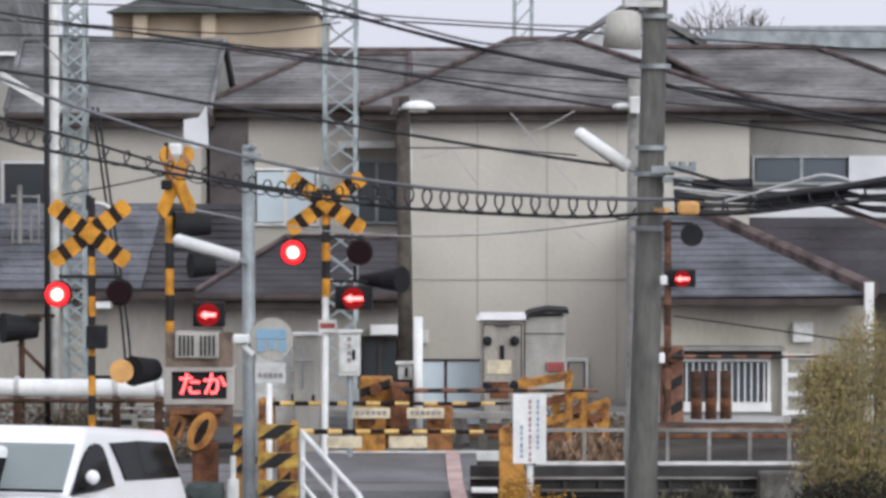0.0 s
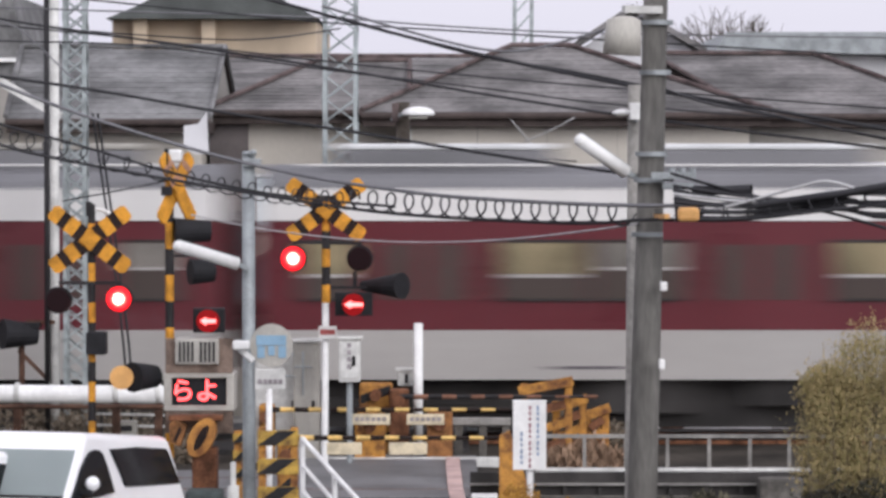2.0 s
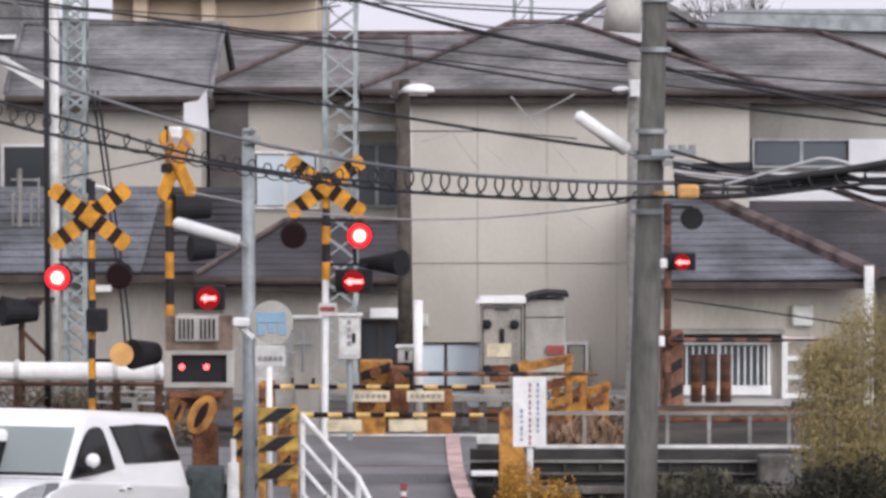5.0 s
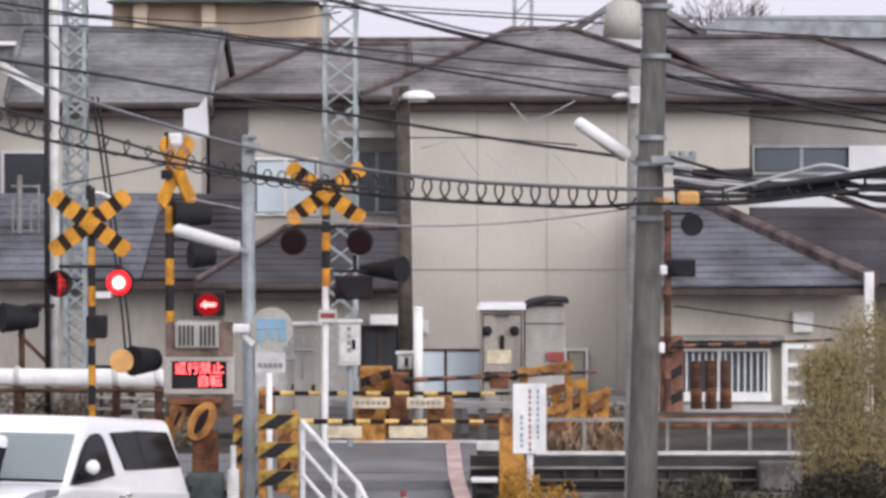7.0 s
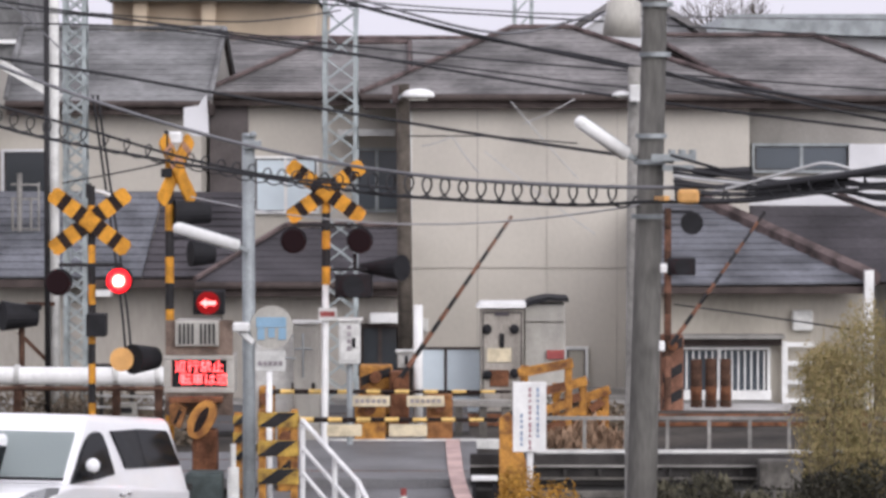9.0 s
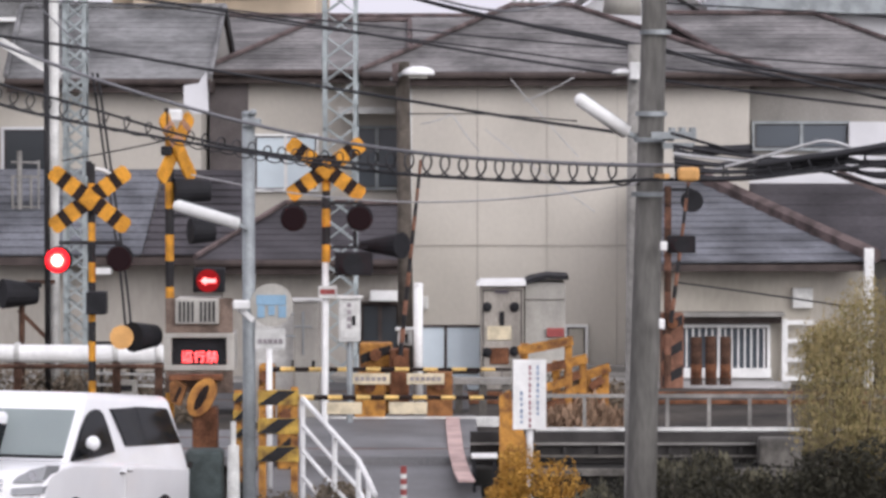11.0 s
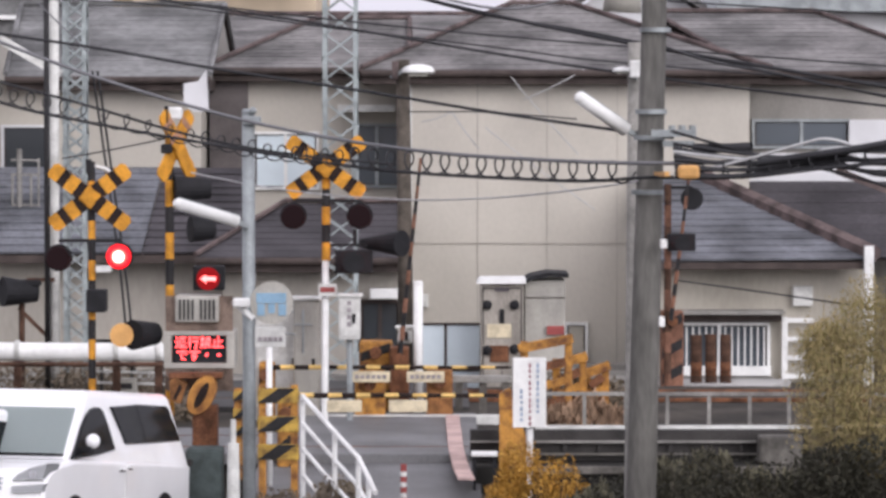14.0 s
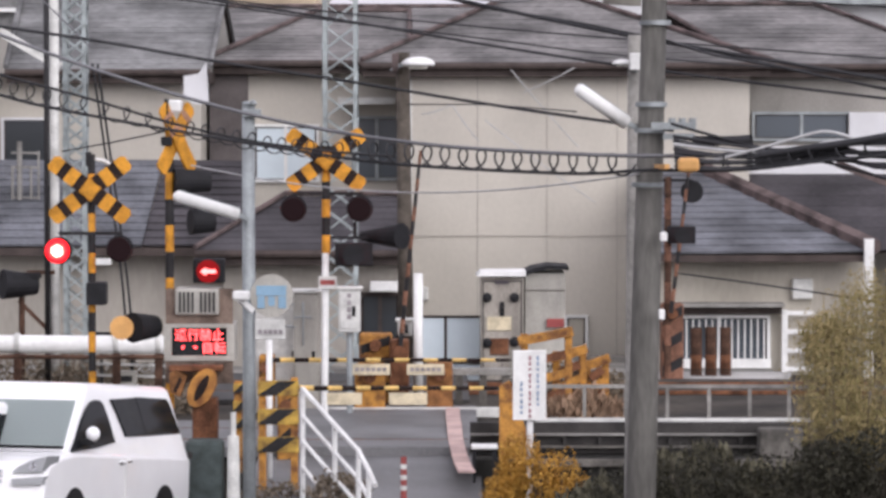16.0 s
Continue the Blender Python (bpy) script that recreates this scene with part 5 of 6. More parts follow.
for a, b, c, d in ((-0.366, 3.812, 0.150, 3.981), (0.150, 3.981, 0.620, 3.342), (1.090, 4.658, 2.312, 3.248), (1.372, 4.188, 2.406, 4.705), (0.714, 3.718, 2.594, 2.309)):
    cable([(a, 61.6, b), ((a + c) / 2, 61.4, (b + d) / 2 - 0.06), (c, 61.6, d)], 0.011, M_WIREPALE, "thin service wire slung before the beige wall")
cable([(3.649, 56.8, 1.331), (4.980, 53, 1.302), (6.077, 49, 1.276)], 0.014, M_WIRE, BLACKC)


# ---- street lamps ----
def tube_lamp(x0, z0, x1, z1, y, px, pz, label):
    t = thing("street_lamp", (x1, y, z1), label, "street lamp", "street lamps")
    bm = B()
    rod(bm, (x0, y - 0.2, z0), (x1, y, z1), 0.055, 0.06, seg=14)
    ball(bm, (x0, y - 0.2, z0), 0.055)
    part("tube_cover", bm, M_WHITE, t, "white fluorescent tube cover", smooth=True)
    bm = B()
    beam(bm, (x0, y - 0.16, z0 + 0.05), (x1, y + 0.02, z1 + 0.05), 0.06, 0.03)
    beam(bm, (x1, y, z1), (px, y + 0.05, pz), 0.04, 0.04)
    part("bracket", bm, M_GALV, t)


for pts in (
        ((-7.130, 42, 5.644), (-4.170, 42, 5.408), (-2.526, 42, 5.197), (-0.553, 42, 4.974), (2.276, 42, 4.724), (7.341, 42, 4.362)),
        ((-7.300, 43, 6.155), (-3.596, 43, 5.751), (-1.508, 43, 5.562), (-0.835, 43, 5.508), (0.579, 43, 5.428), (7.516, 43, 5.010)),
        ((-4.642, 47.5, 5.599), (-3.342, 47, 5.487), (-2.238, 47, 5.457), (-1.511, 53, 5.826)),
        ((1.767, 30.2, 4.564), (2.285, 32, 4.441), (2.874, 33, 4.372), (4.175, 34, 4.128), (6.117, 35, 3.836))):
    cable(list(pts), 0.012, M_WIRE, BLACKC)


tube_lamp(1.137, 4.103, 1.522, 3.840, 30.0, 1.649, 3.774, "white fluorescent street lamp tilted on the utility pole")
tube_lamp(-2.471, 3.127, -1.928, 2.956, 33.9, -1.832, 2.903, "white fluorescent street lamp on the steel pole")


def head_lamp(x, y, z, s, label, flip=1):
    t = thing("street_lamp", (x, y, z), label, "street lamp", "street lamps")
    bm = B()
    ball(bm, (x, y, z), s, (1.0, 0.7, 0.42), 18, 10)
    geom = [v for v in bm.verts if v.co.z < z - s * 0.12]
    for v in geom:
        v.co.z = z - s * 0.12
    part("shade", bm, M_WHITE, t, "white enamelled shade", smooth=True)
    bm = B()
    box(bm, x - s * 0.55, x + s * 0.55, y - s * 0.4, y + s * 0.4, z - s * 0.3, z - s * 0.13)
    part("lamp_glass", bm, M_CABINET, t)
    bm = B()
    beam(bm, (x - flip * s * 0.9, y, z), (x - flip * s * 1.6, y + 0.1, z - 0.1), 0.05, 0.05)
    part("arm", bm, M_GALV, t)


head_lamp(-0.386, 56.2, 4.614, 0.263, "white street lamp head on the wooden pole")
head_lamp(1.534, 30.9, 4.340, 0.087, "small white street lamp head on the concrete pole", -1)
bm = B()
box(bm, 1.592, 1.709, 30.75, 30.85, 4.282, 4.427, 0.01)
solo("junction_box", bm, M_WHITE, "white junction box on the pale pole", "junction box", at=(1.651, 30.8, 4.282))


# ---- cabinets and boxes ----
# clutter behind the pipe: a low rack with conduits and a junction case
rack = thing("conduit_rack", (-4.017, 46.3, -0.2), "low steel rack with conduits and a grey junction case", "rack")
for z in (0.650, 0.505):
    bm = B()
    beam(bm, (-4.452, 46.3, z), (-3.582, 46.3, z - 0.02), 0.03, 0.03)
    part("conduit", bm, M_DIRTYWHITE, rack)
for x in (-4.394, -4.003, -3.611):
    bm = B()
    box(bm, x - 0.02, x + 0.02, 46.3, 46.35, -0.2, 0.809)
    part("post", bm, M_UNDER, rack)
bm = B()
box(bm, -4.197, -3.922, 46.1, 46.28, 0.368, 0.570, 0.01)
jc = part("junction_case", bm, M_CABINET, rack)
bm = B()
box(bm, -4.139, -3.980, 46.085, 46.1, 0.440, 0.512)
part("slot", bm, M_BLACK, jc)
# conduits and cable loops on the equipment boxes
for x0, z0, x1, z1 in ((-1.931, 1.221, -1.697, 1.221), (-1.814, 1.426, -1.814, 0.855), (-2.086, 1.392, -1.939, 1.392), (-2.086, 1.099, -1.910, 1.099)):
    tube("conduit_loop", [(x0, 46.7, z0), ((x0 + x1) / 2, 46.66, (z0 + z1) / 2 + 0.02), (x1, 46.7, z1)], 0.014, M_GALV, "grey conduit on the equipment boxes", "conduit", group="conduits")
cab = thing("relay_cabinet", (1.192, 54.2, -0.4), "weathered grey twin relay cabinet with curved roof", "cabinet")
bm = B()
box(bm, 0.558, 1.201, 53.7, 54.6, -0.4, 1.412, 0.02)
c1 = part("cabinet_front", bm, M_OLDCABINET, cab)
bm = B()
prism(bm, [(0.499, 1.425), (1.235, 1.425), (1.235, 1.495), (0.558, 1.49)], 53.6, 54.7)
part("cabinet_roof", bm, M_WHITE, cab)
bm = B()
box(bm, 1.218, 1.827, 53.9, 54.9, -0.4, 1.463, 0.02)
part("cabinet_side", bm, M_CABINET, cab)
bm = B()
prism(bm, [(1.167, 1.446), (1.319, 1.531), (1.573, 1.581), (1.877, 1.564), (1.877, 1.505), (1.573, 1.522), (1.319, 1.463), (1.184, 1.395)], 53.8, 55.0)
part("curved_roof", bm, M_DARKBOX, cab)
for x, z in ((0.660, 1.108), (1.066, 1.108), (0.660, 0.431), (1.066, 0.448)):
    bm = B()
    ball(bm, (x, 53.66, z), 0.075, (1, 0.6, 1), 10, 7)
    part("latch", bm, M_DARKBOX, c1)
bm = B()
box(bm, 0.660, 1.015, 53.68, 53.7, 0.617, 0.820)
part("notice", bm, M_CREAMPLATE, c1)
bm = B()
box(bm, 0.770, 0.981, 53.68, 53.7, 1.311, 1.361)
part("label_bar", bm, M_INK, c1)
bm = B()
box(bm, 0.846, 0.913, 53.67, 53.7, 0.829, 1.040)
part("handle", bm, M_DARKBOX, c1)
bm = B()
box(bm, 1.553, 1.813, 53.84, 53.88, 0.652, 0.781)
part("red_notice", bm, M_DULLRED, cab)
bm = B()
for x0, x1, z0, z1 in ((0.59, 0.605, -0.3, 1.36), (1.16, 1.175, -0.3, 1.36), (0.605, 1.16, 1.345, 1.36), (0.605, 1.16, 0.17, 0.185), (0.875, 0.885, -0.3, 0.17)):
    box(bm, x0, x1, 53.69, 53.705, z0, z1)
part("door_seam", bm, M_DARKBOX, c1)
bm = B()
box(bm, 0.70, 0.98, 53.675, 53.7, 0.25, 0.50, 0.01)
part("lower_hatch", bm, M_RUST, c1, "rust-stained lower hatch")
for z in (1.2, 0.2):
    bm = B()
    box(bm, 1.225, 1.82, 53.885, 53.9, z, z + 0.012)
    part("side_seam", bm, M_FASCIA, cab)


def cabinet(x0, x1, y, z0, z1, material, label, depth=0.4, name="equipment_box"):
    t = thing(name, ((x0 + x1) / 2, y, z0), label, "cabinet", "equipment boxes")
    bm = B()
    box(bm, x0, x1, y, y + depth, z0, z1, 0.015)
    b = part("body", bm, material, t)
    bm = B()
    box(bm, x0 - 0.03, x1 + 0.03, y - 0.04, y + depth + 0.03, z1, z1 + 0.035, 0.008)
    part("lid", bm, M_DIRTYWHITE, t)
    bm = B()
    box(bm, x0 + 0.03, x1 - 0.03, y - 0.012, y, z0 + 0.05, z1 - 0.04, 0.004)
    part("door", bm, material, b)
    bm = B()
    box(bm, x1 - 0.1, x1 - 0.06, y - 0.035, y - 0.012, (z0 + z1) / 2 - 0.06, (z0 + z1) / 2 + 0.06)
    part("handle", bm, M_DARKBOX, b)
    return t


cabinet(-2.459, -1.884, 47.2, -0.1, 1.497, M_DIRTYWHITE, "off-white relay box beside the crossing")
cabinet(-1.943, -1.605, 46.8, -0.1, 1.541, M_CABINET, "grey steel equipment box behind the signal pole")
bx = cabinet(-1.331, -1.056, 45.95, 1.077, 1.627, M_DIRTYWHITE, "white wall box with a printed notice on a post", 0.2)
bm = B()
rod(bm, (-1.194, 46.05, -0.1), (-1.194, 46.05, 1.077), 0.04, seg=10)
part("post", bm, M_GALV, bx)
bm = B()
for i in range(4):
    box(bm, -1.223, -1.172, 45.93, 45.937, 1.251 + 0.09 * i, 1.308 + 0.09 * i)
part("text_bars", bm, M_FAINTINK, bx)
bx = cabinet(-0.611, -0.413, 48.5, 0.866, 1.065, M_DIRTYWHITE, "small pale camera box on a post", 0.25)
bm = B()
rod(bm, (-0.512, 48.6, -0.1), (-0.512, 48.6, 0.866), 0.03, seg=10)
part("post", bm, M_DARKBOX, bx)

# dark lamps and loudspeakers on the far left
dl = thing("signal_light", (-5.476, 47, -0.2), "black signal light and horn on the track side", "signal light")
bm = B()
rod(bm, (-5.734, 46.9, 1.645), (-5.315, 47.1, 1.630), 0.2, 0.13, seg=18)
box(bm, -5.771, -5.256, 46.95, 47.2, 1.718, 1.792)
part("horn", bm, M_DARKBOX, dl)
bm = B()
beam(bm, (-5.550, 47.1, 1.424), (-5.145, 47.1, 1.019), 0.05, 0.05)
beam(bm, (-5.440, 47.1, 1.792), (-5.072, 47.1, 1.792), 0.05, 0.05)
rod(bm, (-5.506, 47.1, -0.2), (-5.506, 47.1, 1.497), 0.04, seg=8)
part("bracket", bm, M_DARKRUST, dl)

# big white pipe on trestles
pipe = thing("water_pipe", (-4.773, 45.9, -0.3), "large white-painted pipe running beside the track", "pipe")
bm = B()
rod(bm, (-10.668, 45.9, 0.959), (-3.544, 45.9, 0.923), 0.115, seg=24)
part("pipe_body", bm, M_WHITE, pipe, smooth=True)
for px in (-5.420, -4.162, -3.623):
    bm = B()
    rod(bm, (px - 0.03, 45.9, 0.945), (px + 0.03, 45.9, 0.945), 0.133, seg=24)
    part("flange", bm, M_DIRTYWHITE, pipe)
    bm = B()
    box(bm, px - 0.05, px + 0.05, 45.85, 45.95, -0.3, 0.837)
    part("trestle", bm, M_DARKRUST, pipe)
bm = B()
rod(bm, (-10.598, 45.6, 0.801), (-3.528, 45.6, 0.786), 0.03, seg=8)
part("lower_pipe", bm, M_DARKRUST, pipe)


# ---- striped boards, rails, signs ----
def striped_board(x0, x1, y, z0, z1, n, label, posts=True):
    t = thing("hazard_board", ((x0 + x1) / 2, y, z0), label, "hazard board", "hazard boards")
    rows = ((z0, z0 + (z1 - z0) * 0.22), (z0 + (z1 - z0) * 0.39, z0 + (z1 - z0) * 0.61), (z0 + (z1 - z0) * 0.79, z1))
    for a, b in rows:
        bm = B()
        box(bm, x0, x1, y, y + 0.03, a, b, 0.006)
        pl = part("plank", bm, M_OLIVEYEL, t)
        w = (x1 - x0) / n
        for i in range(n):
            bm = B()
            u = x0 + w * i
            prism(bm, [(u, a + 0.004), (u + w * 0.45, a + 0.004), (u + w * 0.95, b - 0.004), (u + w * 0.5, b - 0.004)], y - 0.006, y)
            part("stripe", bm, M_BLACK, pl)
    if posts:
        for px in (x0 + 0.05, x1 - 0.05):
            bm = B()
            box(bm, px - 0.04, px + 0.04, y + 0.03, y + 0.11, z0 - 0.5, z1 + 0.03)
            part("post", bm, M_OLDYELLOW, t)
    return t


striped_board(-2.040, -1.588, 39.6, 0.155, 0.949, 1, "yellow and black striped hazard boards on posts")
striped_board(-2.355, -2.166, 40.4, 0.348, 0.852, 1, "narrow yellow and black hazard board")


def striped_shield(x, y, z, w, h, label):
    """A rounded striped guard in front of the barrier drive."""
    t = thing("barrier_drive", (x, y, -0.45), label, "barrier machine", "barrier machines")
    tilt = radians(28)

    def oval(p, q, cx=0.0):
        ring = [(p * math.cos(v), q * math.sin(v)) for v in (math.pi * i / 12 for i in range(24))]
        return [(x + cx + m * math.cos(tilt) + n * math.sin(tilt), z - m * math.sin(tilt) + n * math.cos(tilt)) for m, n in ring]
    bm = B()
    prism(bm, oval(w * 0.58, h * 1.15, w * 0.25), y, y + 0.22)
    sh = part("striped_guard", bm, M_MUSTARD, t)
    bm = B()
    prism(bm, oval(w * 0.2, h * 0.8, w * 0.25), y - 0.008, y)
    part("slot", bm, M_STRIPE, sh)
    bm = B()
    prism(bm, [(x - w * 1.25, z - h * 0.3), (x - w * 0.75, z - h * 0.5), (x - w * 0.45, z + h * 0.6), (x - w * 0.95, z + h * 1.0), (x - w * 1.25, z + h * 0.8)], y + 0.05, y + 0.25)
    wing = part("side_guard", bm, M_RUSTBOX, t)
    bm = B()
    prism(bm, [(x - w * 1.1, z - h * 0.2), (x - w * 0.95, z - h * 0.3), (x - w * 0.65, z + h * 0.45), (x - w * 0.8, z + h * 0.6)], y + 0.042, y + 0.05)
    part("stripe", bm, M_STRIPE, wing)
    bm = B()
    box(bm, x - w * 0.2, x + w * 0.95, y + 0.05, y + 0.4, -0.45, z - h * 0.6, 0.02)
    part("rusty_base", bm, M_RUST, t, "rusty brown machine base")
    bm = B()
    box(bm, x - w * 1.3, x + w * 1.2, y + 0.1, y + 0.3, z + h * 0.9, z + h * 1.2, 0.01)
    part("top_bar", bm, M_RUST, t)
    return t


striped_shield(-2.785, 40.6, 0.789, 0.242, 0.203, "yellow and black rounded guard on a rusty barrier machine")

# white stepped handrail beside the road
rail = thing("handrail", (-1.155, 37, -0.7), "white-painted pipe handrail falling with the slope", "railing")
RP = [(-1.501, 38.5, 0.949), (-1.128, 37.5, 0.652), (-0.865, 36.8, 0.450), (-0.750, 36.3, 0.293), (-0.677, 36, 0.177)]
for i in range(4):
    bm = B()
    rod(bm, RP[i], RP[i + 1], 0.026, seg=10)
    part("top_rail", bm, M_WHITE, rail)
for dz in (0.29, 0.56, 0.84):
    for i in range(3):
        p, q = Vector(RP[i]), Vector(RP[i + 1])
        bm = B()
        rod(bm, p - Vector((0, 0, dz)), q - Vector((0, 0, dz)), 0.022, seg=8)
        part("lower_rail", bm, M_WHITE, rail)
for i in range(4):
    bm = B()
    rod(bm, (RP[i][0], RP[i][1], -1.2), (RP[i][0], RP[i][1], RP[i][2] + 0.02), 0.028, seg=10)
    part("post", bm, M_WHITE, rail)

# notice board with vertical writing
nb = thing("notice_board", (0.899, 37.5, -1.2), "white notice board with vertical red and blue writing", "sign")
bm = B()
box(bm, 0.728, 1.075, 37.5, 37.53, 0.699, 1.428, 0.006)
nbp = part("panel", bm, M_WHITE, nb)
for k, (u, m, n) in enumerate(((0.975, M_FAINTBLUE, 9), (0.893, M_FAINTRED, 11), (0.805, M_FAINTBLUE, 6))):
    bm = B()
    for i in range(n):
        z = 1.369 - i * 0.061 - (0.27 if k == 2 else 0)
        box(bm, u, u + 0.024, 37.494, 37.5, z - 0.046 + 0.008 * (i % 3), z)
    part("writing_bars", bm, m, nbp)
bm = B()
rod(bm, (0.907, 37.57, -1.3), (0.907, 37.57, 0.699 + 0.3), 0.035, seg=12)
part("post", bm, M_WHITE, nb)

# yellow guard boards and frames round the crossing corner
gb = thing("guard_board", (0.767, 40.6, -0.4), "leaning yellow-painted guard board, scuffed", "guard board")
bm = B()
prism(bm, [(0.634, -0.440), (0.634, 0.816), (0.748, 0.879), (0.958, 0.258), (0.958, -0.440)], 40.5, 40.62)
part("board", bm, M_OLDYELLOW, gb)


def guard_frame(x0, x1, y, z0, z1, label, slats=3):
    t = thing("guard_fence", ((x0 + x1) / 2, y, z0), label, "guard frame", "guard frames")
    for x in (x0, x1):
        bm = B()
        box(bm, x - 0.05, x + 0.05, y, y + 0.1, z0, z1, 0.01)
        part("post", bm, M_OLDYELLOW, t)
    bm = B()
    beam(bm, (x0 - 0.08, y, z1 - 0.1), (x1 + 0.06, y, z1 + 0.04), 0.09, 0.12)
    part("top_rail", bm, M_OLDYELLOW, t)
    for i in range(slats):
        bm = B()
        z = z0 + (z1 - z0) * (0.15 + 0.24 * i)
        beam(bm, (x0 + 0.04, y - 0.02, z), (x1 - 0.04, y - 0.02, z + 0.12), 0.04, 0.11)
        part("slat", bm, M_OLDYELLOW if i % 2 else M_RUST, t)
    return t


guard_frame(1.078, 1.662, 47.7, -0.1, 0.946, "yellow steel guard frame beside the track")
guard_frame(1.517, 1.872, 48.2, -0.1, 0.679, "rusty yellow guard frame, shorter")
guard_frame(1.940, 2.183, 48.4, -0.1, 0.543, "low rusty yellow guard frame")
for x in (3.911, 4.137, 4.363):
    t = thing("bollard", (x, 55.6, -0.3), "squat rusty yellow and brown bollard", "bollard", "bollards before the barred window")
    for i in range(4):
        bm = B()
        h = 0.552 + 0.3 - 0.05 * abs(x - 4.2)
        rod(bm, (x, 55.6, -0.3 + h * i / 4), (x, 55.6, -0.3 + h * (i + 1) / 4), 0.091, seg=12)
        part("band", bm, (M_DARKRUST, M_RUST, M_DARKRUST, M_DARKRUST)[i], t)

# low parapet fence before the nearer track
fence = thing("parapet_fence", (2.561, 41.3, -0.3), "low grey steel parapet fence on a girder bridge", "fence")
FY = 41.3
for z, r in ((0.753, 0.02), (0.358, 0.032)):
    bm = B()
    box(bm, 1.061, 6.572, FY - 0.03, FY + 0.03, z - r, z + r)
    part("rail", bm, M_DIRTYWHITE if r > 0.03 else M_CONCRETE, fence)
for px in (1.138, 1.623, 2.096, 2.574, 3.053, 3.519, 3.971, 4.437, 4.890):
    bm = B()
    box(bm, px - 0.02, px + 0.02, FY - 0.02, FY + 0.02, -0.140, 0.753)
    part("post", bm, M_CONCRETE, fence)
gird = thing("bridge_girder", (2.671, 41, -0.9), "dark riveted steel girder with pale flanges", "girder")
bm = B()
box(bm, 0.308, 6.524, 40.95, 41.1, 0.019, 0.366)
part("web", bm, M_UNDER, gird)
for z in (0.237, 0.096):
    bm = B()
    box(bm, 0.308, 3.634, 40.87, 40.95, z - 0.011, z + 0.011)
    part("flange", bm, M_CONCRETE if z > 0.2 else M_DIMCONC, gird)
for i in range(12):
    bm = B()
    x = 1.387 + i * 0.4
    box(bm, x - 0.02, x + 0.02, 40.9, 40.95, 0.109, 0.224)
    part("stiffener", bm, M_UNDER, gird)
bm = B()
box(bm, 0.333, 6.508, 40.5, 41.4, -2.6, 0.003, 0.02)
solo("abutment", bm, M_BLACKCONC, "near-black concrete abutment under the girder", "retaining wall", kind="structure")

bm = B()
box(bm, 0.86, 4.45, 40.42, 40.5, -0.085, 0.0, 0.01)
solo("coping_1", bm, M_DIMCONC, "grey weathered concrete coping on the abutment", "coping", kind="structure", at=(2.6, 40.45, -0.085))
for x0, x1, z1 in ((3.56, 4.06, 0.33), (4.16, 4.66, 0.36), (4.74, 5.3, 0.37)):
    bm = B()
    box(bm, x0, x1, 40.52, 40.86, 0.0, z1, 0.03)
    solo("concrete_block", bm, M_DIMCONC, "stained dark grey concrete block on the abutment", "block", "blocks on the abutment", at=((x0 + x1) / 2, 40.7, 0.0))

# delineator post in the road
dp = thing("delineator_post", (-0.405, 37, -0.62), "slim red road post with pale bands at its top", "delineator post")
bm = B()
rod(bm, (-0.405, 37, -0.62), (-0.405, 37, -0.59), 0.09, 0.06, seg=14)
part("foot", bm, M_BLACK, dp)
for i, (a, b) in enumerate(((-0.59, 0.02), (0.02, 0.07), (0.07, 0.13), (0.13, 0.18), (0.18, 0.24), (0.24, 0.29), (0.29, 0.365))):
    bm = B()
    rod(bm, (-0.405, 37, a), (-0.405, 37, b), 0.032, seg=12)
    part("band", bm, M_DULLRED if i % 2 == 0 else M_DIRTYWHITE, dp)

# low step plate at the end of the girder
step = thing("step_plate", (0.46, 40.2, -0.35), "low white-painted steel step plate on dark legs", "step")
bm = B()
box(bm, 0.316, 0.61, 40.05, 40.35, 0.15, 0.188, 0.008)
part("plate", bm, M_WHITE, step)
for x in (0.35, 0.575):
    for y in (40.1, 40.3):
        bm = B()
        box(bm, x - 0.018, x + 0.018, y - 0.018, y + 0.018, -0.4, 0.15)
        part("leg", bm, M_DARKBOX, step)

# covered heap beside the van
bm = B()
box(bm, -2.866, -2.455, 40.0, 40.45, -0.75, 0.242, 0.04)
solo("covered_bin", bm, M_TEAL, "teal plastic-covered storage bin behind the van", "bin", at=(-2.66, 40.2, -0.75))
bm = B()
rod(bm, (-2.214, 38, -0.7), (-2.214, 38, 0.489), 0.077, 0.060, seg=16)
rod(bm, (-2.214, 38, 0.489), (-2.214, 38, 0.739), 0.030, seg=10)
solo("white_bollard", bm, M_DIRTYWHITE, "thick white bollard with a thin post on top", "bollard", at=(-2.214, 38, -0.7))


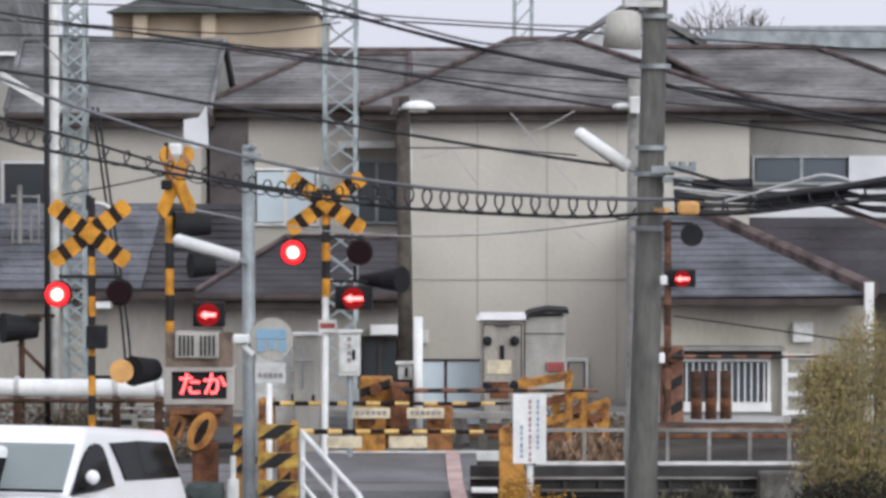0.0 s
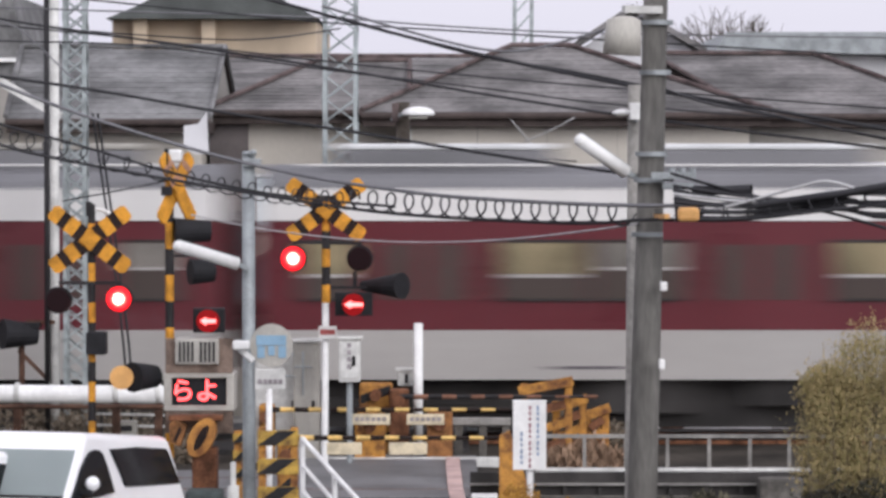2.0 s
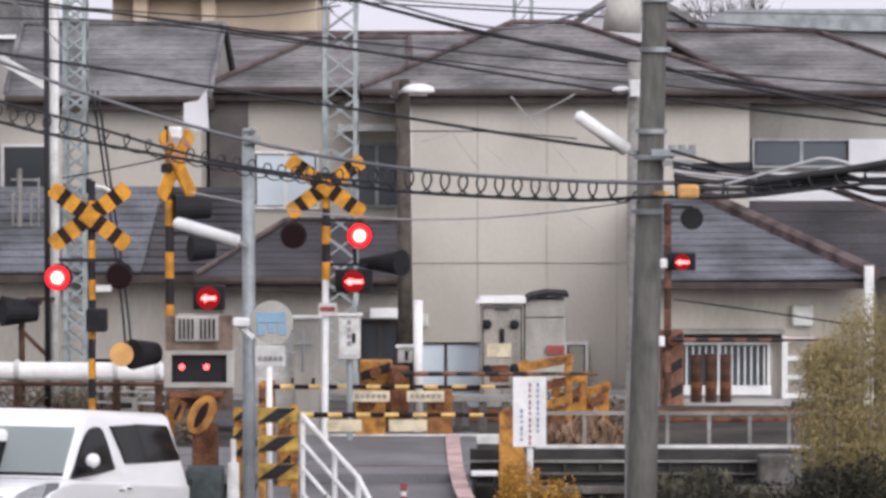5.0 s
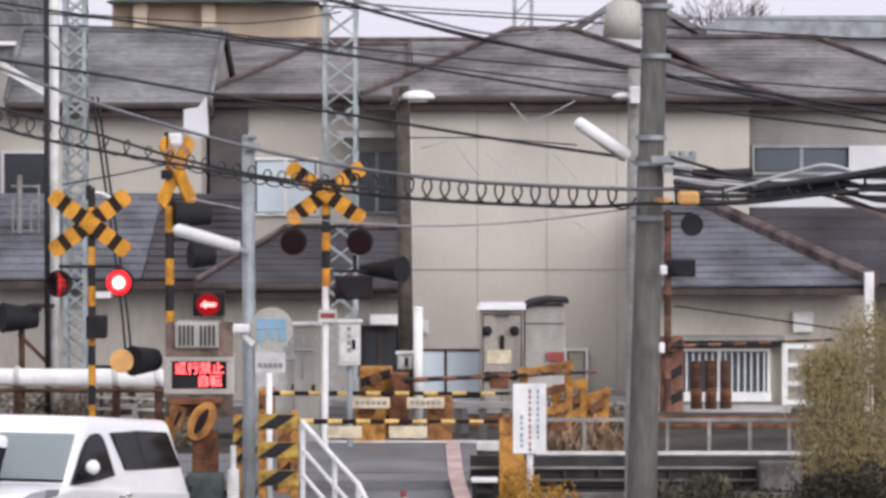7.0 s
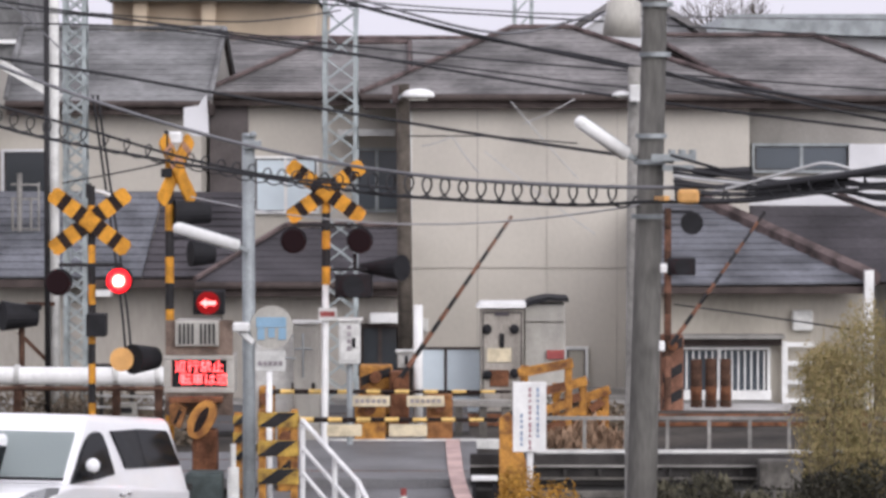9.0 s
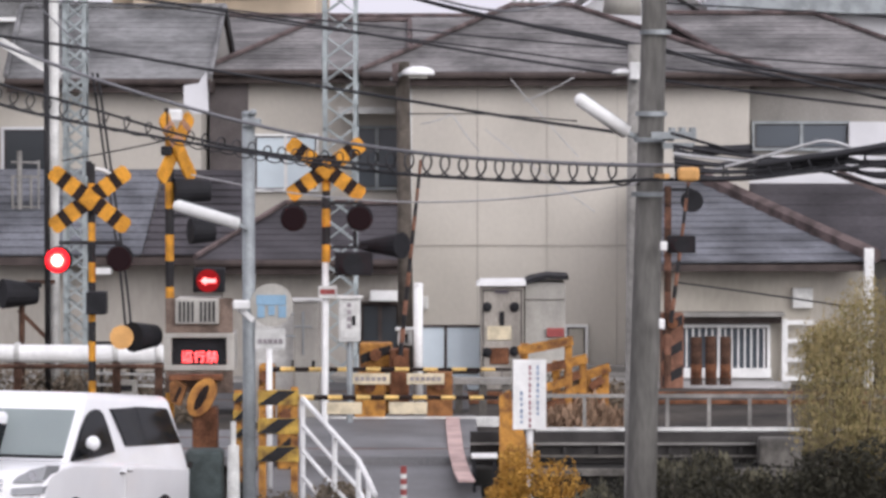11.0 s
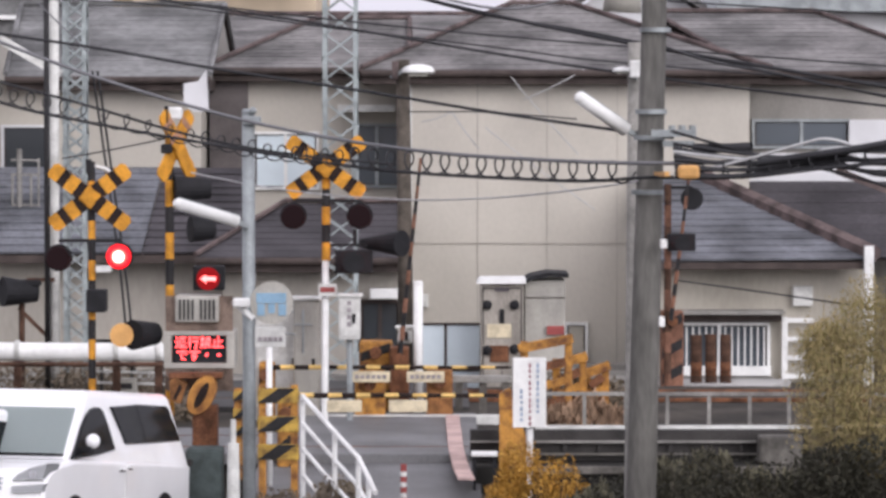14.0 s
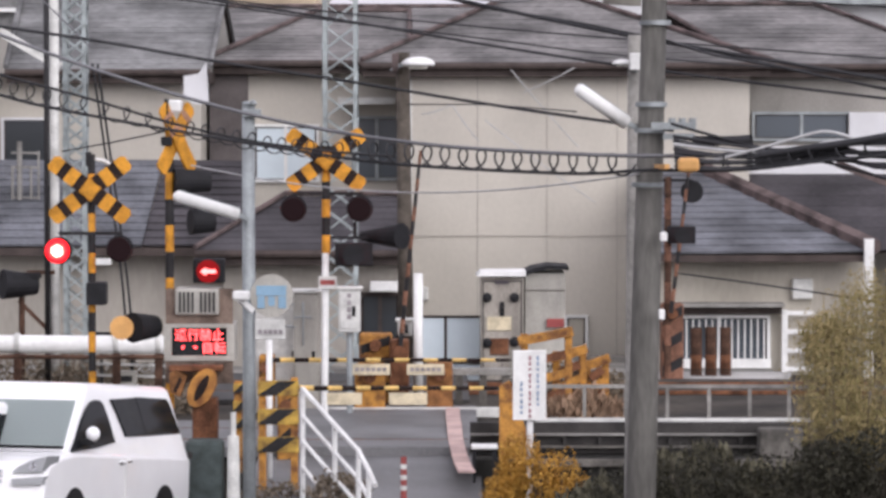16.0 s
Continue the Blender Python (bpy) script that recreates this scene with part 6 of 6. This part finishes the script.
# ---- the vans ----
def van(at, yaw, tilt, label):
    t = thing("minivan", (0, 0, 0), label, "van", "parked vans")

    low = [(-2.26, 0.3), (-2.3, 0.6), (-2.29, 0.98), (1.28, 1.03), (1.66, 0.99), (1.95, 0.92), (2.1, 0.8), (2.17, 0.5), (2.13, 0.24)]
    bm = B()
    prism(bm, low, -0.85, 0.85)
    bmesh.ops.bevel(bm, geom=bm.edges[:], offset=0.06, segments=3, affect="EDGES", profile=0.6)
    body = part("body", bm, M_CARWHITE, t, smooth=True)
    body.modifiers.new("even_normals", "WEIGHTED_NORMAL").weight = 100
    # glasshouse
    bm = B()
    zb, zt = 0.96, 1.74
    foot = 0.5
    lo = [(-2.28, -0.845), (1.42, -0.80), (1.42, 0.80), (-2.28, 0.845)]
    hi = [(-2.08, -0.64), (0.42, -0.60), (0.42, 0.60), (-2.08, 0.64)]
    a = [bm.verts.new((x * 0.97, y * 0.985, foot)) for x, y in lo]
    m = [bm.verts.new((x, y, zb)) for x, y in lo]
    b = [bm.verts.new((x, y, zt)) for x, y in hi]
    bm.faces.new(a[::-1])
    bm.faces.new(b)
    for i in range(4):
        j = (i + 1) % 4
        bm.faces.new((a[i], a[j], m[j], m[i]))
        bm.faces.new((m[i], m[j], b[j], b[i]))
    bmesh.ops.bevel(bm, geom=[e for e in bm.edges if max(v.co.z for v in e.verts) > zt - 0.01], offset=0.085, segments=4, affect="EDGES", profile=0.5)
    cabin = part("cabin", bm, M_CARWHITE, body, smooth=True)
    cabin.modifiers.new("even_normals", "WEIGHTED_NORMAL").weight = 100

    def on_side(x, z, s, off):
        f = max((z - zb) / (zt - zb), -0.05)
        return (x, s * ((0.835 + (0.63 - 0.835) * f) + off), z)

    def side_glass(name, pts, mat_, off=0.012):
        for s in (-1, 1):
            bm = B()
            vo = [bm.verts.new(on_side(x, z, s, off)) for x, z in pts]
            vi = [bm.verts.new(on_side(x, z, s, off - 0.03)) for x, z in pts]
            bm.faces.new(vo)
            bm.faces.new(vi[::-1])
            for i in range(len(pts)):
                j = (i + 1) % len(pts)
                bm.faces.new((vo[i], vi[i], vi[j], vo[j]))
            bmesh.ops.recalc_face_normals(bm, faces=bm.faces)
            part(name, bm, mat_, body)
    side_glass("front_side_window", [(1.3, 1.03), (1.08, 1.17), (0.82, 1.35), (0.6, 1.475), (0.44, 1.54), (0.3, 1.565), (0.19, 1.56), (0.11, 1.52), (0.05, 1.38), (0.0, 1.13), (0.5, 1.08)], M_CARGLASS)
    side_glass("rear_side_window", [(-0.38, 1.19), (-0.33, 1.3), (-0.17, 1.575), (-0.92, 1.605), (-1.0, 1.2)], M_CARGLASS)
    side_glass("quarter_window", [(-1.015, 1.2), (-0.935, 1.61), (-1.9, 1.605), (-1.97, 1.57), (-2.13, 1.24), (-2.08, 1.225)], M_CARGLASS)
    side_glass("door_handle", [(-0.04, 0.915), (-0.04, 0.94), (-0.16, 0.94), (-0.16, 0.915)], M_CARWHITE, 0.04)
    side_glass("handle_recess", [(-0.02, 0.9), (-0.02, 0.917), (-0.16, 0.917), (-0.16, 0.9)], M_UNDER, 0.02)
    side_glass("sliding_door_handle", [(-0.25, 0.935), (-0.25, 0.96), (-0.37, 0.96), (-0.37, 0.935)], M_CARWHITE, 0.04)
    side_glass("handle_recess", [(-0.25, 0.92), (-0.25, 0.937), (-0.37, 0.937), (-0.37, 0.92)], M_UNDER, 0.02)
    side_glass("door_gap", [(-0.2, 0.38), (-0.2, 0.96), (-0.206, 0.96), (-0.206, 0.38)], M_DIRTYWHITE, 0.018)
    # windscreen on the sloping front
    bm = B()
    vs = []
    for x, z in ((1.36, 1.08), (0.62, 1.545)):
        f = (z - zb) / (zt - zb)
        w = 0.74 + (0.56 - 0.74) * f
        xx = 1.42 + (0.42 - 1.42) * f + 0.012
        vs.append([bm.verts.new((xx, -w, z + 0.008)), bm.verts.new((xx, w, z + 0.008))])
    bm.faces.new((vs[0][0], vs[0][1], vs[1][1], vs[1][0]))
    g = bmesh.ops.solidify(bm, geom=bm.faces[:], thickness=0.01)
    part("windscreen", bm, M_WINDSHIELD, body)
    bm = B()
    vs = [bm.verts.new(p) for p in ((1.43, -0.76, 1.055), (1.43, 0.76, 1.055), (1.37, 0.76, 1.085), (1.37, -0.76, 1.085))]
    bm.faces.new(vs)
    bmesh.ops.solidify(bm, geom=bm.faces[:], thickness=0.01)
    part("cowl", bm, M_DARKBOX, body, "black cowl strip below the windscreen")
    for s in (-1, 1):
        bm = B()
        ball(bm, (0.95, s * 0.905, 1.215), 0.09, (0.6, 0.85, 0.85))
        mirror = part("wing_mirror", bm, M_CARWHITE, body, smooth=True)
        bm = B()
        box(bm, 0.9, 1.02, min(s * 0.76, s * 0.9), max(s * 0.76, s * 0.9), 1.1, 1.16, 0.01)
        part("mirror_foot", bm, M_DARKBOX, mirror)
        bm = B()
        prism(bm, [(s * 0.50, 0.815), (s * 0.82, 0.835), (s * 0.866, 0.99), (s * 0.70, 0.945), (s * 0.56, 0.875)], 1.76, 2.115, axis="x")
        lamp = part("headlight", bm, M_HEADLAMP, body)
        bm = B()
        rod(bm, (2.1, s * 0.72, 0.88), (2.122, s * 0.72, 0.88), 0.042, seg=14)
        part("lamp_bowl", bm, M_CHROME, lamp)
        bm = B()
        prism(bm, [(s * 0.52, 0.69), (s * 0.84, 0.71), (s * 0.85, 0.79), (s * 0.52, 0.76)], 1.95, 2.165, axis="x")
        part("bumper_lamp", bm, M_HEADLAMP, body)
        bm = B()
        box(bm, -2.32, -2.2, min(s * 0.72, s * 0.862), max(s * 0.72, s * 0.862), 0.95, 1.03, 0.01)
        part("reflector", bm, M_UNDER, body)
        bm = B()
        box(bm, -2.31, -2.22, s * 0.62, s * 0.74, 0.75, 1.15, 0.02)
        part("tail_light", bm, M_RED, body)
        for c in (1.27, -1.45):
            bm = B()
            rod(bm, (c, s * 0.855, 0.32), (c, s * 0.6, 0.32), 0.355, seg=24)
            part("wheel_arch", bm, M_DARKBOX, body)
            bm = B()
            rod(bm, (c, s * 0.87, 0.32), (c, s * 0.66, 0.32), 0.31, seg=24)
            wh = part("wheel", bm, M_TYRE, t)
            bm = B()
            rod(bm, (c, s * 0.88, 0.32), (c, s * 0.8, 0.32), 0.2, seg=20)
            part("rim", bm, M_CHROME, wh)
    bm = B()
    for z in (0.72, 0.77, 0.82):
        box(bm, 2.08, 2.165, -0.40, 0.40, z, z + 0.028, 0.006)
    part("grille", bm, M_CHROME, body)
    bm = B()
    box(bm, 2.1, 2.185, -0.62, 0.62, 0.36, 0.44, 0.01)
    part("air_intake", bm, M_DARKBOX, body)
    bm = B()
    box(bm, 2.1, 2.195, -0.2, 0.2, 0.46, 0.57, 0.005)
    part("plate", bm, M_DIRTYWHITE, body)
    t.location = at
    t.rotation_euler = (0, radians(-tilt), radians(yaw))
    return t


# front axle's near wheel stands at the kerb; it heads down the slope
YAW = 270 - 15.0
fwd = Vector((math.cos(radians(YAW)), math.sin(radians(YAW)), 0))
left = Vector((-fwd.y, fwd.x, 0))
van(Vector((-3.761, 36, -0.655)) - fwd * 1.42 - left * 0.85, YAW, 5.3, "white minivan waiting beside the crossing")
van(Vector((-4.90, 34.6, -0.6)) - fwd * 0.4 - left * 0.85, YAW, 6.0, "second white minivan, partly seen")


# ---- plants ----
def leaf_mesh(blobs, n, size, material, seed, tall=1.0, upright=False):
    """Small leaves gathered in clumps of uneven outline."""
    rnd = random.Random(seed)
    vs, fs = [], []
    for _ in range(n):
        c, r = rnd.choice(blobs)
        while True:
            p = Vector((rnd.uniform(-1, 1), rnd.uniform(-1, 1), rnd.uniform(-1, 1)))
            if 0.05 < p.length < 1:
                break
        p = p.normalized() * (p.length ** 0.75)
        p *= 1.05 + 0.55 * noise.noise(p * 2.6 + Vector(c))
        q = Vector(c) + Vector((p.x * r[0], p.y * r[1], p.z * r[2]))
        u = Vector((rnd.gauss(0, 1), rnd.gauss(0, 1), rnd.gauss(0, 1))).normalized()
        if upright:
            u = Vector((u.x * 0.3, u.y * 0.3, 1)).normalized()
        w = u.cross(Vector((rnd.gauss(0, 1), rnd.gauss(0, 1), rnd.gauss(0, 1)))).normalized()
        s = size * rnd.uniform(0.5, 1.3)
        k = len(vs)
        vs += [q - u * s, q + w * s * 0.42, q + u * s * tall, q - w * s * 0.42]
        fs.append((k, k + 1, k + 2, k + 3))
    me = bpy.data.meshes.new("leaves")
    me.from_pydata([tuple(v) for v in vs], [], fs)
    me.materials.append(material)
    return me


def more_leaves(t, blobs, n, size, material, seed):
    """A second kind of leaf among those of a shrub."""
    lv = new("leaves", leaf_mesh(blobs, n, size, material, seed, upright=True))
    lv.parent = t
    lv.location = -Vector(t.location)
    lv["kind"] = "stuff"


def leaves(name, blobs, n, size, material, label, category="shrub", twigs=0, seed=1, kind="", tall=1.0, upright=False):
    """A shrub of many small leaves gathered in clumps of uneven outline, with twigs."""
    rnd = random.Random(seed + 100)
    me = leaf_mesh(blobs, n, size, material, seed, tall, upright)
    base = Vector((sum(c[0] for c, _ in blobs) / len(blobs), sum(c[1] for c, _ in blobs) / len(blobs), min(c[2] - r[2] for c, r in blobs)))
    if twigs:
        base.z = level(base.x, base.y)
    t = thing(name, base, label, category, kind=kind)
    lv = new("leaves", me)
    lv.parent = t
    lv.location = -base
    lv["kind"] = "stuff"
    if twigs:
        bm = B()
        for i in range(twigs):
            c, r = rnd.choice(blobs)
            tip = Vector(c) + Vector((rnd.uniform(-0.9, 0.9) * r[0], rnd.uniform(-0.8, 0.8) * r[1], rnd.uniform(0.2, 1.05) * r[2]))
            foot = base + Vector((rnd.uniform(-0.15, 0.15), rnd.uniform(-0.15, 0.15), -0.05))
            mid = foot.lerp(tip, 0.5) + Vector((rnd.uniform(-0.1, 0.1), rnd.uniform(-0.1, 0.1), 0.1))
            rod(bm, foot, mid, 0.016, 0.01, seg=5)
            rod(bm, mid, tip, 0.01, 0.003, seg=5)
        part("brushwood", bm, M_BARK, t)
    return t


SHRUB = [((3.476, 31, 1.864), (0.42, 0.35, 0.42)), ((3.622, 31.1, 2.155), (0.28, 0.3, 0.36)), ((3.282, 31, 1.524), (0.3, 0.3, 0.38)), ((3.767, 31, 1.572), (0.5, 0.35, 0.5)), ((3.233, 31, 1.961), (0.2, 0.25, 0.22)), ((3.428, 31, 1.233), (0.42, 0.3, 0.25)), ((3.767, 31, 1.136), (0.4, 0.3, 0.3))]
SHRUB = [((c[0] + 0.05, c[1], c[2]), r) for c, r in SHRUB]
bush = leaves("shrub", SHRUB, 22000, 0.0135, M_LEAF, "bushy olive-brown winter shrub, thin-leaved and loose", twigs=60, seed=3)
more_leaves(bush, SHRUB, 12500, 0.0135, M_LEAFOLIVE, 33)
more_leaves(bush, [(c, tuple(1.24 * v for v in r)) for c, r in SHRUB], 6500, 0.015, M_LEAF, 34)
leaves("golden_shrub", [((0.767, 36.2, 0.363), (0.22, 0.25, 0.3)), ((1.077, 36.1, 0.194), (0.32, 0.3, 0.3)), ((1.274, 36.2, 0.053), (0.25, 0.25, 0.2)), ((0.598, 36.2, 0.025), (0.2, 0.25, 0.25))], 8000, 0.024, M_LEAFGOLD, "golden-yellow leafy shrub by the road", twigs=24, seed=5)
leaves("hedge", [((1.737, 33, 0.305), (0.6, 0.4, 0.35)), ((2.305, 33, 0.408), (0.5, 0.4, 0.38)), ((2.925, 33.2, 0.356), (0.5, 0.4, 0.36)), ((3.597, 33, 0.434), (0.6, 0.4, 0.42)), ((4.217, 33, 0.434), (0.6, 0.4, 0.5)), ((3.266, 30.4, 0.882), (0.35, 0.25, 0.28)), ((3.695, 30.4, 0.929), (0.4, 0.25, 0.33))], 18000, 0.026, M_LEAFGREEN, "dark green scrub below the girder", twigs=40, seed=6)
leaves("dry_grass", [((-5.550, 47.4, 0.2), (1.2, 0.5, 0.5)), ((-4.814, 47.2, 0.15), (1.0, 0.5, 0.5)), ((-4.004, 47.2, 0.1), (0.9, 0.4, 0.45))], 16000, 0.035, M_DRYGRASS, "dry brown grass bank under the pipe", "grass", seed=7, kind="stuff")
leaves("dry_grass", [((1.664, 48.6, 0.15), (0.5, 0.3, 0.4)), ((2.179, 48.8, 0.1), (0.4, 0.3, 0.3))], 3000, 0.04, M_DRYGRASS, "tuft of dry brown grass by the guard frames", "grass", seed=8, kind="stuff")
leaves("dry_grass", [((-1.066, 37.6, -0.056), (0.3, 0.4, 0.2)), ((-1.796, 39.2, -0.35), (0.5, 0.3, 0.2))], 2500, 0.035, M_DRYGRASS, "short dry grass below the handrail", "grass", seed=9, kind="stuff")
leaves("rank_grass", [((1.45, 34.4, 0.05), (0.3, 0.3, 0.3)), ((2.15, 34.2, 0.22), (0.32, 0.3, 0.34)), ((2.55, 34.0, 0.32), (0.3, 0.3, 0.36)), ((2.95, 34.2, 0.2), (0.35, 0.3, 0.3)), ((3.45, 34.0, 0.22), (0.4, 0.3, 0.3))], 7000, 0.075, M_GRASSGREY, "rank grey-green grass on the bank", "grass", seed=14, kind="stuff", upright=True)


leaves("dry_reeds", [((1.388, 42.1, 0.284), (0.2, 0.2, 0.22)), ((1.684, 42.2, 0.330), (0.22, 0.2, 0.26)), ((1.947, 42.1, 0.264), (0.2, 0.2, 0.2)), ((2.079, 42.3, 0.211), (0.3, 0.2, 0.18))], 6500, 0.09, M_REED, "tan dry reeds behind the parapet fence", "grass", seed=21, kind="stuff", upright=True)
trough = thing("cable_trough", (0.489, 47.3, -0.1), "grey concrete cable trough on short legs", "cable trough")
bm = B()
box(bm, 0.119, 0.896, 47.25, 47.45, 0.429, 0.518, 0.01)
part("trough_lid", bm, M_CONCRETE, trough)
for x in (0.207, 0.526, 0.830):
    bm = B()
    box(bm, x - 0.05, x + 0.05, 47.28, 47.42, -0.12, 0.429)
    part("leg", bm, M_DIMCONC, trough)


def bare_tree(x, y, z0, h, seed, label):
    rnd = random.Random(seed)
    t = thing("bare_tree", (x, y, z0), label, "tree", "bare trees")
    bm = B()
    rod(bm, (x, y, z0), (x, y, z0 + h * 0.45), 0.16, 0.11, seg=8)
    part("trunk", bm, M_BARK, t)
    bm = B()

    def grow(p, d, L, r, k):
        q = p + d * L
        rod(bm, p, q, r, r * 0.65, seg=4, cap=False)
        if k:
            for _ in range(3):
                e = (d + Vector((rnd.gauss(0, 0.5), rnd.gauss(0, 0.5), rnd.gauss(0.1, 0.3)))).normalized()
                grow(q, e, L * rnd.uniform(0.6, 0.85), r * 0.62, k - 1)
    for _ in range(5):
        d = Vector((rnd.gauss(0, 0.5), rnd.gauss(0, 0.5), 1)).normalized()
        grow(Vector((x, y, z0 + h * rnd.uniform(0.35, 0.45))), d, h * 0.2, 0.07, 4)
    part("twig_crown", bm, M_BARK, t, "bare twiggy crown")


bare_tree(7.745, 106, -0.5, 9.2, 4, "leafless winter tree behind the roofs")
bare_tree(9.066, 109, -0.5, 8.8, 5, "leafless winter tree behind the roofs")
leaves("far_wood", [((-60 + 14 * i, 220 + 9 * (i % 3), 1.5 + (i * 7 % 5) * 0.3), (9, 5, 3.0)) for i in range(10)], 6000, 0.8, M_FARWOOD, "dark distant evergreen wood", "wood", seed=12, kind="stuff")


# ---- what moves ----
def flips(ob, lit, times):
    """Turns a lens between its lit face (0) and its dark face (180 degrees)."""
    at = ob.location.copy()
    rows, now = [], 0 if lit else 180

    def row(t, a):
        rows.append((t, pose(at.x, at.y, at.z, 0, 0, a)))
    row(0, now)
    for t in times:
        nxt = 180 - now
        t += -0.02 if now == 0 else -0.05  # a lamp lights up before the other fades
        row(t - 0.034, now)
        row(t, now + (nxt - now) / 3)
        row(t + 0.034, now + 2 * (nxt - now) / 3)
        row(t + 0.067, nxt)
        now = nxt
    row(16.0, now)
    walk(ob, rows)


def motions():
    # the train passes, slowing a little
    def front(t):
        u = t - 0.7
        return 2.178 - 18.38 * u + (0.186 * u * u if u < 5.3 else 0.186 * 5.3 * (2 * u - 5.3))
    walk(train, [(t, pose(front(t), YC, 0)) for t in [0.4 * i for i in range(18)] + [8.0 + i for i in range(9)]])
    near = [0.5 + 0.5965 * i + (0.05 if i > 15 else 0.0) for i in range(26)]
    flips(LENSES["a_left"], True, near)
    flips(LENSES["a_right"], False, near)
    far = [0.22 + 0.577 * i for i in range(11)]
    far = [t for t in far if t < 6.3]
    flips(LENSES["c_left"], True, far if len(far) % 2 else far + [6.5])
    flips(LENSES["c_right"], False, far + [6.53] if len(far) % 2 else far)
    flips(LENSES["c_arrow"], True, [6.48])
    flips(LENSES["d_arrow"], True, [6.48])
    # the far barriers rise
    lift = ((0, 0), (3, 0), (6.6, 0), (7.0, 2.5), (7.3, 11), (7.6, 20), (7.9, 27), (8.2, 35.5), (8.5, 42), (8.8, 51.5), (9.1, 57.5), (9.4, 66), (9.7, 73.5), (10.0, 79.5), (10.4, 83), (11.2, 84), (14, 84), (16, 84))
    for ob, top in ((LIFT_L, 84.0), (LIFT_R, 83.0)):
        o = ob.location.copy()
        walk(ob, [(t, pose(o.x, o.y, o.z, 0, -a * top / 84.0, 0)) for t, a in lift])
    # the message board: each page comes forward in the case for its time
    for i, (page, times) in enumerate(PAGES):
        o = page.location.copy()
        back = o.y + 0.006 * i
        front = o.y + SHOWN - PARKED
        rows = [(0, pose(o.x, front if times[0][0] == 0 else back, o.z))]
        for a, b in times:
            if a > 0:
                rows += [(a - 0.034, pose(o.x, back, o.z)), (a, pose(o.x, front, o.z))]
            if b < 16:
                rows += [(b - 0.034, pose(o.x, front, o.z)), (b, pose(o.x, back, o.z))]
        rows.append((16.0, pose(o.x, front if times[-1][1] > 16 else back, o.z)))
        walk(page, rows)


motions()
